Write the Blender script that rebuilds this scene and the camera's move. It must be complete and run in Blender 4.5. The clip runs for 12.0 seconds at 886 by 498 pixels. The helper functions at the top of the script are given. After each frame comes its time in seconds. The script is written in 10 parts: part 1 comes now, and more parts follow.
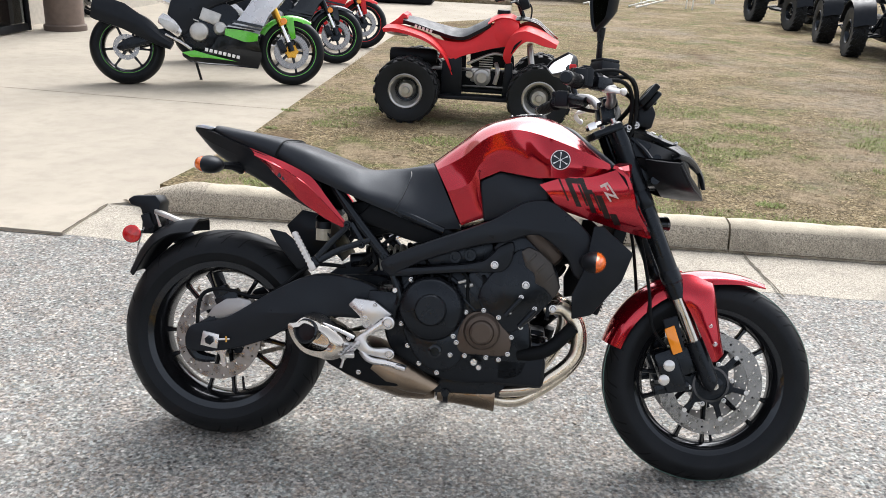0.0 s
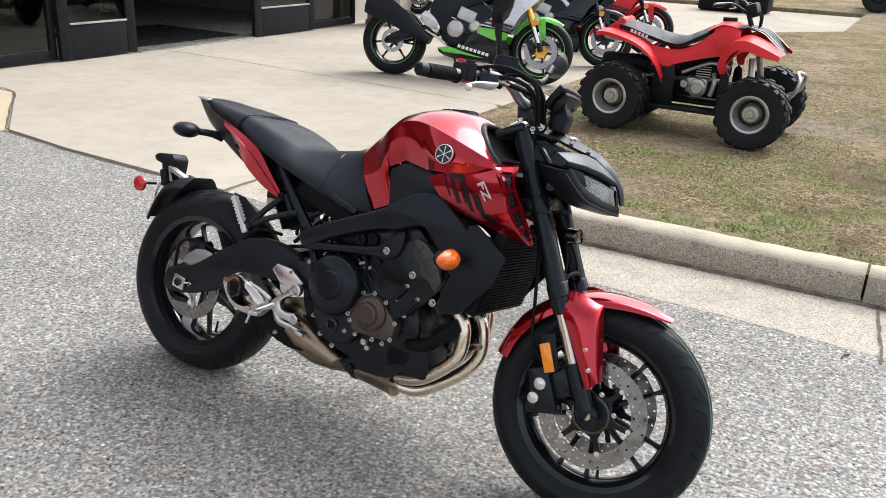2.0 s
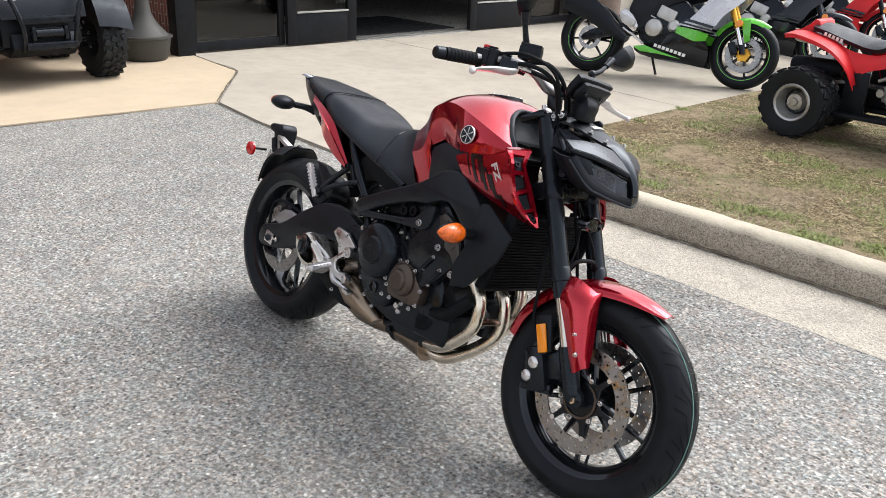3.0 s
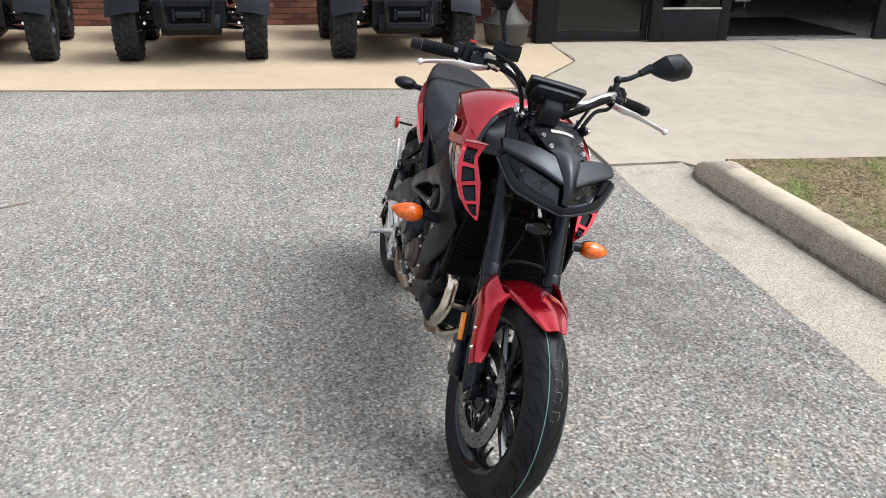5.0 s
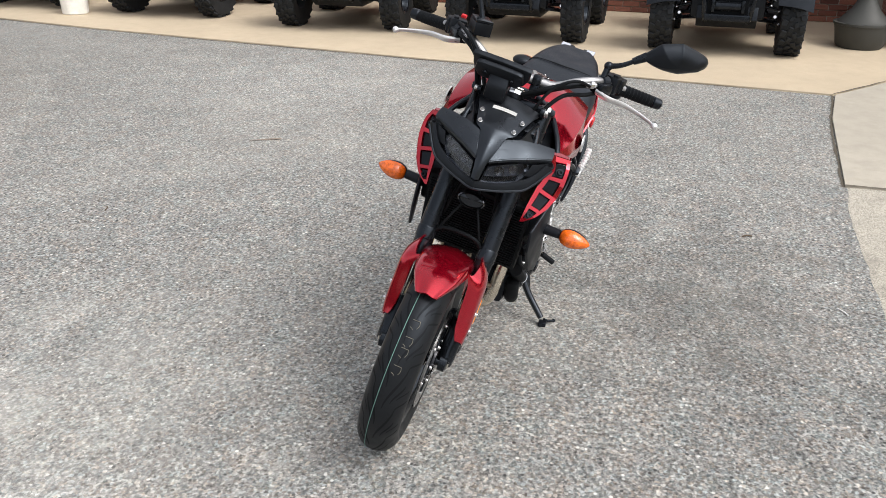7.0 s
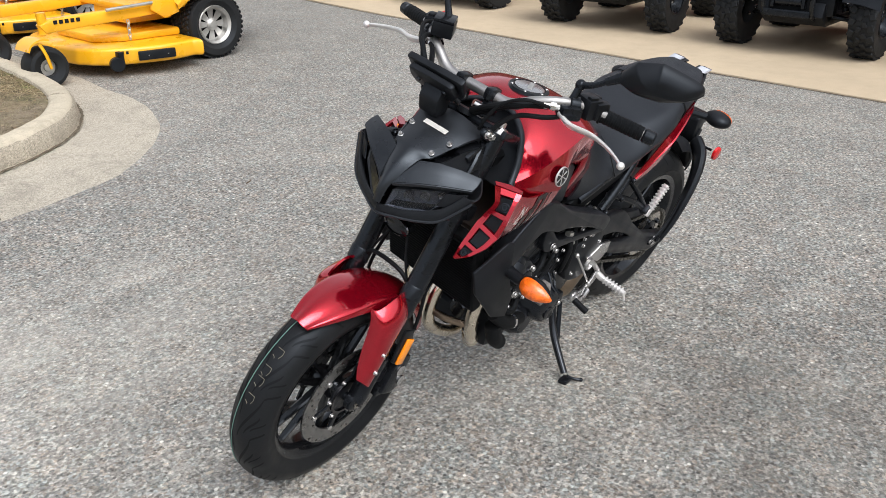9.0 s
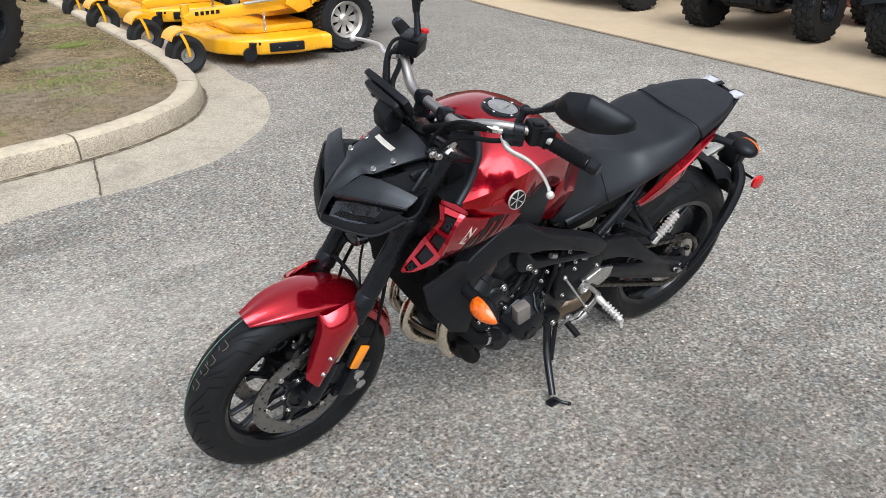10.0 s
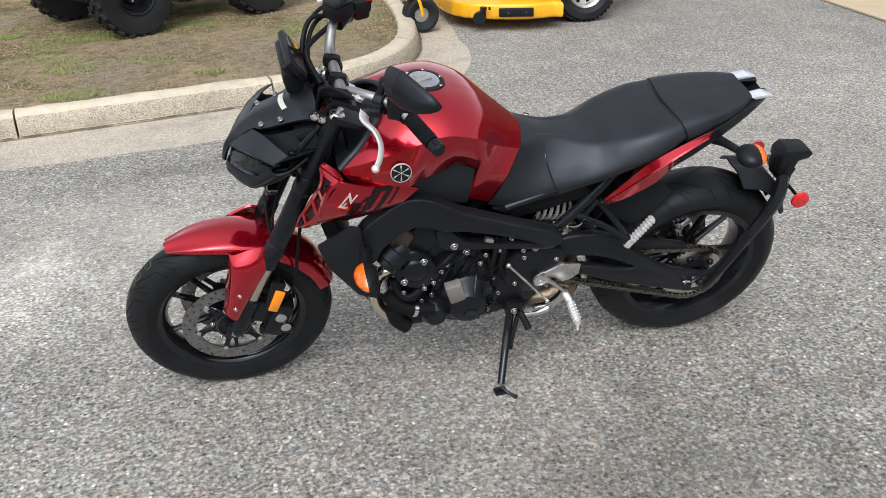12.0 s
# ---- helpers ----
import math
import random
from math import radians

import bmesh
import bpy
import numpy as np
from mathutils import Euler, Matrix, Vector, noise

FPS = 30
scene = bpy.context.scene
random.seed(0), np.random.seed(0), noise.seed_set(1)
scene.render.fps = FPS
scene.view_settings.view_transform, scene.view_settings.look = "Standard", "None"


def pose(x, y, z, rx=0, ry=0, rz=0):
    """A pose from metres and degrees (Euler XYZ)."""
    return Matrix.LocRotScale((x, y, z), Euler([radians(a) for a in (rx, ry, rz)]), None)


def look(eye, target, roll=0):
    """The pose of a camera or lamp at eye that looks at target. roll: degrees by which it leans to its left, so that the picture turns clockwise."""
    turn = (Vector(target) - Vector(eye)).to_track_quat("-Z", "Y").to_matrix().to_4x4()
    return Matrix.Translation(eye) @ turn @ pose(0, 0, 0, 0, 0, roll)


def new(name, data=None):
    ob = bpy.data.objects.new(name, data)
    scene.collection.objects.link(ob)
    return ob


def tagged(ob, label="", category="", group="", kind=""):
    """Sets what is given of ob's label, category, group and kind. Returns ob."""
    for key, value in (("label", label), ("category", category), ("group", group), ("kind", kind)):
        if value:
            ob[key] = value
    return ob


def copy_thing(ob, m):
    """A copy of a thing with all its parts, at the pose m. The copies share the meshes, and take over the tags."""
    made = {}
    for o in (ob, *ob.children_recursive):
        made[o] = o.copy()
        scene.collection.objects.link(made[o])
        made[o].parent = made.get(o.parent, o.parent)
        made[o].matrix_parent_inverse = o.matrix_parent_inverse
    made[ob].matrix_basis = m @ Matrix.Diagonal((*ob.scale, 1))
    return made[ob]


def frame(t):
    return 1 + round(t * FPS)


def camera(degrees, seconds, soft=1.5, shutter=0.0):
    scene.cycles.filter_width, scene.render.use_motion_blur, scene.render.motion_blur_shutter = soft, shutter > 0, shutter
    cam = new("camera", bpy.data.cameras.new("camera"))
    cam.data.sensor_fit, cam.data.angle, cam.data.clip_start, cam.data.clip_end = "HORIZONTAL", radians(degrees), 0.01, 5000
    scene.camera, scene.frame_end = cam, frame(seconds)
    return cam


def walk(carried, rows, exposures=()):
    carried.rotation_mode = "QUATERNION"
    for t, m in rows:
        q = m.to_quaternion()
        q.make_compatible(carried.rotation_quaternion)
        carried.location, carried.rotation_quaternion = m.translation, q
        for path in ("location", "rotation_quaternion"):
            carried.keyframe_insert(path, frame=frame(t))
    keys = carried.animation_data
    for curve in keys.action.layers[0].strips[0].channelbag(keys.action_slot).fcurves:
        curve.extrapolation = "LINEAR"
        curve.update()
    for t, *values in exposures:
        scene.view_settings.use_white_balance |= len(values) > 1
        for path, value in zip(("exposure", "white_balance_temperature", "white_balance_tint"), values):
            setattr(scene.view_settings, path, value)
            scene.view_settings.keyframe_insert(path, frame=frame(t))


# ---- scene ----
from mathutils.bvhtree import BVHTree

# ---------------------------------------------------------------- camera and walk
cam = camera(55.7, 12.0, soft=0.85)
PATH = [
    (0, (0.368, 0.452, 1.479), (0.238, 2.324, 0.785), 2.7),
    (0.5, (0.64, 0.563, 1.488), (0.344, 2.413, 0.79), 2.5),
    (1, (0.972, 0.581, 1.497), (0.447, 2.381, 0.801), 2.3),
    (1.5, (1.286, 0.651, 1.493), (0.549, 2.371, 0.788), 2.5),
    (2, (1.577, 0.758, 1.5), (0.68, 2.395, 0.785), 2.5),
    (2.5, (1.912, 0.838, 1.518), (0.78, 2.32, 0.795), 2.4),
    (3, (2.143, 1.004, 1.51), (0.815, 2.303, 0.77), 2.3),
    (3.2, (2.234, 1.091, 1.524), (0.841, 2.315, 0.774), 2.3),
    (5, (2.905, 2.108, 1.574), (1.112, 2.517, 0.789), 1.5),
    (5.5, (3.039, 2.442, 1.571), (1.21, 2.606, 0.778), 1.6),
    (6, (3.067, 2.739, 1.562), (1.239, 2.675, 0.753), 1.4),
    (6.5, (3.048, 3.08, 1.569), (1.247, 2.768, 0.756), 0.8),
    (6.7, (3.045, 3.227, 1.569), (1.265, 2.817, 0.754), 0.6),
    (8.3, (2.522, 4.01, 1.527), (1.006, 3.005, 0.697), 0.1),
    (8.5, (2.433, 4.063, 1.518), (0.967, 2.984, 0.688), 0.0),
    (9, (2.21, 4.191, 1.52), (0.845, 2.985, 0.693), -0.3),
    (9.5, (2.008, 4.405, 1.548), (0.761, 3.074, 0.729), -0.4),
    (10, (1.821, 4.561, 1.58), (0.751, 3.094, 0.742), -0.6),
    (10.5, (1.604, 4.683, 1.573), (0.715, 3.113, 0.71), -1.0),
    (11, (1.365, 4.825, 1.561), (0.658, 3.173, 0.683), -1.2),
    (11.5, (1.13, 4.969, 1.56), (0.605, 3.253, 0.678), -1.5),
    (12, (0.838, 5.02, 1.567), (0.463, 3.268, 0.678), -1.5),
]
walk(cam, [(t, look(eye, target, roll)) for t, eye, target, roll in PATH],
     exposures=[(0, 1.12, 6480, 11), (3.2, 1.08, 6480, 11), (5, 0.95, 6500, 10), (6.7, 0.85, 6520, 10), (8.3, 0.75, 6540, 10), (10, 0.725, 6540, 10), (12, 0.715, 6500, 10)])

# ---------------------------------------------------------------- sky and sun
SUN_AZIMUTH, SUN_HEIGHT = radians(20), radians(52)      # from +y towards +x; hazy sun
world = bpy.data.worlds.new("sky")
scene.world = world
world.use_nodes = True
wn = world.node_tree
sky = wn.nodes.new("ShaderNodeTexSky")
sky.sky_type, sky.sun_disc = "NISHITA", False
sky.sun_elevation, sky.sun_rotation = SUN_HEIGHT, SUN_AZIMUTH
sky.air_density, sky.dust_density, sky.ozone_density = 1.0, 4.0, 1.0
pale = wn.nodes.new("ShaderNodeHueSaturation")
pale.inputs["Saturation"].default_value = 0.22
wn.links.new(sky.outputs[0], pale.inputs["Color"])
wn.links.new(pale.outputs[0], wn.nodes["Background"].inputs[0])
wn.nodes["Background"].inputs[1].default_value = 0.15
sun = new("sun", bpy.data.lights.new("sun", "SUN"))
sun.data.energy, sun.data.angle, sun.data.color = 0.75, radians(40), (1.0, 0.96, 0.9)
toward = Vector((math.sin(SUN_AZIMUTH) * math.cos(SUN_HEIGHT), math.cos(SUN_AZIMUTH) * math.cos(SUN_HEIGHT), math.sin(SUN_HEIGHT)))
sun.matrix_world = look(toward * 30, (0, 0, 0))


# ---------------------------------------------------------------- tools for materials
def node(tree, kind, **values):
    n = tree.nodes.new("ShaderNode" + kind)
    for key, value in values.items():
        n.inputs[key.replace("_", " ")].default_value = value
    return n


def ramp(tree, stops, source):
    n = tree.nodes.new("ShaderNodeValToRGB")
    e = n.color_ramp.elements
    while len(e) < len(stops):
        e.new(0.5)
    for item, (at, c) in zip(e, stops):
        item.position, item.color = at, (*c, 1) if len(c) == 3 else c
    tree.links.new(source, n.inputs[0])
    return n.outputs[0]


def blend(tree, fac, a, b, mode="MIX"):
    n = tree.nodes.new("ShaderNodeMix")
    n.data_type, n.blend_type = "RGBA", mode
    for sock, val in ((n.inputs[0], fac), (n.inputs[6], a), (n.inputs[7], b)):
        if hasattr(val, "is_linked"):
            tree.links.new(val, sock)
        elif isinstance(val, (int, float)):
            sock.default_value = val
        else:
            sock.default_value = (*val, 1)
    return n.outputs[2]


def begin(name):
    m = bpy.data.materials.new(name)
    m.use_nodes = True
    t = m.node_tree
    return m, t, t.nodes["Principled BSDF"], t.nodes.new("ShaderNodeTexCoord").outputs["Object"]


def surface(name, base, rough, metal=0.0, vary=0.12, scale=14.0, fine=260.0, bump=0.05, coat=0.0, spec=0.5, island=0.0, rough_vary=0.12, cool=False):
    """Paint, plastic, metal or rubber with mottling at two scales, uneven gloss and fine relief."""
    m, t, p, co = begin(name)
    big = node(t, "TexNoise", Scale=scale, Detail=5.0)
    small = node(t, "TexNoise", Scale=fine, Detail=3.0)
    for n in (big, small):
        t.links.new(co, n.inputs["Vector"])
    dark = tuple(c * (1 - vary) for c in base)
    light = tuple(min(1, c * (1 + vary)) for c in base)
    col = blend(t, ramp(t, [(0.3, (0, 0, 0)), (0.7, (1, 1, 1))], big.outputs[0]), dark, light)
    col = blend(t, ramp(t, [(0.35, (0, 0, 0)), (0.65, (0.35, 0.35, 0.35))], small.outputs[0]), col, light)
    if island:
        g = t.nodes.new("ShaderNodeNewGeometry")
        col = blend(t, island, col, ramp(t, [(0, tuple(c * 0.6 for c in base)), (1, tuple(min(1, c * 1.4) for c in base))], g.outputs["Random Per Island"]))
    t.links.new(col, p.inputs["Base Color"])
    r = ramp(t, [(0.3, (max(0, rough - rough_vary),) * 3), (0.7, (min(1, rough + rough_vary),) * 3)], big.outputs[0])
    t.links.new(r, p.inputs["Roughness"])
    p.inputs["Metallic"].default_value = metal
    p.inputs["Specular IOR Level"].default_value = spec
    # blue of the sky put into the reflections of dark parts
    if cool:
        p.inputs["Specular Tint"].default_value = (0.72, 0.84, 1.0, 1)
    p.inputs["Coat Weight"].default_value = coat
    p.inputs["Coat Roughness"].default_value = 0.06
    if bump:
        b = node(t, "Bump", Strength=bump, Distance=0.002)
        t.links.new(small.outputs[0], b.inputs["Height"])
        t.links.new(b.outputs[0], p.inputs["Normal"])
    return m


def clear(name, colour, rough=0.05, ior=1.45):
    m, t, p, co = begin(name)
    p.inputs["Base Color"].default_value = (*colour, 1)
    p.inputs["Roughness"].default_value = rough
    p.inputs["Transmission Weight"].default_value = 1.0
    p.inputs["IOR"].default_value = ior
    return m


# ---------------------------------------------------------------- tools for shapes
def mesh_from(bm, material, smooth=35):
    bmesh.ops.recalc_face_normals(bm, faces=bm.faces[:])
    me = bpy.data.meshes.new("mesh")
    bm.to_mesh(me)
    bm.free()
    me.materials.append(material)
    me.polygons.foreach_set("use_smooth", [True] * len(me.polygons))
    me.set_sharp_from_angle(angle=radians(smooth))
    return me


def part(name, bm, material, parent, label="", smooth=35):
    ob = new(name, bm if isinstance(bm, bpy.types.Mesh) else mesh_from(bm, material, smooth))
    ob.parent = parent
    return tagged(ob, label)


def thing(name, label, category, m=None, group="", kind=""):
    ob = tagged(new(name), label, category, group, kind)
    if m is not None:
        ob.matrix_basis = m
    return ob


def solo(name, bm, material, label, category, group="", kind="", m=None, smooth=35):
    ob = tagged(new(name, mesh_from(bm, material, smooth)), label, category, group, kind)
    if m is not None:
        ob.matrix_basis = m
    return ob


def B():
    return bmesh.new()


def add(bm, other, m=None):
    """Moves what other holds into bm."""
    got = {}
    for v in other.verts:
        got[v] = bm.verts.new(m @ v.co if m is not None else v.co)
    for f in other.faces:
        try:
            bm.faces.new([got[v] for v in f.verts])
        except ValueError:
            pass
    other.free()
    return bm


def mirrored(bm):
    """Adds the mirror image across the middle plane (second axis)."""
    faces = bm.faces[:]
    got = {v: bm.verts.new((v.co.x, -v.co.y, v.co.z)) for v in bm.verts[:]}
    for f in faces:
        bm.faces.new([got[v] for v in reversed(f.verts)])
    return bm


def flipped(bm):
    for v in bm.verts:
        v.co.y = -v.co.y
    return bm


def warp(bm, fn):
    for v in bm.verts:
        v.co = fn(v.co)
    return bm


def box(bm, c, s, rot=None, bevel=0.0, seg=2):
    o = B()
    bmesh.ops.create_cube(o, size=1.0)
    for v in o.verts:
        v.co = Vector((v.co.x * s[0], v.co.y * s[1], v.co.z * s[2]))
    if bevel:
        bmesh.ops.bevel(o, geom=o.edges[:], offset=bevel, segments=seg, affect="EDGES", profile=0.6)
    m = Matrix.Translation(c)
    if rot:
        m = m @ Euler([radians(a) for a in rot]).to_matrix().to_4x4()
    return add(bm, o, m)


def plate(bm, poly, lo, hi, bevel=0.0, seg=2, axis="y"):
    """A polygon in the side plane (x, z), or the plan (x, y), given thickness and eased edges."""
    o = B()
    put = (lambda a, b, d: (a, d, b)) if axis == "y" else (lambda a, b, d: (a, b, d)) if axis == "z" else (lambda a, b, d: (d, a, b))
    r0 = [o.verts.new(put(a, b, lo)) for a, b in poly]
    r1 = [o.verts.new(put(a, b, hi)) for a, b in poly]
    n = len(poly)
    o.faces.new(r0)
    o.faces.new(r1[::-1])
    for i in range(n):
        o.faces.new((r0[i], r1[i], r1[(i + 1) % n], r0[(i + 1) % n]))
    bmesh.ops.recalc_face_normals(o, faces=o.faces[:])
    if bevel:
        bmesh.ops.bevel(o, geom=o.edges[:], offset=bevel, segments=seg, affect="EDGES", profile=0.5, clamp_overlap=True)
    return add(bm, o)


def spline(pts, n=6, closed=False):
    """Points of a smooth curve through pts."""
    p = [Vector(q) for q in pts]
    out, m = [], len(p)
    for i in range(m if closed else m - 1):
        a, b, c, d = (p[(i + k) % m] if closed else p[min(max(i + k, 0), m - 1)] for k in (-1, 0, 1, 2))
        for k in range(n):
            s = k / n
            out.append(0.5 * ((2 * b) + (c - a) * s + (2 * a - 5 * b + 4 * c - d) * s * s + (3 * b - a - 3 * c + d) * s ** 3))
    if not closed:
        out.append(p[-1])
    return out


def ring_bridge(bm, rings, closed_ring=True, caps=True, closed_path=False):
    rows = [[bm.verts.new(q) for q in r] for r in rings]
    n = len(rows[0])
    for a, b in zip(rows, rows[1:] + ([rows[0]] if closed_path else [])):
        for i in range(n if closed_ring else n - 1):
            bm.faces.new((a[i], a[(i + 1) % n], b[(i + 1) % n], b[i]))
    if caps and not closed_path and closed_ring:
        bm.faces.new(rows[0][::-1])
        bm.faces.new(rows[-1])
    return bm


def tube(bm, pts, r, seg=10, fine=5, caps=True, flat=1.0, closed=False):
    """A round bar along a smooth curve; r may be one radius for each point."""
    rs = list(r) if isinstance(r, (list, tuple)) else [r] * len(pts)
    path = spline(pts, fine, closed) if fine > 1 else [Vector(q) for q in pts]
    m = len(path)
    up = None
    rings = []
    for i, q in enumerate(path):
        d = (path[(i + 1) % m] - path[i - 1]) if closed else (path[min(i + 1, m - 1)] - path[max(i - 1, 0)])
        d.normalize()
        if up is None:
            up = d.orthogonal().normalized()
        up = (up - d * up.dot(d)).normalized()
        side = d.cross(up)
        f = i / max(m - 1, 1) * (len(rs) - 1)
        k = min(int(f), len(rs) - 2) if len(rs) > 1 else 0
        rad = rs[k] + (rs[min(k + 1, len(rs) - 1)] - rs[k]) * (f - k)
        rings.append([q + up * (rad * math.cos(2 * math.pi * j / seg)) + side * (rad * flat * math.sin(2 * math.pi * j / seg)) for j in range(seg)])
    return ring_bridge(bm, rings, True, caps, closed)


def rod(bm, a, b, r0, r1=None, seg=12):
    return tube(bm, [a, b], [r0, r0 if r1 is None else r1], seg, 1)


def lathe(bm, prof, c=(0, 0, 0), axis=(0, 1, 0), seg=32, closed=False, caps=True):
    """Turns (radius, along) about an axis through c."""
    d = Vector(axis).normalized()
    a = d.orthogonal().normalized()
    b = d.cross(a)
    c = Vector(c)
    rings = []
    for k in range(seg):
        t = 2 * math.pi * k / seg
        e = a * math.cos(t) + b * math.sin(t)
        rings.append([c + e * r + d * h for r, h in prof])
    rows = [[bm.verts.new(q) for q in r] for r in rings]
    n = len(prof)
    for k in range(seg):
        p, q = rows[k], rows[(k + 1) % seg]
        for i in range(n if closed else n - 1):
            bm.faces.new((p[i], p[(i + 1) % n], q[(i + 1) % n], q[i]))
    if caps and not closed:
        for i, flip in ((0, True), (n - 1, False)):
            if prof[i][0] > 1e-6:
                f = [r[i] for r in rows]
                bm.faces.new(f[::-1] if flip else f)
    bmesh.ops.remove_doubles(bm, verts=[v for r in rows for v in r], dist=1e-6)
    return bm


def blob(bm, c, s, rot=None, u=16, v=10):
    o = B()
    bmesh.ops.create_uvsphere(o, u_segments=u, v_segments=v, radius=1.0)
    for q in o.verts:
        q.co = Vector((q.co.x * s[0], q.co.y * s[1], q.co.z * s[2]))
    m = Matrix.Translation(c)
    if rot:
        m = m @ Euler([radians(a) for a in rot]).to_matrix().to_4x4()
    return add(bm, o, m)


def skin(bm, rows, n=4, thick=0.0):
    """A smooth surface through a net of points."""
    dense = [spline(r, n) for r in rows]
    cols = [spline(c, n) for c in zip(*dense)]
    o = B()
    ring_bridge(o, [list(c) for c in cols], closed_ring=False, caps=False)
    if thick:
        bmesh.ops.recalc_face_normals(o, faces=o.faces[:])
        bmesh.ops.solidify(o, geom=o.faces[:], thickness=thick)
    return add(bm, o)


def lettering(text, size, depth=0.002, bold=0.0):
    """Built-in letters as a mesh, centred, lying in the plane (x, y)."""
    cu = bpy.data.curves.new("letters", "FONT")
    cu.body, cu.size, cu.extrude, cu.align_x, cu.align_y = text, size, depth, "CENTER", "CENTER"
    cu.resolution_u, cu.offset = 2, bold
    ob = bpy.data.objects.new("letters", cu)
    scene.collection.objects.link(ob)
    me = bpy.data.meshes.new_from_object(ob.evaluated_get(bpy.context.evaluated_depsgraph_get()))
    bpy.data.objects.remove(ob)
    bpy.data.curves.remove(cu)
    bm = B()
    bm.from_mesh(me)
    bpy.data.meshes.remove(me)
    return bm

# ---------------------------------------------------------------- materials
def make_asphalt():
    """Worn surface dressing: pale and dark chips in a grey bed, with bleached and dark patches."""
    m, t, p, co = begin("worn asphalt")
    chips = node(t, "TexVoronoi", Scale=104.0)
    grain = node(t, "TexNoise", Scale=78.0, Detail=3.0, Roughness=0.68)
    large = node(t, "TexVoronoi", Scale=58.0)
    patch = node(t, "TexNoise", Scale=0.5, Detail=6.0, Roughness=0.6)
    mid = node(t, "TexNoise", Scale=3.4, Detail=7.0, Roughness=0.65)
    blot = node(t, "TexNoise", Scale=2.6, Detail=9.0, Roughness=0.75)
    hue = node(t, "TexNoise", Scale=9.0, Detail=4.0, Roughness=0.6)
    clump = node(t, "TexNoise", Scale=30.0, Detail=3.0, Roughness=0.75)
    for n in (chips, grain, large, patch, mid, blot, hue, clump):
        t.links.new(co, n.inputs["Vector"])
    one, two = t.nodes.new("ShaderNodeSeparateColor"), t.nodes.new("ShaderNodeSeparateColor")
    t.links.new(chips.outputs["Color"], one.inputs[0])
    t.links.new(large.outputs["Color"], two.inputs[0])
    bed = ramp(t, [(0.33, (0.038, 0.038, 0.038)), (0.44, (0.145, 0.143, 0.138)), (0.52, (0.232, 0.229, 0.219)), (0.60, (0.36, 0.354, 0.335)), (0.70, (0.62, 0.605, 0.57))], grain.outputs[0])
    chip = ramp(t, [(0.0, (0.035, 0.035, 0.036)), (0.28, (0.13, 0.13, 0.129)), (0.6, (0.245, 0.243, 0.237)), (0.82, (0.40, 0.396, 0.38)), (0.98, (0.66, 0.65, 0.625))], one.outputs[0])
    c = blend(t, 0.40, bed, chip)
    tone = ramp(t, [(0.0, (1.0, 0.90, 0.82)), (0.3, (1, 1, 1)), (0.7, (1, 1, 1)), (1.0, (0.86, 0.95, 1.0))], one.outputs[2])
    c = blend(t, 1.0, c, tone, "MULTIPLY")
    c = blend(t, 1.0, c, ramp(t, [(0.35, (1.03, 0.985, 0.955)), (0.5, (1, 1, 1)), (0.65, (0.96, 1.01, 1.015))], hue.outputs[0]), "MULTIPLY")
    spot = node(t, "Math")
    spot.operation = "MULTIPLY"
    t.links.new(ramp(t, [(0.07, (0.85, 0.85, 0.85)), (0.08, (0, 0, 0)), (0.965, (0, 0, 0)), (0.972, (0.8, 0.8, 0.8))], two.outputs[0]), spot.inputs[0])
    t.links.new(ramp(t, [(0.26, (1, 1, 1)), (0.40, (0, 0, 0))], large.outputs["Distance"]), spot.inputs[1])
    c = blend(t, spot.outputs[0], c, ramp(t, [(0.45, (0.028, 0.028, 0.03)), (0.55, (0.72, 0.71, 0.68))], two.outputs[0]))
    c = blend(t, ramp(t, [(0.46, (0, 0, 0)), (0.68, (0.22, 0.22, 0.22))], patch.outputs[0]), c, (0.43, 0.41, 0.375))
    place = t.nodes.new("ShaderNodeMapping")
    place.vector_type = "TEXTURE"
    place.inputs["Location"].default_value = (1.35, 1.45, 0)
    place.inputs["Rotation"].default_value = (0, 0, radians(-12))
    place.inputs["Scale"].default_value = (2.9, 1.9, 1.0)
    t.links.new(co, place.inputs[0])
    far = t.nodes.new("ShaderNodeVectorMath")
    far.operation = "LENGTH"
    t.links.new(place.outputs[0], far.inputs[0])
    ragged = t.nodes.new("ShaderNodeMath")
    ragged.operation = "MULTIPLY_ADD"
    t.links.new(mid.outputs[0], ragged.inputs[0])
    ragged.inputs[1].default_value = 0.95
    t.links.new(far.outputs["Value"], ragged.inputs[2])
    c = blend(t, ramp(t, [(0.46, (0.40, 0.40, 0.40)), (0.64, (0.20, 0.20, 0.20)), (0.86, (0, 0, 0))], ragged.outputs[0]), c, (0.46, 0.45, 0.42))
    c = blend(t, ramp(t, [(0.28, (0.22, 0.22, 0.22)), (0.44, (0, 0, 0))], mid.outputs[0]), c, (0.12, 0.119, 0.116))
    c = blend(t, ramp(t, [(0.60, (0, 0, 0)), (0.75, (0.28, 0.28, 0.28))], mid.outputs[0]), c, (0.48, 0.46, 0.42))
    c = blend(t, 1.0, c, ramp(t, [(0.34, (0.86, 0.86, 0.86)), (0.49, (1.0, 1.0, 1.0)), (0.64, (1.13, 1.12, 1.10))], blot.outputs[0]), "MULTIPLY")
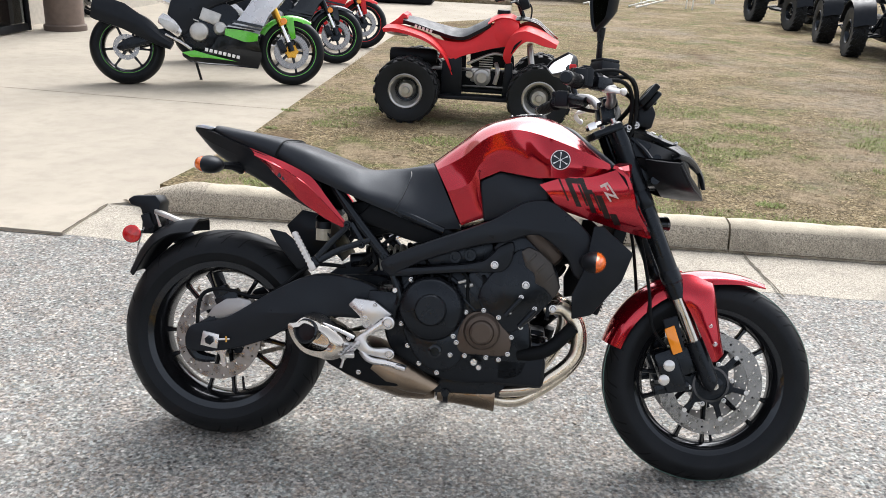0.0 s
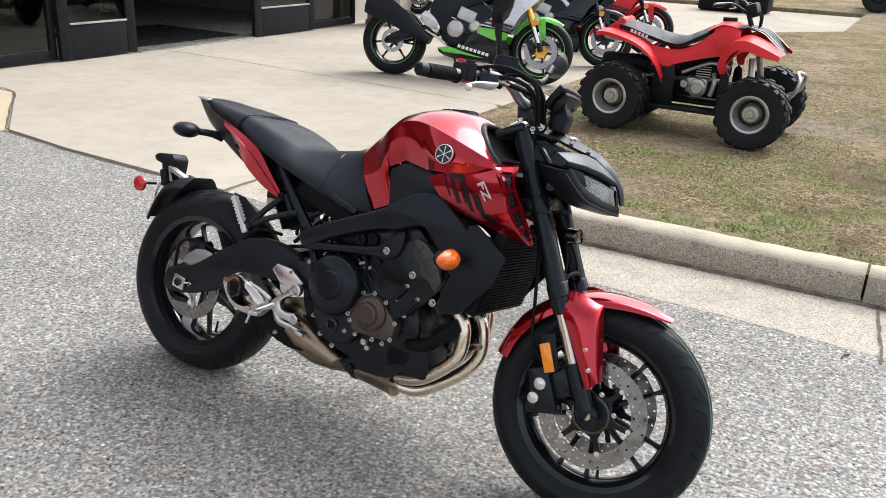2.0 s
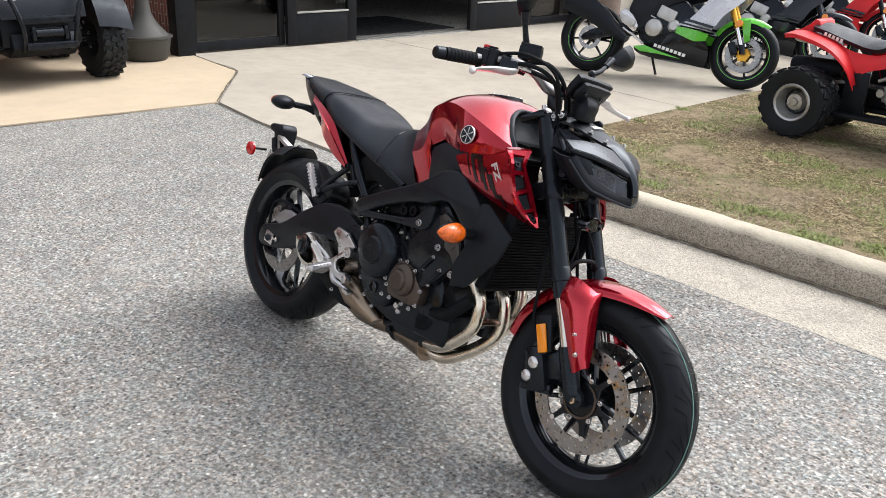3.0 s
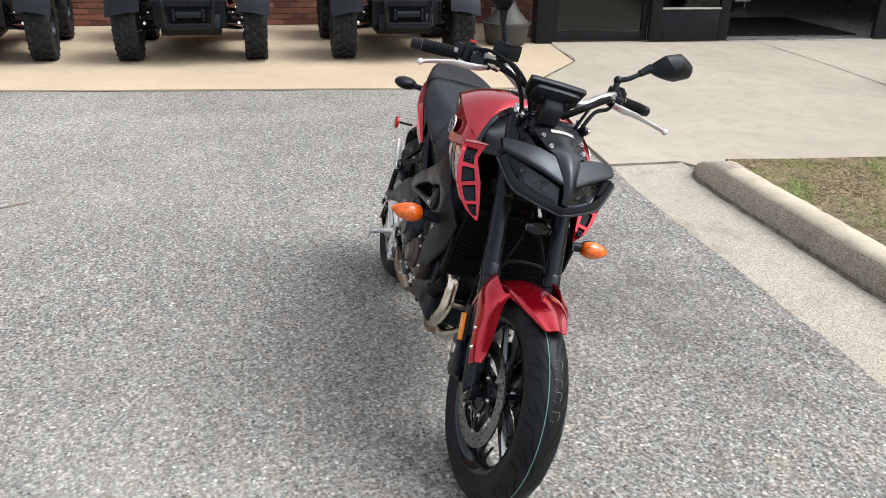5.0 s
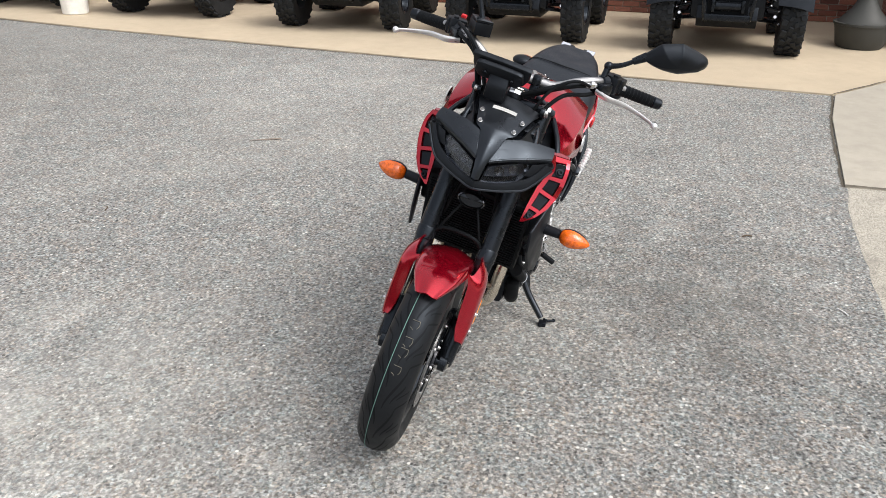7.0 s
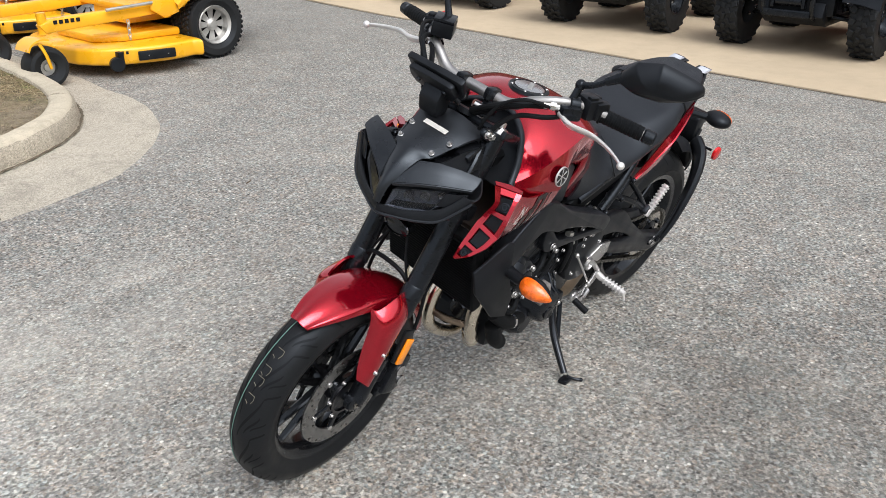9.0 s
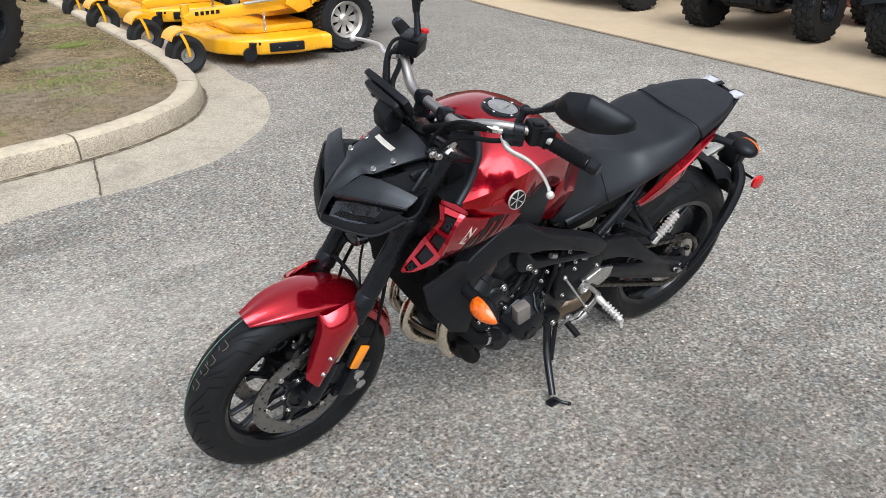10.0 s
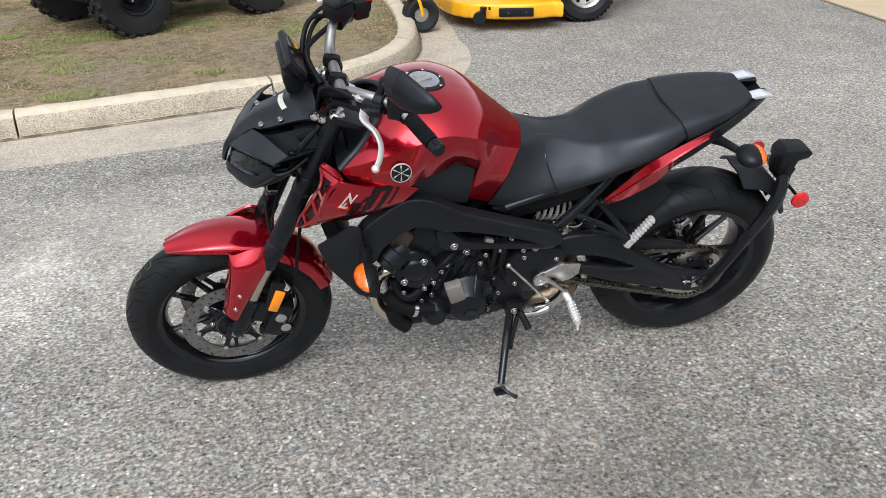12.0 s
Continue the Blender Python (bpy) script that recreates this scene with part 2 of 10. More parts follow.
    c = blend(t, 1.0, c, ramp(t, [(0.36, (0.78, 0.78, 0.785)), (0.50, (1.0, 1.0, 1.0)), (0.64, (1.20, 1.195, 1.18))], clump.outputs[0]), "MULTIPLY")
    # ragged ellipses, darker beside motorcycle and gutters, bleached and paler elsewhere
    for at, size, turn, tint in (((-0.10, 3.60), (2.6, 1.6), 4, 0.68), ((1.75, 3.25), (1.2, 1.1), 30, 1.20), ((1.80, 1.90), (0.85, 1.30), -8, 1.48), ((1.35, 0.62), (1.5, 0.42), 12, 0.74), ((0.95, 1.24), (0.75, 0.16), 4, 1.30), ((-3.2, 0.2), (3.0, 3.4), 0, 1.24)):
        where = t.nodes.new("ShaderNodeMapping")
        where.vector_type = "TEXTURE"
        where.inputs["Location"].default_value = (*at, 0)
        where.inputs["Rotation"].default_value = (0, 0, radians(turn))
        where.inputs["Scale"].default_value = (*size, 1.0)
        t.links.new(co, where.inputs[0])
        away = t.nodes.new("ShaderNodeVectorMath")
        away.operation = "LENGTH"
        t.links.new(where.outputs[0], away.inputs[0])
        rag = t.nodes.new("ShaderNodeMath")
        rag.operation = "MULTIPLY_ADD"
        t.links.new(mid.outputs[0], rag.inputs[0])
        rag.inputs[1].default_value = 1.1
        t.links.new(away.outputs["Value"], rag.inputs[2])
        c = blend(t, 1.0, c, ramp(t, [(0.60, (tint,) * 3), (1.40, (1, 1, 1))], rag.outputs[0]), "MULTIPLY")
    t.links.new(c, p.inputs["Base Color"])
    p.inputs["Roughness"].default_value = 0.85
    p.inputs["Specular IOR Level"].default_value = 0.3
    bu = node(t, "Bump", Strength=0.55, Distance=0.004)
    t.links.new(grain.outputs[0], bu.inputs["Height"])
    t.links.new(bu.outputs[0], p.inputs["Normal"])
    return m


def make_concrete(name, base, pebble=0.0, stain=0.35, pits=0.0):
    m, t, p, co = begin(name)
    wide = node(t, "TexNoise", Scale=0.8, Detail=6.0, Roughness=0.6)
    mid = node(t, "TexNoise", Scale=6.0, Detail=7.0, Roughness=0.65)
    fine = node(t, "TexNoise", Scale=220.0, Detail=3.0)
    stones = node(t, "TexVoronoi", Scale=190.0)
    for n in (wide, mid, fine, stones):
        t.links.new(co, n.inputs["Vector"])
    dark = tuple(c * 0.72 for c in base)
    light = tuple(c * 1.12 for c in base)
    c = blend(t, ramp(t, [(0.32, (0, 0, 0)), (0.66, (1, 1, 1))], wide.outputs[0]), tuple(x * 0.9 for x in base), light)
    c = blend(t, ramp(t, [(0.3, (stain,) * 3), (0.55, (0, 0, 0))], mid.outputs[0]), c, dark)
    c = blend(t, ramp(t, [(0.35, (0.25,) * 3), (0.6, (0, 0, 0))], fine.outputs[0]), c, dark)
    if pebble:
        pick = t.nodes.new("ShaderNodeSeparateColor")
        t.links.new(stones.outputs["Color"], pick.inputs[0])
        c = blend(t, pebble, c, ramp(t, [(0.0, tuple(x * 0.35 for x in base)), (0.5, base), (1.0, tuple(min(1, x * 1.5) for x in base))], pick.outputs[0]))
    if pits:
        holes = node(t, "TexNoise", Scale=118.0, Detail=5.0, Roughness=0.75)
        t.links.new(co, holes.inputs["Vector"])
        c = blend(t, ramp(t, [(0.25 + pits, (0.75, 0.75, 0.75)), (0.35 + pits, (0, 0, 0))], holes.outputs[0]), c, tuple(x * 0.26 for x in base))
        c = blend(t, ramp(t, [(0.66 - pits, (0, 0, 0)), (0.72 - pits, (0.5, 0.5, 0.5))], holes.outputs[0]), c, tuple(min(1, x * 1.35) for x in base))
        grime = node(t, "TexNoise", Scale=2.3, Detail=9.0, Roughness=0.78)
        t.links.new(co, grime.inputs["Vector"])
        c = blend(t, ramp(t, [(0.50, (0, 0, 0)), (0.64, (0.5, 0.5, 0.5))], grime.outputs[0]), c, tuple(x * 0.5 for x in base))
    t.links.new(c, p.inputs["Base Color"])
    p.inputs["Roughness"].default_value = 0.9
    p.inputs["Specular IOR Level"].default_value = 0.25
    bu = node(t, "Bump", Strength=0.5, Distance=0.004)
    t.links.new(fine.outputs[0] if not pebble else stones.outputs["Distance"], bu.inputs["Height"])
    t.links.new(bu.outputs[0], p.inputs["Normal"])
    return m


def make_turf():
    m, t, p, co = begin("dry turf")
    wide = node(t, "TexNoise", Scale=0.35, Detail=7.0, Roughness=0.65)
    mid = node(t, "TexNoise", Scale=2.2, Detail=8.0, Roughness=0.7)
    fine = node(t, "TexNoise", Scale=60.0, Detail=5.0, Roughness=0.7)
    for n in (wide, mid, fine):
        t.links.new(co, n.inputs["Vector"])
    tuft = node(t, "TexNoise", Scale=14.0, Detail=6.0, Roughness=0.75)
    thatch = node(t, "TexVoronoi", Scale=75.0)
    for n in (tuft, thatch):
        t.links.new(co, n.inputs["Vector"])
    pick = t.nodes.new("ShaderNodeSeparateColor")
    t.links.new(thatch.outputs["Color"], pick.inputs[0])
    soil = blend(t, fine.outputs[0], (0.15, 0.125, 0.095), (0.42, 0.36, 0.28))
    straw = ramp(t, [(0.0, (0.07, 0.056, 0.036)), (0.45, (0.205, 0.158, 0.088)), (0.8, (0.35, 0.28, 0.165)), (1.0, (0.50, 0.42, 0.27))], pick.outputs[0])
    green = ramp(t, [(0.0, (0.045, 0.065, 0.018)), (0.5, (0.13, 0.155, 0.055)), (1.0, (0.26, 0.28, 0.12))], pick.outputs[1])
    c = blend(t, ramp(t, [(0.50, (0, 0, 0)), (0.62, (0.8, 0.8, 0.8))], mid.outputs[0]), straw, green)
    c = blend(t, ramp(t, [(0.50, (0, 0, 0)), (0.59, (0.9, 0.9, 0.9))], wide.outputs[0]), c, soil)
    bare = node(t, "TexNoise", Scale=1.15, Detail=5.0, Roughness=0.62)
    t.links.new(co, bare.inputs["Vector"])
    c = blend(t, ramp(t, [(0.53, (0, 0, 0)), (0.60, (0.9, 0.9, 0.9))], bare.outputs[0]), c, blend(t, fine.outputs[0], (0.21, 0.16, 0.10), (0.46, 0.375, 0.26)))
    c = blend(t, ramp(t, [(0.34, (0.8, 0.8, 0.8)), (0.42, (0, 0, 0))], bare.outputs[0]), c, blend(t, fine.outputs[0], (0.07, 0.048, 0.03), (0.24, 0.17, 0.11)))
    c = blend(t, ramp(t, [(0.36, (0.75, 0.75, 0.75)), (0.56, (0, 0, 0))], tuft.outputs[0]), c, (0.085, 0.07, 0.045))
    t.links.new(c, p.inputs["Base Color"])
    p.inputs["Roughness"].default_value = 0.95
    p.inputs["Specular IOR Level"].default_value = 0.1
    bu = node(t, "Bump", Strength=0.9, Distance=0.02)
    t.links.new(fine.outputs[0], bu.inputs["Height"])
    t.links.new(bu.outputs[0], p.inputs["Normal"])
    return m


def make_blades():
    m, t, p, co = begin("grass blades")
    g = t.nodes.new("ShaderNodeNewGeometry")
    mid = node(t, "TexNoise", Scale=2.2, Detail=8.0, Roughness=0.7)
    wide = node(t, "TexNoise", Scale=0.35, Detail=7.0, Roughness=0.65)
    t.links.new(co, mid.inputs["Vector"])
    t.links.new(co, wide.inputs["Vector"])
    dry = ramp(t, [(0.0, (0.11, 0.083, 0.048)), (0.5, (0.26, 0.205, 0.125)), (1.0, (0.50, 0.42, 0.29))], g.outputs["Random Per Island"])
    fresh = ramp(t, [(0.0, (0.09, 0.115, 0.025)), (0.6, (0.19, 0.22, 0.065)), (1.0, (0.33, 0.32, 0.13))], g.outputs["Random Per Island"])
    c = blend(t, ramp(t, [(0.49, (0, 0, 0)), (0.62, (0.9, 0.9, 0.9))], mid.outputs[0]), dry, fresh)
    c = blend(t, ramp(t, [(0.51, (0, 0, 0)), (0.60, (0.6, 0.6, 0.6))], wide.outputs[0]), c, (0.30, 0.25, 0.185))
    bare = node(t, "TexNoise", Scale=1.15, Detail=5.0, Roughness=0.62)
    t.links.new(co, bare.inputs["Vector"])
    c = blend(t, ramp(t, [(0.53, (0, 0, 0)), (0.60, (0.75, 0.75, 0.75))], bare.outputs[0]), c, (0.31, 0.25, 0.17))
    c = blend(t, ramp(t, [(0.34, (0.7, 0.7, 0.7)), (0.42, (0, 0, 0))], bare.outputs[0]), c, (0.15, 0.105, 0.065))
    t.links.new(c, p.inputs["Base Color"])
    p.inputs["Roughness"].default_value = 0.8
    p.inputs["Specular IOR Level"].default_value = 0.2
    return m


def make_brick():
    m, t, p, co = begin("red brick")
    info = t.nodes.new("ShaderNodeObjectInfo")
    fine = node(t, "TexNoise", Scale=90.0, Detail=4.0)
    t.links.new(co, fine.inputs["Vector"])
    c = ramp(t, [(0.0, (0.10, 0.035, 0.025)), (0.5, (0.20, 0.07, 0.045)), (1.0, (0.30, 0.12, 0.08))], info.outputs["Random"])
    c = blend(t, ramp(t, [(0.4, (0, 0, 0)), (0.7, (0.5, 0.5, 0.5))], fine.outputs[0]), c, (0.12, 0.06, 0.05))
    t.links.new(c, p.inputs["Base Color"])
    p.inputs["Roughness"].default_value = 0.9
    return m


def make_brickwork():
    m, t, p, co = begin("brickwork")
    swap = t.nodes.new("ShaderNodeMapping")
    swap.inputs["Rotation"].default_value = (radians(90), 0, radians(90))
    t.links.new(co, swap.inputs[0])
    br = node(t, "TexBrick", Scale=1.0, Color1=(0.22, 0.075, 0.05, 1), Color2=(0.13, 0.045, 0.032, 1), Mortar=(0.35, 0.31, 0.27, 1))
    br.inputs["Brick Width"].default_value, br.inputs["Row Height"].default_value, br.inputs["Mortar Size"].default_value = 0.203, 0.067, 0.005
    t.links.new(swap.outputs[0], br.inputs["Vector"])
    t.links.new(br.outputs[0], p.inputs["Base Color"])
    p.inputs["Roughness"].default_value = 0.9
    return m


ASPHALT = make_asphalt()
PAD = make_concrete("tan concrete", (0.50, 0.415, 0.305), stain=0.26)
SLAB = make_concrete("grey tan concrete", (0.408, 0.374, 0.316), stain=0.46)
KERB = make_concrete("kerb concrete", (0.535, 0.485, 0.39), pebble=0.14, stain=0.75, pits=0.04)
KERB_FACE = make_concrete("rough kerb face", (0.43, 0.39, 0.32), pebble=0.55, stain=0.95, pits=0.13)
GUTTER = make_concrete("gutter concrete", (0.425, 0.395, 0.338), pebble=0.6, stain=0.7, pits=0.07)
JOINT = surface("dark joint", (0.10, 0.085, 0.065), 0.95, bump=0.2)
TURF, BLADES, BRICK, BRICKWORK = make_turf(), make_blades(), make_brick(), make_brickwork()
MORTAR = surface("mortar", (0.33, 0.29, 0.25), 0.95, bump=0.3)
STUCCO = surface("pale wall", (0.45, 0.42, 0.37), 0.9, bump=0.2)
DARK_FRAME = surface("dark bronze metal", (0.011, 0.0112, 0.0125), 0.42, vary=0.25, spec=0.2, cool=True)
DARK_GLASS = clear("tinted glass", (0.16, 0.18, 0.19), 0.02)
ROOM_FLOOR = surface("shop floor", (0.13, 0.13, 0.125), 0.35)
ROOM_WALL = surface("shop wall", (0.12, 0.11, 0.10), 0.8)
WHITE = surface("white paint", (0.75, 0.74, 0.70), 0.5)

RED = surface("candy red paint", (0.44, 0.004, 0.020), 0.17, metal=0.80, vary=0.05, scale=5, fine=900, bump=0.006, coat=0.9, rough_vary=0.03)
RED_SOLID = surface("bright red plastic", (0.62, 0.018, 0.025), 0.48, vary=0.08, bump=0.02, coat=0.08, spec=0.3)
BLACK = surface("black plastic", (0.0085, 0.0092, 0.0110), 0.40, vary=0.25, bump=0.08, spec=0.24, cool=True)
BLACK_DEEP = surface("matt black", (0.006, 0.0062, 0.0066), 0.6, vary=0.3, bump=0.05, spec=0.16, cool=True)
BLACK_GLOSS = surface("gloss black", (0.007, 0.0073, 0.0085), 0.16, vary=0.2, bump=0.01, coat=0.25, spec=0.4, cool=True)
BLACK_METAL = surface("black painted metal", (0.0065, 0.0072, 0.0090), 0.26, vary=0.25, bump=0.06, spec=0.34, cool=True)
FRAME_BLACK = surface("satin black alloy", (0.0095, 0.0102, 0.0125), 0.38, vary=0.15, fine=500, bump=0.05, spec=0.30, cool=True)
RUBBER = surface("tyre rubber", (0.0105, 0.0110, 0.0120), 0.44, vary=0.25, fine=180, bump=0.10, spec=0.19, cool=True)
OLD_RUBBER = surface("dusty tyre rubber", (0.0135, 0.0138, 0.0142), 0.6, vary=0.35, scale=6, bump=0.15, spec=0.28, cool=True)
VINYL = surface("black seat vinyl", (0.0135, 0.0150, 0.0185), 0.42, vary=0.12, fine=700, bump=0.16, spec=0.34, cool=True)
ALU = surface("satin aluminium", (0.66, 0.66, 0.67), 0.28, metal=1.0, vary=0.08, bump=0.03)
LAMP_GREY = surface("grey lamp reflector", (0.13, 0.14, 0.17), 0.3, vary=0.2, bump=0.02)
SATIN = surface("satin silver bar", (0.38, 0.38, 0.39), 0.45, metal=0.9, vary=0.08, bump=0.03)
CHROME = surface("polished metal", (0.78, 0.78, 0.80), 0.10, metal=1.0, vary=0.05, bump=0.0, rough_vary=0.05)
STEEL = surface("brushed steel", (0.56, 0.53, 0.49), 0.18, metal=1.0, vary=0.22, scale=9, bump=0.02)
CHAIN_STEEL = surface("oily chain steel", (0.20, 0.195, 0.18), 0.34, metal=1.0, vary=0.3, scale=60, bump=0.05)
HEADER = surface("polished exhaust steel", (0.78, 0.71, 0.60), 0.26, metal=1.0, vary=0.20, scale=8, bump=0.01)
MASK = surface("satin black mask plastic", (0.0085, 0.0092, 0.0110), 0.33, vary=0.25, bump=0.06, spec=0.5, cool=True)
CAST_GREY = surface("warm grey casting", (0.058, 0.054, 0.052), 0.42, metal=0.45, vary=0.2, bump=0.05)
HEAT = surface("heat tinted steel", (0.27, 0.215, 0.165), 0.32, metal=1.0, vary=0.35, scale=7, bump=0.04)
DECAL = surface("dark red black decal", (0.010, 0.003, 0.004), 0.3, vary=0.1, bump=0.0, coat=0.15, spec=0.3)
BOLT_STEEL = surface("zinc plated steel", (0.66, 0.66, 0.67), 0.30, metal=0.95, vary=0.1, bump=0.02)
LEVER = surface("bright cast alloy", (0.72, 0.72, 0.73), 0.38, metal=0.6, vary=0.06, bump=0.02)
DARK_CHROME = surface("dark reflector metal", (0.10, 0.10, 0.11), 0.2, metal=1.0, vary=0.1, bump=0.0)
DISC = surface("brake disc steel", (0.28, 0.28, 0.285), 0.30, metal=1.0, vary=0.18, scale=40, bump=0.03)
BROWN = surface("bronze magnesium cover", (0.085, 0.066, 0.055), 0.36, metal=0.6, vary=0.15, bump=0.04)
AMBER = surface("amber lens", (0.80, 0.125, 0.008), 0.14, vary=0.45, scale=85, fine=300, bump=0.5, coat=0.7)
AMBER_FLAT = surface("amber reflector", (0.90, 0.28, 0.01), 0.2, vary=0.1, bump=0.1, coat=0.5)
RED_LENS = surface("red lens", (0.50, 0.010, 0.014), 0.15, vary=0.35, scale=80, bump=0.4, coat=0.7)
SMOKE = clear("smoked lens", (0.60, 0.64, 0.70), 0.12, 1.31)
CLEAR = clear("clear lens", (0.90, 0.90, 0.92), 0.06)
MIRROR = surface("mirror glass", (0.85, 0.85, 0.86), 0.02, metal=1.0, vary=0.0, bump=0.0, rough_vary=0.01)
TANK_GREY = surface("grey decal", (0.16, 0.15, 0.15), 0.35)
WHITE_MARK = surface("white marking", (0.82, 0.82, 0.80), 0.45)
CHALK = surface("faded yellow marking", (0.13, 0.125, 0.10), 0.8)
TEAL = surface("green tyre line", (0.12, 0.24, 0.21), 0.7)
YELLOW = surface("mower yellow paint", (0.80, 0.40, 0.012), 0.32, vary=0.10, scale=5, bump=0.02, coat=0.3)
GREEN = surface("lime green paint", (0.10, 0.52, 0.03), 0.25, vary=0.08, bump=0.01, coat=0.7)
SILVER_PAINT = surface("silver blue paint", (0.55, 0.57, 0.62), 0.28, metal=0.4, vary=0.06, bump=0.01, coat=0.7)
GOLD = surface("gold anodised", (0.62, 0.33, 0.05), 0.3, metal=1.0, vary=0.1)
GALV = surface("galvanised metal", (0.50, 0.50, 0.49), 0.4, metal=0.8, vary=0.2)
POT = surface("grey cast iron", (0.040, 0.041, 0.038), 0.6, vary=0.2, bump=0.2)

# ---------------------------------------------------------------- ground, pavement, kerbs, grass
def flat(bm, poly, z):
    bm.faces.new([bm.verts.new((x, y, z)) for x, y in poly])
    return bm


def slab_of(poly, top, thick):
    bm = B()
    return plate(bm, poly, top - thick, top, axis="z")


b = B()
bmesh.ops.create_grid(b, x_segments=1, y_segments=1, size=220)
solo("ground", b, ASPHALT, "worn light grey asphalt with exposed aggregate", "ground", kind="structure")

PAD_TOP = 0.014
PAD_POLY = [(-4.06, 4.41), (-5.22, 5.27), (-6.32, 5.38), (-8.2, 5.38), (-8.2, -16), (-6.0, -16), (-5.15, -6.0), (-4.68, -2.8), (-4.33, 0.9), (-4.20, 2.65)]
SLAB_POLY = [(-1.81, 4.25), (-1.81, 4.74), (-1.60, 4.88), (-1.53, 5.3), (-1.46, 6.2), (-1.45, 8.3), (-1.40, 12.8), (-1.30, 15.2), (0.3, 17.2), (0.3, 22), (-9, 22), (-9, 5.42), (-6.32, 5.40), (-5.205, 5.29), (-4.045, 4.425), (-3.3, 4.33)]
tagged(new("pavement_pad", mesh_from(slab_of(PAD_POLY, PAD_TOP, 0.12), PAD)), "tan concrete apron in front of the brick wall", "pavement", kind="structure")
tagged(new("pavement_slab", mesh_from(slab_of(SLAB_POLY, PAD_TOP, 0.12), SLAB)), "grey tan concrete slab by the shop doors", "pavement", kind="structure")


def seam(pts, width, z, name, label):
    """A narrow dark crack or joint, uneven in width, lying in the surface."""
    bm = B()
    pts = spline([(x, y, z) for x, y in pts], 10)
    rng = random.Random(len(pts))
    left, right = [], []
    for i, q in enumerate(pts):
        d = (pts[min(i + 1, len(pts) - 1)] - pts[max(i - 1, 0)]).normalized()
        n = Vector((-d.y, d.x, 0))
        w = width * rng.uniform(0.5, 1.2)
        off = n * rng.uniform(-0.3, 0.3) * width
        left.append(q + n * w / 2 + off)
        right.append(q - n * w / 2 + off)
    ring_bridge(bm, [left, right], closed_ring=False, caps=False)
    return solo(name, bm, JOINT, label, "joint", kind="structure")


seam([(-4.06, 4.41), (-4.64, 4.84), (-5.215, 5.28), (-5.75, 5.335), (-6.32, 5.39)], 0.016, PAD_TOP + 0.003, "pavement_joint", "dark open joint between two concrete pours")
seam([(-1.81, 4.24), (-2.6, 4.28), (-3.3, 4.32), (-4.06, 4.40), (-4.08, 4.3), (-4.195, 2.65), (-4.325, 0.9), (-4.67, -2.8), (-5.14, -6)], 0.018, 0.004, "pavement_edge_joint", "dark gritty line where asphalt meets concrete")
seam([(-1.45, 7.6), (-3.2, 7.75), (-4.8, 7.9), (-6.25, 7.95)], 0.012, PAD_TOP + 0.003, "pavement_saw_cut", "shallow saw cut across the concrete slab")
seam([(-1.81, 4.25), (-1.81, 4.74)], 0.012, PAD_TOP + 0.003, "kerb_end_joint", "joint between slab and kerb end")

KERB_PROFILE = [(0.0, -0.05), (0.0, 0.02), (-0.014, 0.090), (-0.027, 0.127), (-0.050, 0.146), (-0.104, 0.152), (-0.15, 0.150), (-0.172, 0.138), (-0.18, 0.10), (-0.18, -0.05)]


def along(path, step):
    """Even steps along a curve: place and outward normal (to its left)."""
    pts = spline([(x, y, 0) for x, y in path], 12)
    out, left = [], 0.0
    for a, c in zip(pts, pts[1:]):
        d = c - a
        n = Vector((-d.y, d.x, 0)).normalized()
        s = left
        while s < d.length:
            out.append((a + d * (s / d.length), n))
            s += step
        left = s - d.length
    return out


def kerb(name, path, side, label, taper=0, first=40, segment=44):
    """Rolled kerb in cast lengths with open joints, and a gutter pan before it."""
    top = thing(name, label, "kerb", kind="structure")
    line = along(path, 0.07)
    rng = random.Random(7)
    k = 0
    while k < len(line) - 2:
        size = segment if k else first
        run = line[k:k + size + 1]
        rings = []
        for i, (q, n) in enumerate(run):
            ends = 0.05 if (i == 0 and k) else -0.05 if i == len(run) - 1 else 0
            d = Vector((n.y, -n.x, 0))
            j = k + i
            low = min(1.0, 0.25 + 0.75 * j / taper) if taper and j < taper else 1.0
            wear = 0.007 if taper and j < taper else 0.004
            rings.append([q + n * side * (o + rng.uniform(-wear, wear)) + d * ends * 0.12 + Vector((0, 0, z * low + rng.uniform(-wear, wear) * 0.8)) for o, z in KERB_PROFILE])
        bm = B()
        ring_bridge(bm, rings)
        stone = part("kerb_stone", bm, KERB, top, smooth=60)
        stone.data.materials.append(KERB_FACE)
        for f in stone.data.polygons:
            # steep sides take the rough, darker concrete, the crown the paler trowelled one
            worn = taper and k == 0 and (f.center - line[0][0]).length < 0.55
            if worn or (f.normal.z < 0.75 and 0.0 < f.center.z < 0.13):
                f.material_index = 1
        k += size
    return top


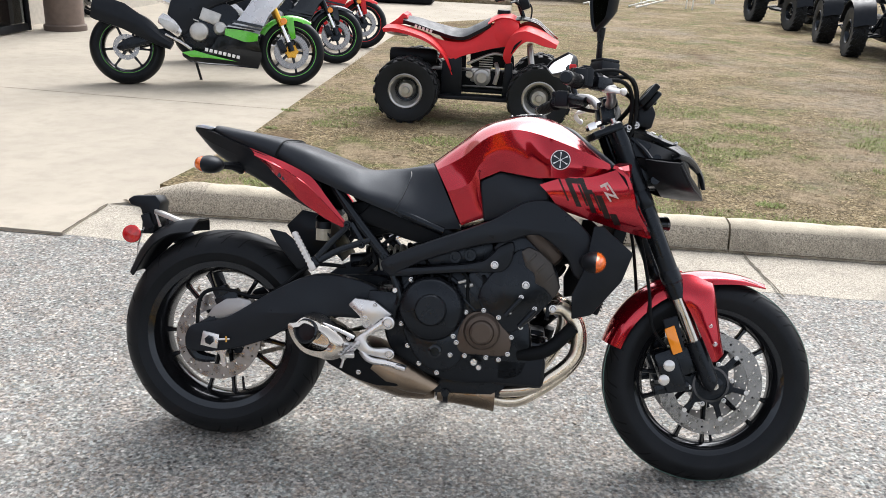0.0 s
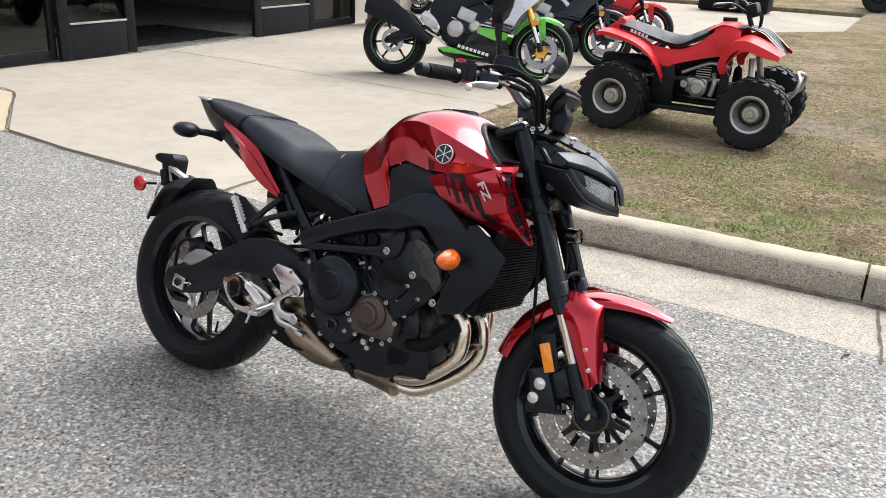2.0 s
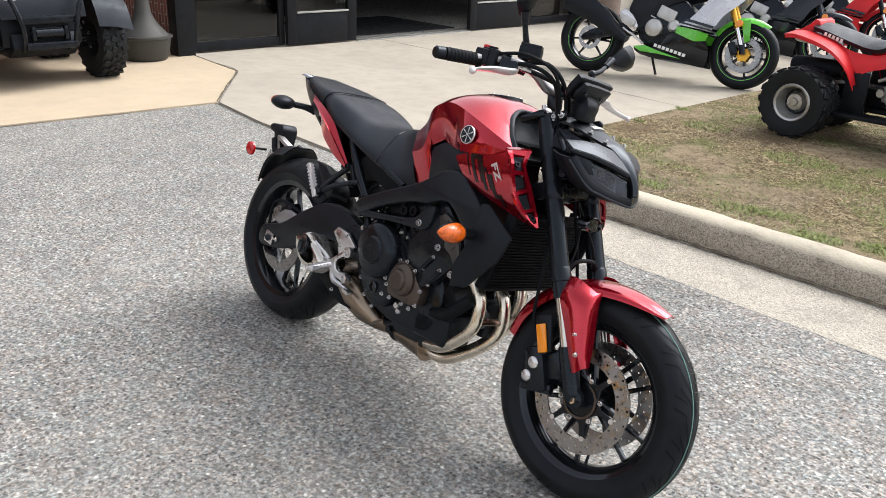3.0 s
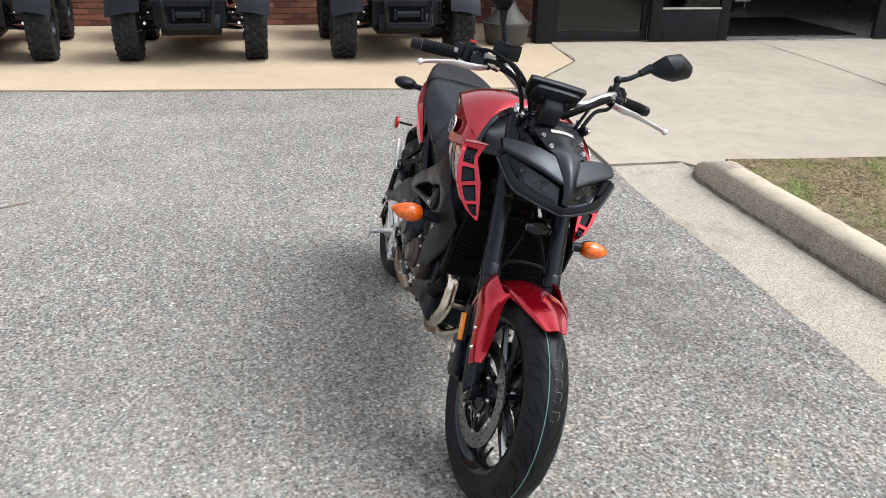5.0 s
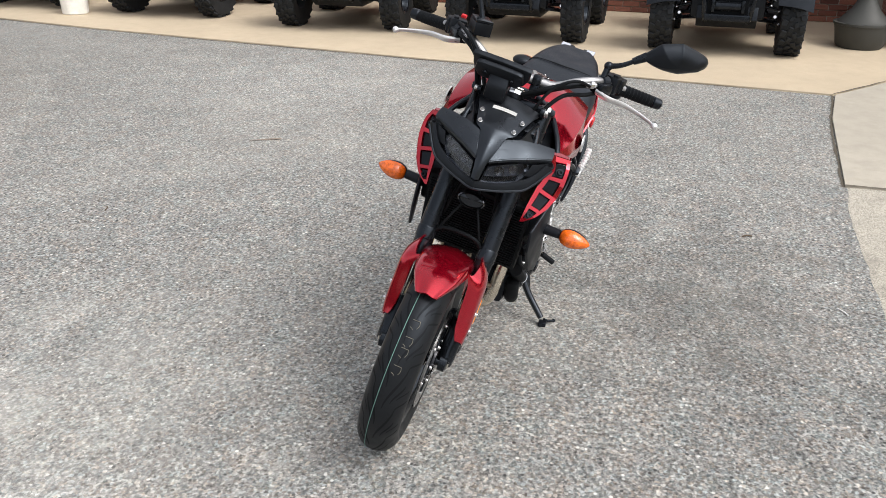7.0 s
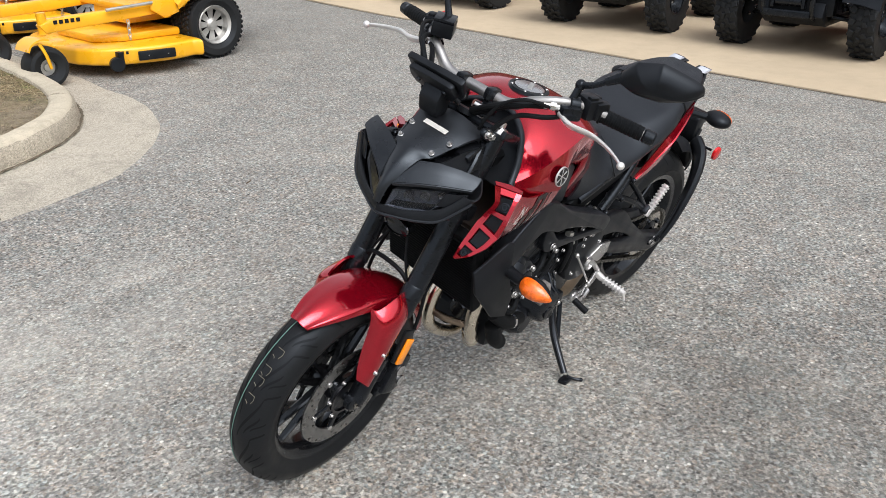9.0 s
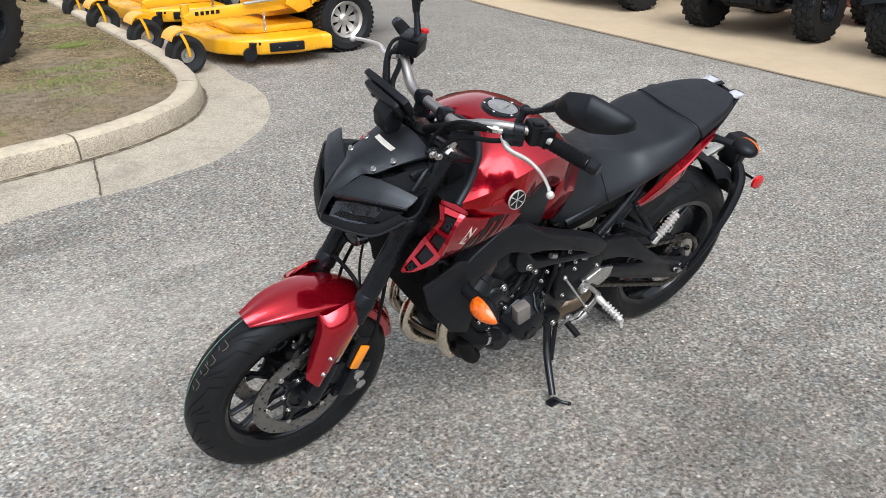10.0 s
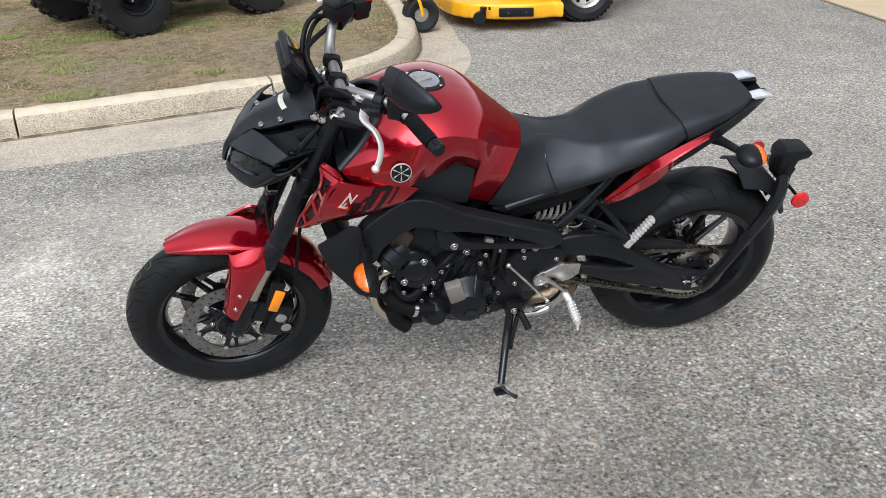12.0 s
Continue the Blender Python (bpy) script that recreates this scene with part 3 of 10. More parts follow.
def pan(name, path, side, widths, label):
    line = along(path, 0.04)
    bm = B()
    rows = []
    for i, (q, n) in enumerate(line):
        f = i / (len(line) - 1) * (len(widths) - 1)
        a = min(int(f), len(widths) - 2)
        w = widths[a] + (widths[a + 1] - widths[a]) * (f - a)
        rag = 0.020 * noise.noise(Vector((q.x * 3.1, q.y * 3.1, 1.0))) + 0.008 * noise.noise(Vector((q.x * 13, q.y * 13, 5.0)))
        rows.append([q + n * side * (w * s + (rag if s == 1.0 else 0)) + Vector((0, 0, 0.0012 if s == 1.0 else 0.004 + (0.012 if s < 0 else 0.0))) for s in (-0.08, 0.0, 0.3, 0.7, 1.0)])
    ring_bridge(bm, rows, closed_ring=False, caps=False)
    return solo(name, bm, GUTTER, label, "gutter", kind="structure")


NORTH = [(-1.74, 4.84), (-1.58, 4.71), (-1.2, 4.67), (0.0, 4.68), (1.6, 4.68), (4.0, 4.66), (9.0, 4.6), (15.48, 4.52)]
SOUTH = [(13.656, 1.343), (7.0, 0.50), (4.0, 0.12), (2.35, -0.14), (1.12, -0.39), (0.61, -0.50), (0.20, -0.70), (-0.14, -1.01), (-0.41, -1.55), (-0.55, -2.4), (-0.60, -3.6), (-0.64, -6.0), (-0.75, -12.0)]
kerb("kerb_north", NORTH, -1, "weathered rolled concrete kerb beside dry grass", taper=6, first=48)
kerb("kerb_south", SOUTH, -1, "weathered rolled concrete kerb curving round a grass island", first=164, segment=22)
pan("gutter_north", [(-1.81, 4.70)] + NORTH[2:], -1, [0.44, 0.47, 0.52, 0.55, 0.5, 0.5, 0.5, 0.5, 0.5], "pale sandy concrete gutter pan")
pan("gutter_south", SOUTH, -1, [0.5, 0.5, 0.5, 0.5, 0.5, 0.5, 0.45, 0.55, 0.63, 0.34, 0.33, 0.33, 0.32, 0.3, 0.3, 0.3], "pale sandy concrete gutter pan in a curve")
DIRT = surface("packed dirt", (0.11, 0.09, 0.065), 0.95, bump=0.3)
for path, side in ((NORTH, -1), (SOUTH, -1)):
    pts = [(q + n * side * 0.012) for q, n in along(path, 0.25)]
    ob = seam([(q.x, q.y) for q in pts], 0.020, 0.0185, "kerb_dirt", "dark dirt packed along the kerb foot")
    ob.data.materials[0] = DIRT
seam([(1.64, 4.68), (1.66, 4.42), (1.69, 4.10)], 0.012, 0.012, "gutter_crack", "thin crack across the gutter pan")
seam([(0.70, -0.46), (0.76, -0.18), (0.84, 0.18)], 0.012, 0.012, "gutter_crack", "thin crack across the gutter pan")


def turf(name, poly, z, label):
    return solo(name, slab_of(poly, z, 0.2), TURF, label, "grass", kind="structure")


NORTH_TURF = [(-1.57, 4.90), (-1.1, 4.83), (9, 4.75), (60, 4.5), (60, 22), (0.3, 22), (0.3, 17.2), (-1.30, 15.2), (-1.40, 12.8), (-1.45, 8.3), (-1.46, 6.2), (-1.52, 5.3)]
turf("lawn_north", NORTH_TURF, 0.10, "patchy dry lawn with bare sandy soil")
turf("lawn_far", [(-80, 22.02), (120, 22.02), (120, 200), (-80, 200)], 0.10, "wide dry lawn in the distance")
inner = [(q + n * 0.165) for q, n in along(SOUTH, 0.25)]
turf("lawn_south", [(q.x, q.y) for q in inner] + [(30, -12), (30, 3.0)], 0.115, "patchy dry lawn inside the curved kerb")


def blades(name, boxes, z, count, label, inside):
    """Short mown blades, each one a thin bent leaf."""
    rng = np.random.default_rng(5)
    verts, faces = [], []
    for (x0, x1, y0, y1), n in zip(boxes, count):
        xs, ys = rng.uniform(x0, x1, n), rng.uniform(y0, y1, n)
        for x, y in zip(xs, ys):
            if not inside(x, y):
                continue
            den = noise.noise(Vector((x * 1.3, y * 1.3, 3.0)))
            if den < rng.uniform(-0.75, 0.35):
                continue
            a, h, w = rng.uniform(0, 6.283), rng.uniform(0.004, 0.016), rng.uniform(0.0012, 0.0032)
            lean = rng.uniform(0.012, 0.042)
            c, s = math.cos(a), math.sin(a)
            k = len(verts)
            verts += [(x - s * w, y + c * w, z), (x + s * w, y - c * w, z), (x + c * lean, y + s * lean, z + h)]
            faces.append((k, k + 1, k + 2))
    me = bpy.data.meshes.new("blades")
    me.from_pydata(verts, [], faces)
    me.materials.append(BLADES)
    return tagged(new(name, me), label, "grass", kind="stuff")


def right_of_kerb(x, y):
    best = min(inner, key=lambda q: (q.x - x) ** 2 + (q.y - y) ** 2)
    i = inner.index(best)
    d = inner[min(i + 1, len(inner) - 1)] - inner[max(i - 1, 0)]
    return d.x * (y - best.y) - d.y * (x - best.x) > 0


blades("lawn_blades", [(-1.45, 5.5, 4.9, 7.5), (-1.45, 7, 7.5, 12), (-1.4, 9, 12, 24)], 0.10, [80000, 60000, 30000], "short straw coloured and green grass blades", lambda x, y: True)
blades("lawn_blades", [(-0.6, 3.2, -3.2, 0.2), (-0.6, 4, -7, -3.2)], 0.115, [60000, 20000], "short straw coloured and green grass blades", right_of_kerb)


def leaf_litter(name, box_of, z, count, label, inside):
    """Curled scraps of dry leaf, each a small bent four-cornered piece."""
    rng = random.Random(23)
    verts, faces = [], []
    x0, x1, y0, y1 = box_of
    while len(faces) < count:
        x, y = rng.uniform(x0, x1), rng.uniform(y0, y1)
        if not inside(x, y) or noise.noise(Vector((x * 0.9, y * 0.9, 8.0))) < rng.uniform(-0.5, 0.5):
            continue
        a, l, w = rng.uniform(0, 6.283), rng.uniform(0.008, 0.024), rng.uniform(0.004, 0.010)
        c, s_ = math.cos(a), math.sin(a)
        k = len(verts)
        for u, v, h in ((-l, 0, rng.uniform(0.002, 0.012)), (0, w, 0.008), (l, 0, rng.uniform(0.002, 0.014)), (0, -w, 0.004)):
            verts.append((x + c * u - s_ * v, y + s_ * u + c * v, z + h))
        faces += [(k, k + 1, k + 2), (k, k + 2, k + 3)]
    me = bpy.data.meshes.new("litter")
    me.from_pydata(verts, [], faces)
    me.materials.append(LITTER)
    return tagged(new(name, me), label, "leaf litter", kind="stuff")


LITTER = surface("dry leaf", (0.23, 0.165, 0.105), 0.85, vary=0.5, scale=30, island=0.7)
leaf_litter("leaf_litter", (-1.4, 4.5, 4.95, 9.0), 0.10, 2600, "dry brown leaf scraps in the lawn", lambda x, y: True)
leaf_litter("leaf_litter", (-0.5, 3.2, -3.4, 0.2), 0.115, 1200, "dry brown leaf scraps inside the curved kerb", right_of_kerb)


def tufts(name, spots, z, label):
    """Thick green clumps: blades fanned out from each spot."""
    rng = random.Random(31)
    verts, faces = [], []
    for x, y, n, spread in spots:
        for _ in range(n):
            a, r = rng.uniform(0, 6.283), spread * math.sqrt(rng.random())
            px, py, w, h, out = x + r * math.cos(a), y + 0.6 * r * math.sin(a), rng.uniform(0.0015, 0.0035), rng.uniform(0.006, 0.022), rng.uniform(0.010, 0.035)
            e = rng.uniform(0, 6.283)
            c, s_ = math.cos(e), math.sin(e)
            k = len(verts)
            verts += [(px - s_ * w, py + c * w, z), (px + s_ * w, py - c * w, z), (px + c * out, py + s_ * out, z + h)]
            faces.append((k, k + 1, k + 2))
    me = bpy.data.meshes.new("tufts")
    me.from_pydata(verts, [], faces)
    me.materials.append(TUFT)
    return tagged(new(name, me), label, "grass", kind="stuff")


TUFT = surface("fresh grass", (0.20, 0.255, 0.07), 0.7, vary=0.4, scale=20, island=0.6)
spot_rng = random.Random(5)
tufts("grass_clumps", [(-1.40 + spot_rng.uniform(-0.03, 0.10), y + spot_rng.uniform(-0.1, 0.1), spot_rng.randint(40, 160), spot_rng.uniform(0.05, 0.16)) for y in (5.2, 5.7, 6.4, 7.2, 8.3)]
      + [(spot_rng.uniform(-1.2, 4.0), 4.86 + abs(spot_rng.gauss(0.05, 0.25)), spot_rng.randint(120, 420), spot_rng.uniform(0.08, 0.30)) for _ in range(30)]
      + [(spot_rng.uniform(-1.2, 4.5), spot_rng.uniform(5.2, 8.5), spot_rng.randint(300, 900), spot_rng.uniform(0.15, 0.50)) for _ in range(36)], 0.10, "bright green grass clumps in the dry lawn")

south_spots = []
while len(south_spots) < 40:
    x, y = spot_rng.uniform(-0.5, 3.4), spot_rng.uniform(-5.0, 0.1)
    if right_of_kerb(x - 0.12, y + 0.12) and right_of_kerb(x, y):
        south_spots.append((x, y, spot_rng.randint(300, 900), spot_rng.uniform(0.10, 0.35)))
tufts("grass_clumps", south_spots, 0.115, "bright green grass patches inside the curved kerb")


def loose_bits():
    """Grit, twigs and dry leaf scraps lying on the asphalt."""
    rng = random.Random(11)
    bm = B()
    for _ in range(260):
        x, y = rng.uniform(-4, 3.4), rng.uniform(-0.2, 4.5)
        r = rng.uniform(0.002, 0.006)
        blob(bm, (x, y, r * 0.4), (r * rng.uniform(0.8, 2.2), r, r * 0.6), (0, 0, rng.uniform(0, 180)), 6, 4)
    return solo("grit", bm, make_concrete("loose stones", (0.42, 0.38, 0.33)), "loose grit scattered over the asphalt", "grit", kind="stuff")


loose_bits()
TWIG = surface("twig", (0.10, 0.07, 0.045), 0.9)
RUST = surface("rust smear", (0.24, 0.19, 0.155), 0.9)
for tx, ty, ta, tl in ((-0.29, 0.61, 30, 0.05), (1.55, 4.06, 70, 0.06), (2.0, 3.4, 15, 0.04), (-0.9, 3.7, 120, 0.05)):
    b = B()
    tube(b, [(0, 0, 0.004), (tl * 0.5, 0.006, 0.007), (tl, -0.003, 0.004)], 0.0035, 6, 3)
    solo("twig", b, TWIG, "short dry twig lying on the asphalt", "twig", m=pose(tx, ty, 0, 0, 0, ta))
b = B()
flat(b, [(-0.10, -0.006), (0.0, -0.010), (0.09, -0.014), (0.12, 0.004), (0.07, 0.016), (-0.02, 0.008), (-0.09, 0.003)], 0.0045)
solo("rust_stain", b, RUST, "faint rusty smear on the asphalt", "stain", kind="structure", m=pose(-1.60, 0.80, 0, 0, 0, 120))

# invented dark green ring, out of view, added to darken the horizon in reflections
def horizon_ring():
    rng = random.Random(3)
    b = B()
    n = 120
    rings = []
    for k in range(n):
        a = 2 * math.pi * k / n
        r = 95 + rng.uniform(-6, 6)
        h = 9 + rng.uniform(-2.5, 3.0)
        rings.append([Vector((r * math.cos(a), r * math.sin(a), z)) for z in (-0.5, h * 0.6, h)])
    ring_bridge(b, rings, closed_ring=False, caps=False, closed_path=True)
    return solo("backdrop", b, surface("dark horizon ring", (0.05, 0.06, 0.035), 0.95, vary=0.5, scale=0.2), "dark green ring out of view, added for reflections", "trees", kind="structure")


horizon_ring()

# ---------------------------------------------------------------- the shop building
FRONT, BACK = -6.36, -7.85


def building():
    # set-back brick wall
    b = B()
    box(b, (BACK - 0.16, -5.4, 2.0), (0.30, 21.4, 4.0))
    wall = solo("wall_brick", b, BRICKWORK, "set-back red brick wall behind the parked quads", "wall", kind="structure")
    # return wall beside the entrance
    b = B()
    box(b, (-7.2, 5.34, 2.0), (1.62, 0.16, 4.0))
    solo("wall_return", b, BRICKWORK, "short brick return beside the entrance", "wall", kind="structure")
    # wall above the shop front, and beyond the column
    b = B()
    box(b, (FRONT - 0.1, 8.7, 3.35), (0.2, 7.1, 1.3))
    solo("wall_fascia", b, STUCCO, "pale wall above the shop front", "wall", kind="structure")
    b = B()
    box(b, (FRONT - 0.5, 17.2, 2.0), (0.3, 9.6, 4.0))
    solo("wall_north", b, STUCCO, "pale wall beyond the column", "wall", kind="structure")
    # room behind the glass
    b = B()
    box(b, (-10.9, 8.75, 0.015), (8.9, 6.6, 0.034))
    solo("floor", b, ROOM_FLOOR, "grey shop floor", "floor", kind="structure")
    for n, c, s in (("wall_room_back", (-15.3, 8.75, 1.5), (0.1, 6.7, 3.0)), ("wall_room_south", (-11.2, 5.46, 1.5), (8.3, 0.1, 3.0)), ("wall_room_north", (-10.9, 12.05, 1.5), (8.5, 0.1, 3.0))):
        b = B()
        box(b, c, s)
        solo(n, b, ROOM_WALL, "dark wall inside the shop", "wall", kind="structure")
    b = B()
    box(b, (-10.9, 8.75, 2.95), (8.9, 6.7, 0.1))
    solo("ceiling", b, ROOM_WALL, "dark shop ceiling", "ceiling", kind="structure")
    return wall


WALL_BRICK = building()


def glazed(name, y0, y1, label, kick=0.0, x=FRONT, thick=0.06, top=2.7):
    """A dark metal frame with a tinted pane; kick is the height of its solid bottom panel."""
    t = thing(name, label, "door" if kick else "window", kind="structure")
    st = 0.07 if not kick else 0.13
    for yy in (y0 + st / 2, y1 - st / 2):
        b = B()
        box(b, (x, yy, top / 2 + 0.03), (thick, st, top), bevel=0.006)
        part("stile", b, DARK_FRAME, t)
    lo = 0.10 if not kick else kick
    b = B()
    box(b, (x, (y0 + y1) / 2, 0.03 + lo / 2), (thick * 0.9, y1 - y0 - 2 * st, lo), bevel=0.006)
    part("bottom_panel" if kick else "bottom_rail", b, DARK_FRAME, t)
    b = B()
    box(b, (x, (y0 + y1) / 2, top), (thick * 0.9, y1 - y0 - 2 * st, 0.1), bevel=0.006)
    part("top_rail", b, DARK_FRAME, t)
    b = B()
    box(b, (x, (y0 + y1) / 2, (lo + top) / 2), (0.008, y1 - y0 - 2 * st, top - lo - 0.08))
    pane = part("pane", b, DARK_GLASS, t)
    pane.visible_shadow = False
    if kick:
        b = B()
        box(b, (x + 0.03, (y0 + y1) / 2, lo + 0.035), (0.03, y1 - y0 - 2 * st, 0.02), bevel=0.004)
        part("glazing_bead", b, GALV, t)
    return t


b = B()
box(b, (FRONT + 0.02, 5.30, 1.4), (0.18, 0.20, 2.8), bevel=0.01)
solo("door_post", b, DARK_FRAME, "dark metal corner post of the shop front", "post", kind="structure")
glazed("window_1", 5.40, 6.58, "fixed tinted shop window in a dark frame")
glazed("door_1", 6.58, 7.58, "sliding glass door leaf with a dark kick panel, pushed open", 0.36, FRONT + 0.07)
glazed("door_2", 9.57, 10.86, "sliding glass door leaf with a dark kick panel, pushed open", 0.36, FRONT + 0.07)
glazed("window_2", 10.86, 11.98, "fixed tinted shop window in a dark frame")
b = B()
box(b, (FRONT + 0.06, 8.57, PAD_TOP + 0.006), (0.14, 1.96, 0.016), bevel=0.004)
solo("door_threshold", b, GALV, "bright metal door threshold", "threshold", kind="structure")
b = B()
box(b, (FRONT - 0.9, 8.57, 0.040), (1.5, 1.9, 0.012), bevel=0.004)
solo("door_mat", b, BLACK_DEEP, "dark rubber mat inside the open door", "mat")


def column():
    t = thing("column", "round brown column at the shop corner", "column", kind="structure")
    b = B()
    lathe(b, [(0.26, 0.0), (0.26, 2.8)], (-6.02, 12.32, PAD_TOP), (0, 0, 1), 28)
    part("shaft", b, surface("brown column paint", (0.16, 0.12, 0.10), 0.7, vary=0.2), t)
    b = B()
    lathe(b, [(0.29, 0.0), (0.29, 0.07), (0.262, 0.09), (0.262, 0.0)], (-6.02, 12.32, PAD_TOP), (0, 0, 1), 28, closed=True)
    part("base", b, surface("brown column base", (0.12, 0.09, 0.075), 0.75), t)


column()


def display_stand(x, y, h, w, label):
    t = thing("display_stand", label, "stand", pose(x, y, 0.03))
    for sy in (-w / 2, w / 2):
        b = B()
        rod(b, (0, sy, 0), (0, sy, h), 0.015)
        part("post", b, ALU, t)
    for i in range(4):
        b = B()
        box(b, (0, 0, 0.12 + i * (h - 0.2) / 3), (0.3, w, 0.03), bevel=0.004)
        part("shelf", b, BLACK if i else WHITE, t)


display_stand(-9.2, 9.3, 1.5, 0.5, "metal display stand with shelves inside the shop")
display_stand(-11.0, 6.9, 1.6, 0.8, "metal display stand with shelves inside the shop")
b = B()
box(b, (-9.0, 8.6, 0.53), (0.7, 0.9, 1.0), bevel=0.02)
solo("shop_counter", b, BLACK_DEEP, "black counter standing inside the shop", "counter")


def brick_pieces():
    """Single bricks where the wall shows between the quads, laid in half bond on a mortar bed."""
    b = B()
    box(b, (0, 0, 0), (0.022, 0.193, 0.057), bevel=0.003, seg=1)
    me = mesh_from(b, BRICK)
    b = B()
    box(b, (BACK + 0.0, 2.2, 0.30), (0.03, 6.2, 0.54))
    part("mortar_bed", b, MORTAR, WALL_BRICK)
    n = 0
    for row in range(8):
        y = -0.88 + (0.10 if row % 2 else 0.0)
        while y < 5.15 and n < 300:
            ob = new("brick", me)
            ob.parent = WALL_BRICK
            ob.location = (BACK + 0.017 + 0.002 * ((n * 7) % 3), y, PAD_TOP + 0.034 + row * 0.067)
            y += 0.203
            n += 1


def iron_pot():
    t = thing("chiminea", "grey cast iron chiminea with a tall tapered neck", "chiminea", pose(-6.28, 4.86, PAD_TOP))
    b = B()
    lathe(b, [(0.0, 0.0), (0.20, 0.0), (0.225, 0.03), (0.25, 0.17), (0.262, 0.22), (0.275, 0.225), (0.275, 0.245), (0.0, 0.245)], axis=(0, 0, 1), seg=36)
    part("bowl", b, POT, t)
    b = B()
    lathe(b, [(0.24, 0.246), (0.20, 0.29), (0.13, 0.37), (0.085, 0.46), (0.065, 0.60), (0.06, 0.95), (0.075, 0.98), (0.05, 0.98)], axis=(0, 0, 1), seg=36)
    part("neck", b, POT, t)
    for a in (20, 140, 260):
        b = B()
        box(b, (0.17 * math.cos(radians(a)), 0.17 * math.sin(radians(a)), 0.006), (0.05, 0.05, 0.012))
        part("foot", b, POT, t)


iron_pot()
b = B()
lathe(b, [(0.0, 0.0), (0.14, 0.0), (0.15, 0.01), (0.165, 0.34), (0.172, 0.345), (0.172, 0.36), (0.158, 0.36), (0.14, 0.03), (0.0, 0.03)], (-5.48, -3.80, PAD_TOP), (0, 0, 1), 32)
solo("bucket", b, WHITE, "white plastic bucket standing on the apron", "bucket")

b = B()
tube(b, [(-0.03, 0, 0.003), (0.0, 0.003, 0.004), (0.032, 0, 0.003)], 0.003, 6)
solo("straw_scrap", b, WHITE_MARK, "short white straw scrap lying on the asphalt", "litter", m=pose(-0.239, 4.068, 0, 0, 0, 35))

# ---------------------------------------------------------------- the red motorcycle: x forward from the rear axle, y to its left, z up, before it leans
LEAN_A = radians(15.3)
fwd = Vector((1, -0.021, 0)).normalized()
flat_left = Vector((-fwd.y, fwd.x, 0))
up_v = flat_left * math.sin(LEAN_A) + Vector((0, 0, math.cos(LEAN_A)))
left_v = flat_left * math.cos(LEAN_A) - Vector((0, 0, math.sin(LEAN_A)))
BIKE = Matrix((fwd, left_v, up_v)).transposed().to_4x4()
BIKE.translation = (-0.451, 2.668, 0.0)
bike = thing("motorcycle", "candy red and black naked motorcycle leaning on its side stand", "motorcycle", BIKE)

STEER = Matrix.Translation((1.543, 0, 0)) @ Matrix.Rotation(radians(3.6), 4, Vector((-math.sin(radians(25)), 0, math.cos(radians(25))))) @ Matrix.Translation((-1.543, 0, 0))


def steered(bm):
    bm.transform(STEER)
    return bm


RA, FA = (0.0, 0.0, 0.315), (1.456, 0.0, 0.297)


def bolt_mesh(r, h, mat):
    b = B()
    lathe(b, [(0.0, h * 0.08), (r * 0.42, h * 0.08), (r * 0.5, h), (r * 0.82, h), (r, h * 0.75), (r, h * 0.12), (r * 1.35, h * 0.10), (r * 1.35, 0.0), (0, 0)], axis=(0, 0, 1), seg=12)
    return mesh_from(b, mat)


BOLT = bolt_mesh(0.0052, 0.007, BOLT_STEEL)
BOLT_BIG = bolt_mesh(0.0082, 0.009, BOLT_STEEL)
BOLT_DARK = bolt_mesh(0.009, 0.009, BLACK_METAL)


def bolts(parent, mesh, places, normal, turn=None, name="bolt"):
    q = Vector(normal).to_track_quat("Z", "Y").to_matrix().to_4x4()
    for p in places:
        ob = new(name, mesh)
        ob.parent = parent
        m = Matrix.Translation(p) @ q
        ob.matrix_basis = (turn @ m) if turn else m


# ---- wheels
def tyre_section(R, half, rim, shape=(1.0, 0.985, 0.94, 0.86)):
    """Outline of a round road tyre from one bead over the crown to the other."""
    pts = []
    n = 22
    depth = R - rim
    for i in range(n + 1):
        a = -math.pi / 2 * 1.22 + math.pi * 1.22 * i / n
        h = math.sin(a) * half
        r = rim + depth * 0.36 + (depth * 0.64) * max(-0.56, math.cos(a))
        if abs(a) > math.pi / 2:
            h = math.copysign(half * (0.98 - 0.35 * (abs(a) - math.pi / 2)), a)
        pts.append((r, h))
    return pts


def road_tyre(R, half, rim, grooves, rows):
    b = B()
    out = tyre_section(R, half, rim)
    inn = [(r - 0.012 if r > rim + 0.02 else rim, h * 0.86) for r, h in reversed(out)]
    lathe(b, out + inn, seg=112, closed=True)
    return b


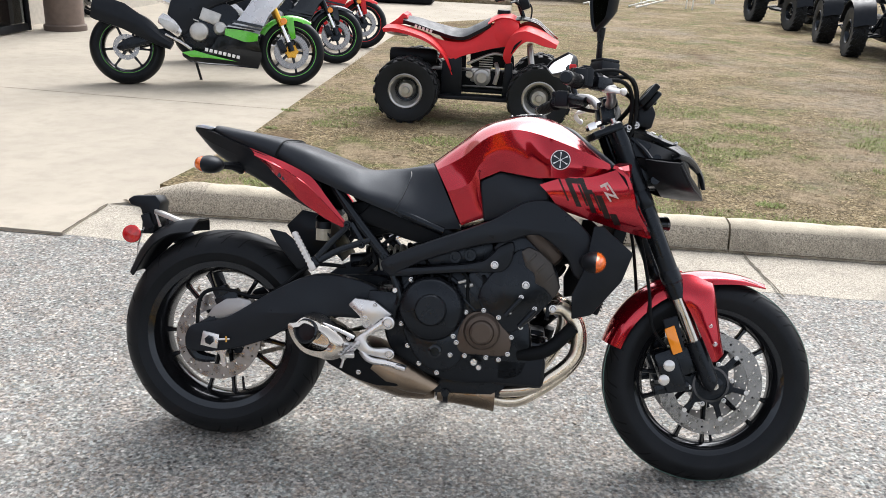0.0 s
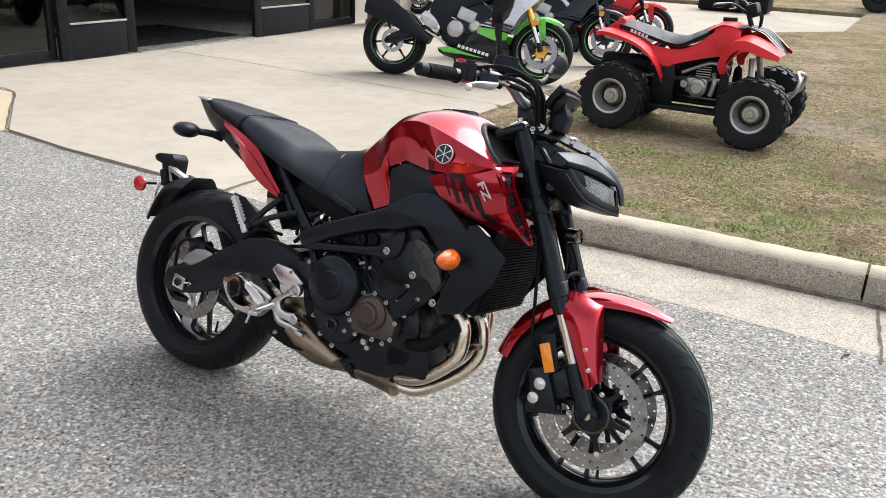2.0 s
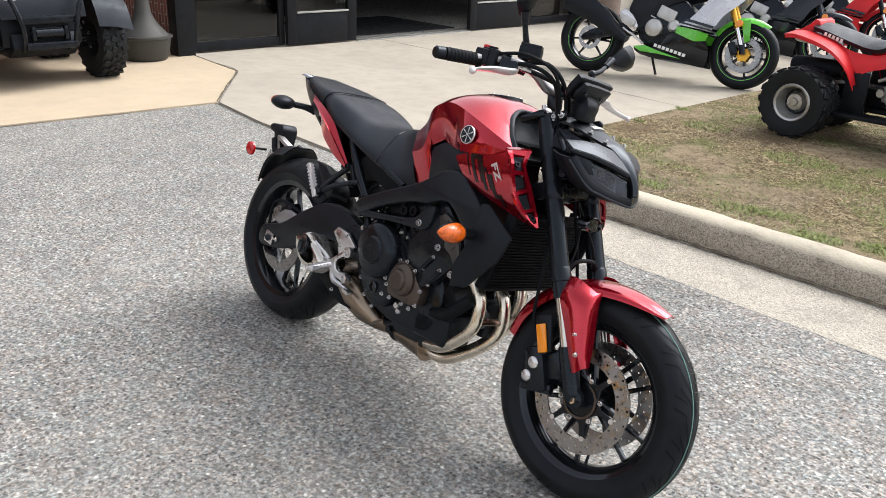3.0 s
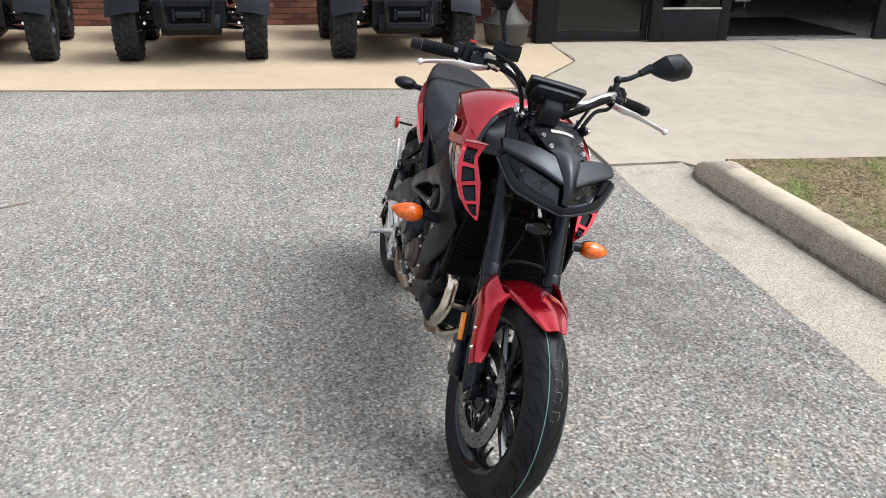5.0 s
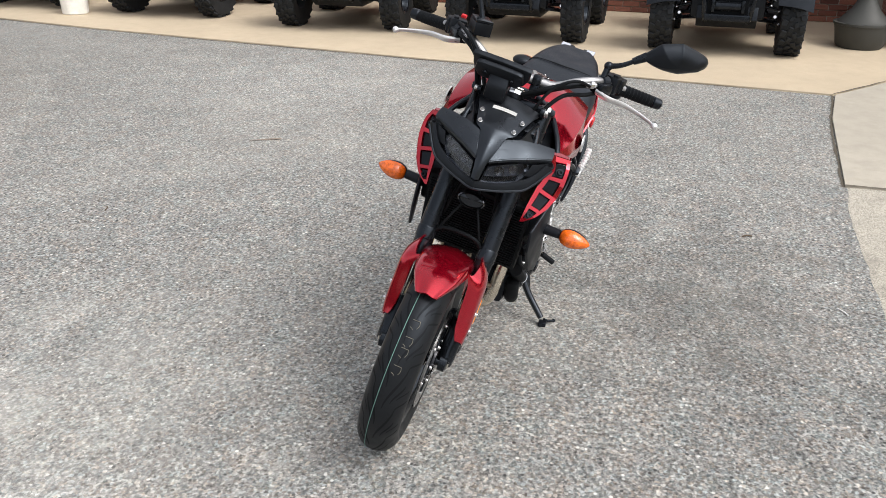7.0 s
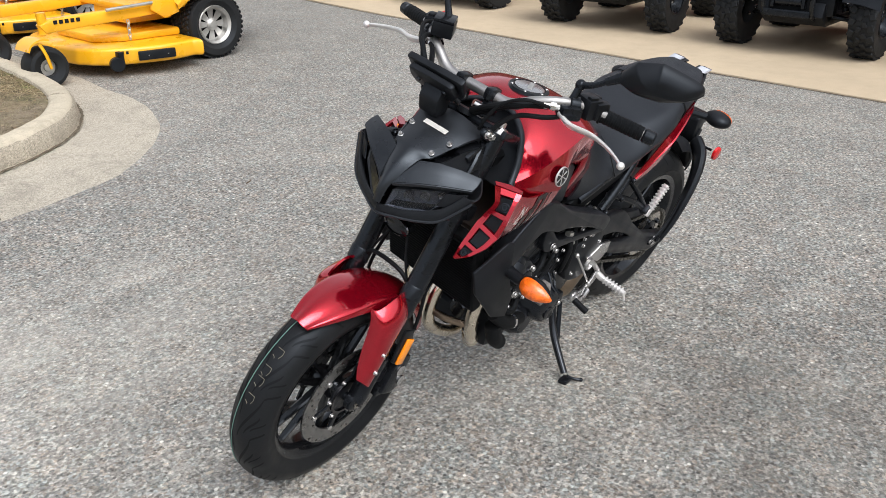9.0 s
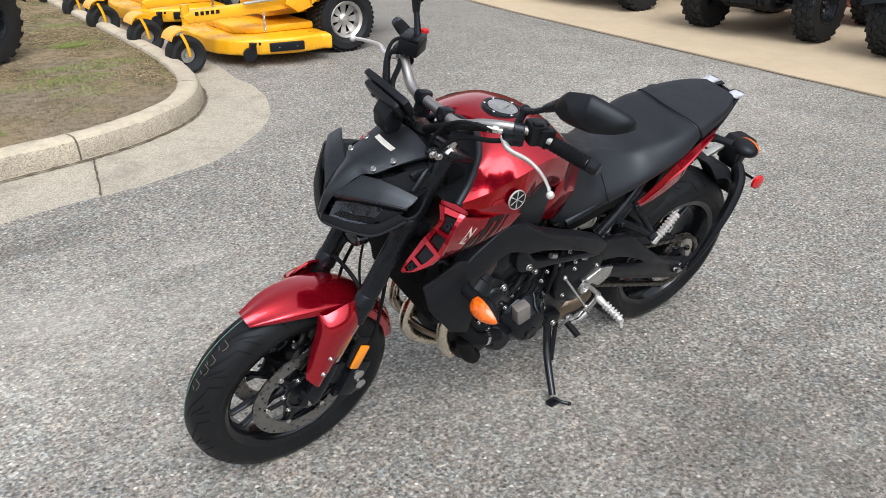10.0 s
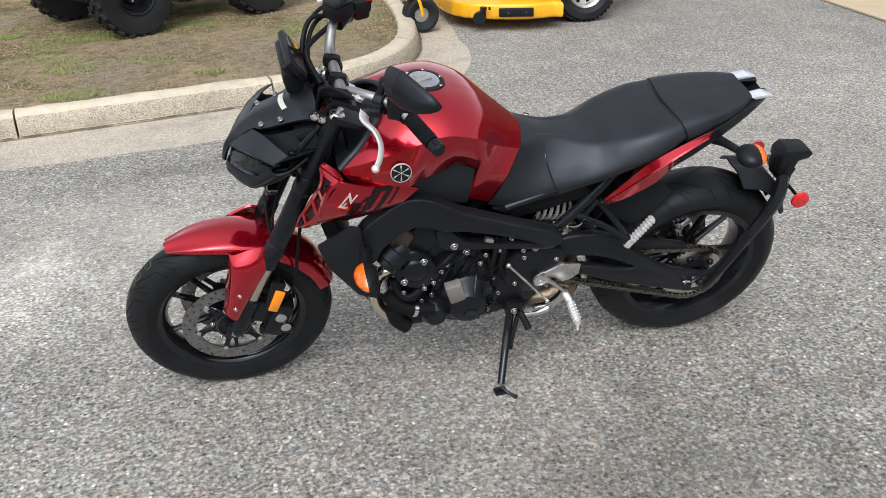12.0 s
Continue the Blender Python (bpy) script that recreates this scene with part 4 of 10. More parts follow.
def groove_marks(R, half, rim, count, slant, width=0.0056):
    """Thin tread grooves: long curved dark slits on the crown, short ones on the shoulders."""
    b = B()
    prof = sorted((abs(h), r) for r, h in tyre_section(R, half, rim) if r > rim + 0.35 * (R - rim))

    def on(y, th, lift=0.0007):
        s = abs(y)
        for (h0, r0), (h1, r1) in zip(prof, prof[1:]):
            if h0 <= s <= h1 and h1 > h0:
                r = r0 + (r1 - r0) * (s - h0) / (h1 - h0)
                break
        else:
            r = prof[0][1] if s < prof[0][0] else prof[-1][1]
        return Vector(((r + lift) * math.cos(th), y + math.copysign(lift * s / half, y), (r + lift) * math.sin(th)))

    for k in range(count):
        for sgn in (1, -1):
            th0 = 2 * math.pi * (k + (0.5 if sgn > 0 else 0)) / count
            for y0, y1, t0, t1, w in ((0.06, 0.60, 0.0, slant, 1.0), (0.60, 0.93, slant, slant * 1.22, 0.8), (0.34, 0.72, slant * 0.15, slant * 0.62, 0.8), (0.55, 0.90, slant * 0.25, slant * 0.50, 0.6)):
                left, right = [], []
                for i in range(9):
                    f = i / 8
                    y = sgn * half * (y0 + (y1 - y0) * (f * f * (3 - 2 * f)))
                    th = th0 + t0 + (t1 - t0) * f
                    g = width * w * (0.35 + math.sin(math.pi * f) * 0.65) / 2
                    left.append(on(y - sgn * g, th + g / R * 0.6))
                    right.append(on(y + sgn * g, th - g / R * 0.6))
                ring_bridge(b, [left, right], closed_ring=False, caps=False)
    return b


def alloy_rim(rim, half, spokes, hub, mat_hub_half, y_in=0.0, width=0.016):
    """Cast rim with a dropped centre and slim paired spokes running to the hub."""
    b = B()
    lip = rim + 0.008
    lathe(b, [(lip, half), (lip - 0.004, half + 0.004), (rim - 0.014, half), (rim - 0.024, half * 0.75), (rim - 0.034, half * 0.35), (rim - 0.034, -half * 0.35), (rim - 0.024, -half * 0.75), (rim - 0.014, -half), (lip - 0.004, -half - 0.004), (lip, -half), (rim - 0.008, -half * 0.8), (rim - 0.02, -half * 0.3), (rim - 0.02, half * 0.3), (rim - 0.008, half * 0.8)], seg=72, closed=True)
    for k in range(spokes):
        a = 2 * math.pi * k / spokes + (0.10 if k % 2 else -0.10)
        d = Vector((math.cos(a), 0, math.sin(a)))
        a2 = 2 * math.pi * k / spokes
        e = Vector((math.cos(a2), 0, math.sin(a2)))
        p0, p1 = e * (hub * 0.8), d * (rim - 0.026)
        side = d.cross(Vector((0, 1, 0)))
        rings = []
        for f in (0.0, 0.15, 0.5, 0.85, 1.0):
            c = p0.lerp(p1, f)
            w = width * (1.1 - 0.5 * f + (0.45 if f == 1.0 else 0))
            t = 0.026 - 0.008 * f
            rings.append([c + side * w / 2 * sx + Vector((0, t / 2 * sy, 0)) for sx, sy in ((1, 0.6), (0.5, 1), (-0.5, 1), (-1, 0.6), (-1, -0.6), (-0.5, -1), (0.5, -1), (1, -0.6))])
        ring_bridge(b, rings)
    lathe(b, [(0.016, -mat_hub_half), (hub * 0.75, -mat_hub_half), (hub, -mat_hub_half * 0.6), (hub, mat_hub_half * 0.6), (hub * 0.75, mat_hub_half), (0.016, mat_hub_half)], seg=32, closed=True)
    return b


def brake_rotor(R, inner, y, thick=0.005, n=32, rows=2):
    """Drilled ring: every cell of the ring carries a round hole."""
    b = B()
    for side in (1, -1):
        for k in range(n):
            for j in range(rows):
                t0, t1 = 2 * math.pi * k / n, 2 * math.pi * (k + 1) / n
                r0, r1 = inner + (R - inner) * j / rows, inner + (R - inner) * (j + 1) / rows
                quad = [(r0, t0), (r1, t0), (r1, t1), (r0, t1)]
                pt = lambda r, t: b.verts.new((r * math.cos(t), y + side * thick / 2, r * math.sin(t)))
                if (k + j) % 2:
                    b.faces.new([pt(*q) for q in quad])
                    continue
                rc, tc = (r0 + r1) / 2, (t0 + t1) / 2
                hr = 0.0036
                c = [pt(*q) for q in quad]
                ring = []
                for i in range(8):
                    a = math.pi / 4 * i + math.pi / 8
                    x, z = hr * math.cos(a), hr * math.sin(a)
                    ring.append(b.verts.new(((rc + x) * math.cos(tc) - z * math.sin(tc), y + side * thick / 2, (rc + x) * math.sin(tc) + z * math.cos(tc))))
                # corner i joins the two ring points nearest to it; edges fill with quads
                near = [(4, 5), (6, 7), (0, 1), (2, 3)]
                for i in range(4):
                    p, q = near[i]
                    b.faces.new((c[i], ring[p], ring[q]))
                    b.faces.new((c[i], ring[q], ring[(q + 1) % 8], c[(i + 1) % 4]))
    for r in (R, inner):
        for k in range(n):
            t0, t1 = 2 * math.pi * k / n, 2 * math.pi * (k + 1) / n
            b.faces.new([b.verts.new((r * math.cos(t), y + s * thick / 2, r * math.sin(t))) for t, s in ((t0, -1), (t1, -1), (t1, 1), (t0, 1))])
    bmesh.ops.remove_doubles(b, verts=b.verts[:], dist=1e-5)
    return b


def rotor_carrier(inner, y, arms, wide=1.0, waist=0.50):
    """Dark star that carries the ring: broad arms, cut away between them."""
    b = B()
    prof = []
    for k in range(arms):
        a = 2 * math.pi * k / arms
        for da, r in ((-0.15 * wide, waist + 0.12), (-0.085 * wide, 0.98), (0.085 * wide, 0.98), (0.15 * wide, waist + 0.12), (math.pi / arms, waist)):
            prof.append((inner * r * math.cos(a + da), inner * r * math.sin(a + da)))
    plate(b, prof, y - 0.004, y + 0.004, bevel=0.0015, seg=1)
    return b


def buttons(inner, y, arms, parent):
    for k in range(arms):
        a = 2 * math.pi * k / arms
        b = B()
        lathe(b, [(0.0, -0.003), (0.007, -0.003), (0.007, 0.003), (0.0, 0.003)], ((inner + 0.004) * math.cos(a), y, (inner + 0.004) * math.sin(a)), seg=12)
        part("disc_rivet", b, BOLT_STEEL, parent)


# front wheel, turned with the fork
fw = tagged(new("front_wheel"), "")
fw.parent = bike
fw.matrix_basis = STEER @ Matrix.Translation(FA) @ Matrix.Rotation(0.17, 4, "Y")
part("tyre", road_tyre(0.303, 0.060, 0.216, 0, 0), RUBBER, fw, "black road tyre with curved tread grooves")
part("tread_groove", groove_marks(0.303, 0.060, 0.216, 15, 0.42), BLACK_DEEP, fw, smooth=60)
b = B()
lathe(b, [(0.3022, -0.0185), (0.3026, -0.0168), (0.3000, -0.0168), (0.2996, -0.0185)], seg=72, closed=True)
part("tread_line", b, TEAL, fw, "thin faded green line round the tread")
part("rim", alloy_rim(0.222, 0.043, 10, 0.034, 0.045), BLACK_GLOSS, fw, "gloss black cast rim")
for sy in (-1, 1):
    part("brake_disc", brake_rotor(0.149, 0.107, sy * 0.062, n=44, rows=3), DISC, fw, "drilled steel brake disc")
    part("disc_carrier", rotor_carrier(0.107, sy * 0.062, 6, 0.8, 0.50), BLACK_METAL, fw)
    buttons(0.102, sy * 0.064, 6, fw)
    b = B()
    lathe(b, [(0.046, -0.002), (0.046, 0.002), (0.053, 0.002), (0.053, -0.002)], (0, sy * 0.0685, 0), seg=40, closed=True)
    part("sensor_ring", b, DARK_CHROME, fw, "dark steel sensor ring")
    bolts(fw, BOLT, [(0.062 * math.cos(a), sy * 0.066, 0.062 * math.sin(a)) for a in [0.4 + 1.0472 * k for k in range(6)]], (0, sy, 0))
b = B()
rod(b, (0, -0.105, 0), (0, 0.105, 0), 0.012)
part("axle", b, BLACK_METAL, fw)
for i in range(4):
    # chalked stock marks round the crown
    th = radians(60) - i * 0.13 - (0.03 if i % 2 else 0.0)
    for y0, y1, a0, a1 in ((-0.004, 0.016, 0.0, 0.0), (0.016, 0.014, 0.0, 0.07), (-0.004, 0.004, 0.07, 0.09)):
        b = B()
        pts = [((0.3038 - 0.3 * y * y) * math.cos(th - a), y, (0.3038 - 0.3 * y * y) * math.sin(th - a)) for y, a in ((y0, a0), ((y0 + y1) / 2 + 0.003, (a0 + a1) / 2), (y1, a1))]
        tube(b, pts, 0.0008, 5, 3)
        part("chalk_mark", b, CHALK, fw)

# rear wheel
rw = new("rear_wheel")
rw.parent = bike
rw.matrix_basis = Matrix.Translation(RA) @ Matrix.Rotation(0.05, 4, "Y")
part("tyre", road_tyre(0.317, 0.090, 0.216, 0, 0), RUBBER, rw, "wide black road tyre")
part("tread_groove", groove_marks(0.317, 0.090, 0.216, 13, 0.40, 0.0065), BLACK_DEEP, rw, smooth=60)
part("rim", alloy_rim(0.222, 0.070, 10, 0.045, 0.06), BLACK_GLOSS, rw, "gloss black cast rim")
part("brake_disc", brake_rotor(0.130, 0.086, -0.085, n=40), DISC, rw, "drilled steel brake disc")
part("disc_carrier", rotor_carrier(0.090, -0.085, 5), ALU, rw, "bright alloy disc carrier")
buttons(0.082, -0.089, 5, rw)
b = B()
teeth = 43
prof = []
for k in range(teeth * 4):
    a = 2 * math.pi * k / (teeth * 4)
    r = 0.107 if k % 4 in (0, 1) else 0.099
    prof.append((r * math.cos(a), r * math.sin(a)))
plate(b, prof, 0.103, 0.109)
part("sprocket", b, STEEL, rw, "steel chain sprocket")
b = B()
lathe(b, [(0.03, 0.06), (0.085, 0.07), (0.085, 0.103), (0.03, 0.115)], seg=32, closed=True)
part("sprocket_carrier", b, BLACK_METAL, rw)
bolts(rw, BOLT_DARK, [(0.065 * math.cos(i * 1.257), 0.109, 0.065 * math.sin(i * 1.257)) for i in range(5)], (0, 1, 0))
for wheel, rr in ((fw, 0.19), (rw, 0.19)):
    b = B()
    tube(b, [(rr * math.cos(-1.2), 0.0, rr * math.sin(-1.2)), (rr * 0.8 * math.cos(-1.2), 0.018, rr * 0.8 * math.sin(-1.2))], [0.005, 0.0035], 8, 1)
    part("valve_stem", b, BLACK_METAL, wheel)

# ---- swing arm, chain, rear brake
SWING_R = [(-0.075, 0.345), (-0.03, 0.365), (0.04, 0.385), (0.16, 0.465), (0.27, 0.525), (0.36, 0.535), (0.46, 0.515), (0.53, 0.47), (0.52, 0.42), (0.46, 0.415), (0.31, 0.408), (0.22, 0.365), (0.16, 0.328), (0.05, 0.288), (-0.06, 0.275), (-0.085, 0.30)]


def smooth_poly(poly, n=4):
    return [(q.x, q.y) for q in spline([(a, c, 0) for a, c in poly], n, closed=True)]


b = B()
plate(b, smooth_poly(SWING_R, 3), -0.135, -0.098, bevel=0.012, seg=3)
arm = part("swing_arm", b, FRAME_BLACK, bike, "satin black banana shaped swing arm", smooth=50)
SWING_L = [(-0.06, 0.325), (0.0, 0.343), (0.07, 0.366), (0.135, 0.393), (0.19, 0.432), (0.243, 0.470), (0.319, 0.538), (0.385, 0.560), (0.471, 0.559), (0.525, 0.53), (0.525, 0.475), (0.46, 0.482), (0.37, 0.472), (0.29, 0.440), (0.225, 0.402), (0.30, 0.410), (0.40, 0.438), (0.49, 0.43), (0.50, 0.408), (0.397, 0.400), (0.30, 0.357), (0.136, 0.303), (0.021, 0.268), (-0.05, 0.272)]
b = B()
plate(b, smooth_poly(SWING_L, 2), 0.118, 0.145, bevel=0.010, seg=2)
part("swing_arm", b, FRAME_BLACK, bike, "satin black truss swing arm", smooth=50)
b = B()
box(b, (0.50, 0, 0.46), (0.09, 0.30, 0.09), bevel=0.02)
box(b, (0.36, 0, 0.47), (0.05, 0.24, 0.07), bevel=0.015)
part("swing_arm_pivot", b, BLACK_METAL, bike)
for sy in (-1, 1):
    b = B()
    box(b, (-0.005, sy * (0.140 if sy < 0 else 0.148), 0.315), (0.052, 0.008, 0.044), (0, 8, 0), bevel=0.003)
    part("axle_block", b, ALU, bike, "bright alloy axle block")
    b = B()
    lathe(b, [(0.0, 0.012), (0.009, 0.012), (0.014, 0.008), (0.014, 0.0), (0.0, 0.0)], (-0.005, sy * (0.143 if sy < 0 else 0.151), 0.315), (0, sy, 0), 6)
    part("axle_nut", b, BLACK_METAL, bike)
    b = B()
    rod(b, (0.02, sy * (0.142 if sy < 0 else 0.150), 0.318), (0.055, sy * (0.142 if sy < 0 else 0.150), 0.322), 0.004)
    box(b, (0.045, sy * (0.142 if sy < 0 else 0.150), 0.321), (0.006, 0.008, 0.018))
    part("chain_adjuster", b, CHROME, bike)
b = B()
tube(b, [(0.02, -0.10, 0.40), (-0.02, -0.11, 0.36), (-0.06, -0.105, 0.33), (-0.075, -0.10, 0.29), (-0.05, -0.10, 0.255), (0.0, -0.10, 0.25)], [0.012, 0.018, 0.02, 0.02, 0.018, 0.01], 8)
part("caliper_bracket", b, BLACK_METAL, bike)
b = B()
box(b, (0.035, -0.092, 0.425), (0.075, 0.05, 0.06), (0, -30, 0), bevel=0.012)
box(b, (0.01, -0.10, 0.455), (0.045, 0.035, 0.03), (0, -30, 0), bevel=0.008)
part("rear_caliper", b, BLACK_METAL, bike)
b = B()
plate(b, smooth_poly([(-0.025, 0.384), (0.030, 0.437), (0.104, 0.438), (0.106, 0.404), (0.036, 0.375)], 2), -0.121, -0.110, bevel=0.003)
part("caliper_plate", b, SATIN, bike, "grey alloy caliper plate")
b = B()
tube(b, [(-0.055, -0.118, 0.345), (-0.045, -0.12, 0.44), (0.02, -0.115, 0.465), (0.12, -0.10, 0.445), (0.20, -0.105, 0.49), (0.28, -0.11, 0.555), (0.38, -0.115, 0.56)], 0.006, 8)
part("brake_hose", b, BLACK_DEEP, bike)


def chain():
    """Every link of the chain round both sprockets."""
    c0, c1, r0, r1, y = Vector((0, 0, 0.315)), Vector((0.545, 0, 0.435)), 0.103, 0.042, 0.106
    d = (c1 - c0)
    L = d.length
    base = math.atan2(d.z, d.x)
    off = math.acos((r0 - r1) / L)
    pts = []
    for k in range(25):
        a = base + off + (2 * math.pi - 2 * off) * k / 24
        pts.append(c0 + Vector((math.cos(a), 0, math.sin(a))) * r0)
    for k in range(1, 30):
        pts.append(None)
    tail0 = c0 + Vector((math.cos(base - off), 0, math.sin(base - off))) * r0
    tail1 = c1 + Vector((math.cos(base - off), 0, math.sin(base - off))) * r1
    pts = [p for p in pts if p is not None]
    pts += [tail0.lerp(tail1, k / 34) for k in range(1, 34)]
    for k in range(9):
        a = base - off + (2 * off) * k / 8
        pts.append(c1 + Vector((math.cos(a), 0, math.sin(a))) * r1)
    head0 = c1 + Vector((math.cos(base + off), 0, math.sin(base + off))) * r1
    head1 = c0 + Vector((math.cos(base + off), 0, math.sin(base + off))) * r0
    pts += [head0.lerp(head1, k / 34) for k in range(1, 34)]
    b = B()
    for i, p in enumerate(pts):
        q = pts[(i + 1) % len(pts)]
        m = (p + q) / 2
        ang = -math.degrees(math.atan2(q.z - p.z, q.x - p.x))
        w = 0.020 if i % 2 else 0.015
        for s in (-1, 1):
            box(b, (m.x, y + s * w / 2, m.z), ((q - p).length * 1.25, 0.002, 0.012), (0, ang, 0))
        rod(b, (p.x, y - 0.011, p.z), (p.x, y + 0.011, p.z), 0.005, seg=6)
    part("chain", b, CHAIN_STEEL, bike, "oily steel drive chain")


chain()
b = B()
plate(b, smooth_poly([(0.05, 0.440), (0.12, 0.462), (0.28, 0.500), (0.40, 0.516), (0.48, 0.510), (0.48, 0.462), (0.40, 0.456), (0.28, 0.455), (0.12, 0.435), (0.05, 0.42)], 2), 0.088, 0.112, bevel=0.004)
part("chain_guard", b, BLACK, bike)
# plate carrier arm with its ribs on the left of the wheel, and the mudguard over the tyre
ARM_PTS = [(-0.03, 0.150, 0.295), (-0.065, 0.158, 0.37), (-0.11, 0.156, 0.47), (-0.165, 0.138, 0.545), (-0.215, 0.105, 0.595), (-0.245, 0.06, 0.625)]
b = B()
tube(b, ARM_PTS, [0.016, 0.022, 0.028, 0.032, 0.034, 0.030], 10, 5, flat=0.6)
carrier = part("plate_carrier", b, BLACK, bike, "black plastic plate carrier arm")
for k in range(4):
    b = B()
    o = 0.012 * (k + 1)
    tube(b, [(-0.03 + o * 1.6, 0.148, 0.30 + o * 0.1), (-0.085 + o, 0.154, 0.375), (-0.13 + o, 0.152, 0.46 - o * 0.3), (-0.175 + o * 0.8, 0.140, 0.53 - o * 0.5)], 0.0045, 6)
    part("rib", b, BLACK, carrier)
b = B()
skin(b, [[(-0.105, sy * 0.084, 0.622), (-0.165, sy * 0.085, 0.612), (-0.222, sy * 0.080, 0.575), (-0.262, sy * 0.068, 0.520), (-0.292, sy * 0.050, 0.472)] if abs(sy) == 1 else [(-0.095, sy, 0.658), (-0.160, sy, 0.648), (-0.228, sy, 0.612), (-0.274, sy, 0.552), (-0.303, sy, 0.484)] for sy in (-1, -0.045, 0.0, 0.045, 1)], 3, 0.006)
part("rear_mudguard", b, BLACK, bike, "black plastic rear mudguard")
b = B()
plate(b, [(-0.332, 0.704), (-0.312, 0.716), (-0.242, 0.722), (-0.226, 0.702), (-0.232, 0.640), (-0.246, 0.602), (-0.284, 0.600), (-0.283, 0.655), (-0.290, 0.680), (-0.322, 0.686)], -0.022, 0.050, bevel=0.007)
box(b, (-0.262, 0.012, 0.640), (0.050, 0.090, 0.030), (0, 70, 0), bevel=0.006)
part("plate_lamp", b, BLACK, bike, "black number plate lamp housing")
b = B()
plate(b, [(-0.238, 0.680), (-0.145, 0.650), (-0.150, 0.638), (-0.240, 0.666)], -0.036, -0.008, bevel=0.002)
plate(b, [(-0.238, 0.672), (-0.232, 0.672), (-0.214, 0.628), (-0.222, 0.626)], -0.036, -0.030, bevel=0.001)
part("mudguard_brace", b, GALV, bike, "bare metal mudguard brace")
for sy in (-1, 1):
    b = B()
    rod(b, (-0.262, sy * 0.06, 0.61), (-0.262, sy * 0.125, 0.61), 0.005, seg=8)
    part("reflector_stalk", b, BLACK_METAL, bike)
    b = B()
    lathe(b, [(0.0, 0.012), (0.020, 0.012), (0.026, 0.008), (0.027, 0.0), (0.0, 0.0)], (-0.262, sy * (0.128 if sy < 0 else 0.143), 0.608), (0.06, sy, 0.0), 24)
    part("side_reflector", b, RED_LENS, bike, "round red side reflector")
b = B()
tube(b, [(-0.275, -0.03, 0.615), (-0.285, -0.035, 0.57), (-0.288, -0.03, 0.53)], 0.0016, 5)
tube(b, [(-0.27, -0.02, 0.70), (-0.272, -0.022, 0.63), (-0.29, -0.03, 0.56)], 0.0016, 5)
part("loose_wire", b, ALU, bike)

# ---- engine
engine = new("engine")
engine.parent = bike
b = B()
plate(b, smooth_poly([(0.52, 0.50), (0.56, 0.57), (0.68, 0.59), (0.78, 0.56), (0.88, 0.50), (0.93, 0.42), (0.93, 0.31), (0.88, 0.265), (0.74, 0.25), (0.60, 0.275), (0.53, 0.33), (0.50, 0.42)], 3), -0.125, 0.125, bevel=0.015)
part("crankcase", b, BLACK_METAL, engine, "black painted crankcase", smooth=50)
tilt = Matrix.Translation((0.80, 0, 0.52)) @ Matrix.Rotation(radians(42), 4, "Y")
b = B()
box(b, (0, 0, 0.0), (0.155, 0.30, 0.20), bevel=0.01)
b.transform(tilt)
part("cylinder_block", b, BLACK_METAL, engine)
for i in range(5):
    b = B()
    box(b, (0, 0, -0.06 + i * 0.026), (0.165, 0.31, 0.006), bevel=0.002)
    b.transform(tilt)
    part("cooling_fin", b, BLACK_METAL, engine)
b = B()
box(b, (0.0, 0, 0.145), (0.17, 0.315, 0.09), bevel=0.012)
b.transform(tilt)
part("cylinder_head", b, BLACK_METAL, engine)
b = B()
box(b, (0.0, 0, 0.205), (0.155, 0.26, 0.05), bevel=0.02, seg=3)
b.transform(tilt)
part("valve_cover", b, BROWN, engine, "bronze tinted valve cover")
b = B()
plate(b, smooth_poly([(0.772, 0.505), (0.80, 0.57), (0.850, 0.632), (0.905, 0.660), (0.970, 0.625), (1.0, 0.555), (0.945, 0.475), (0.875, 0.415), (0.82, 0.435)], 2), -0.166, -0.135, bevel=0.008)
for a0 in ((0.885, 0.50), (0.925, 0.47)):
    tube(b, [(a0[0] - 0.03, -0.168, a0[1] - 0.035), (a0[0] + 0.012, -0.168, a0[1] + 0.018)], 0.007, 8, 1)
part("cam_chain_cover", b, BLACK_METAL, engine, "black cast cam chain cover", smooth=30)
b = B()
plate(b, [(0.884, 0.648), (0.905, 0.664), (0.936, 0.652), (0.974, 0.622), (1.002, 0.556), (0.985, 0.522), (0.960, 0.548), (0.930, 0.562), (0.925, 0.590), (0.900, 0.606)], -0.1700, -0.140, bevel=0.006, seg=2)
for k in range(3):
    box(b, (0.916 + 0.028 * k, -0.1685, 0.632 - 0.026 * k), (0.008, 0.008, 0.034), (0, 38, 0), bevel=0.002)
part("head_end", b, CAST_GREY, engine, "warm grey end of the cylinder head", smooth=30)
# left end of the head and barrel: cast pads, ribs, bolts and stubs
b = B()
plate(b, smooth_poly([(0.85, 0.50), (0.88, 0.565), (0.93, 0.60), (0.975, 0.565), (0.985, 0.51), (0.94, 0.46), (0.89, 0.455)], 2), 0.150, 0.176, bevel=0.008)
lathe(b, [(0.0, 0.014), (0.030, 0.014), (0.038, 0.008), (0.040, 0.0), (0.0, 0.0)], (0.925, 0.174, 0.53), (0, 1, 0), 24)
part("head_cover", b, BLACK_METAL, engine, "cast black cylinder head end", smooth=40)
b = B()
plate(b, [(1.004, 0.606), (0.990, 0.640), (0.962, 0.680), (0.942, 0.668), (0.920, 0.646), (0.940, 0.608), (0.968, 0.576)], 0.100, 0.168, bevel=0.010, seg=3)
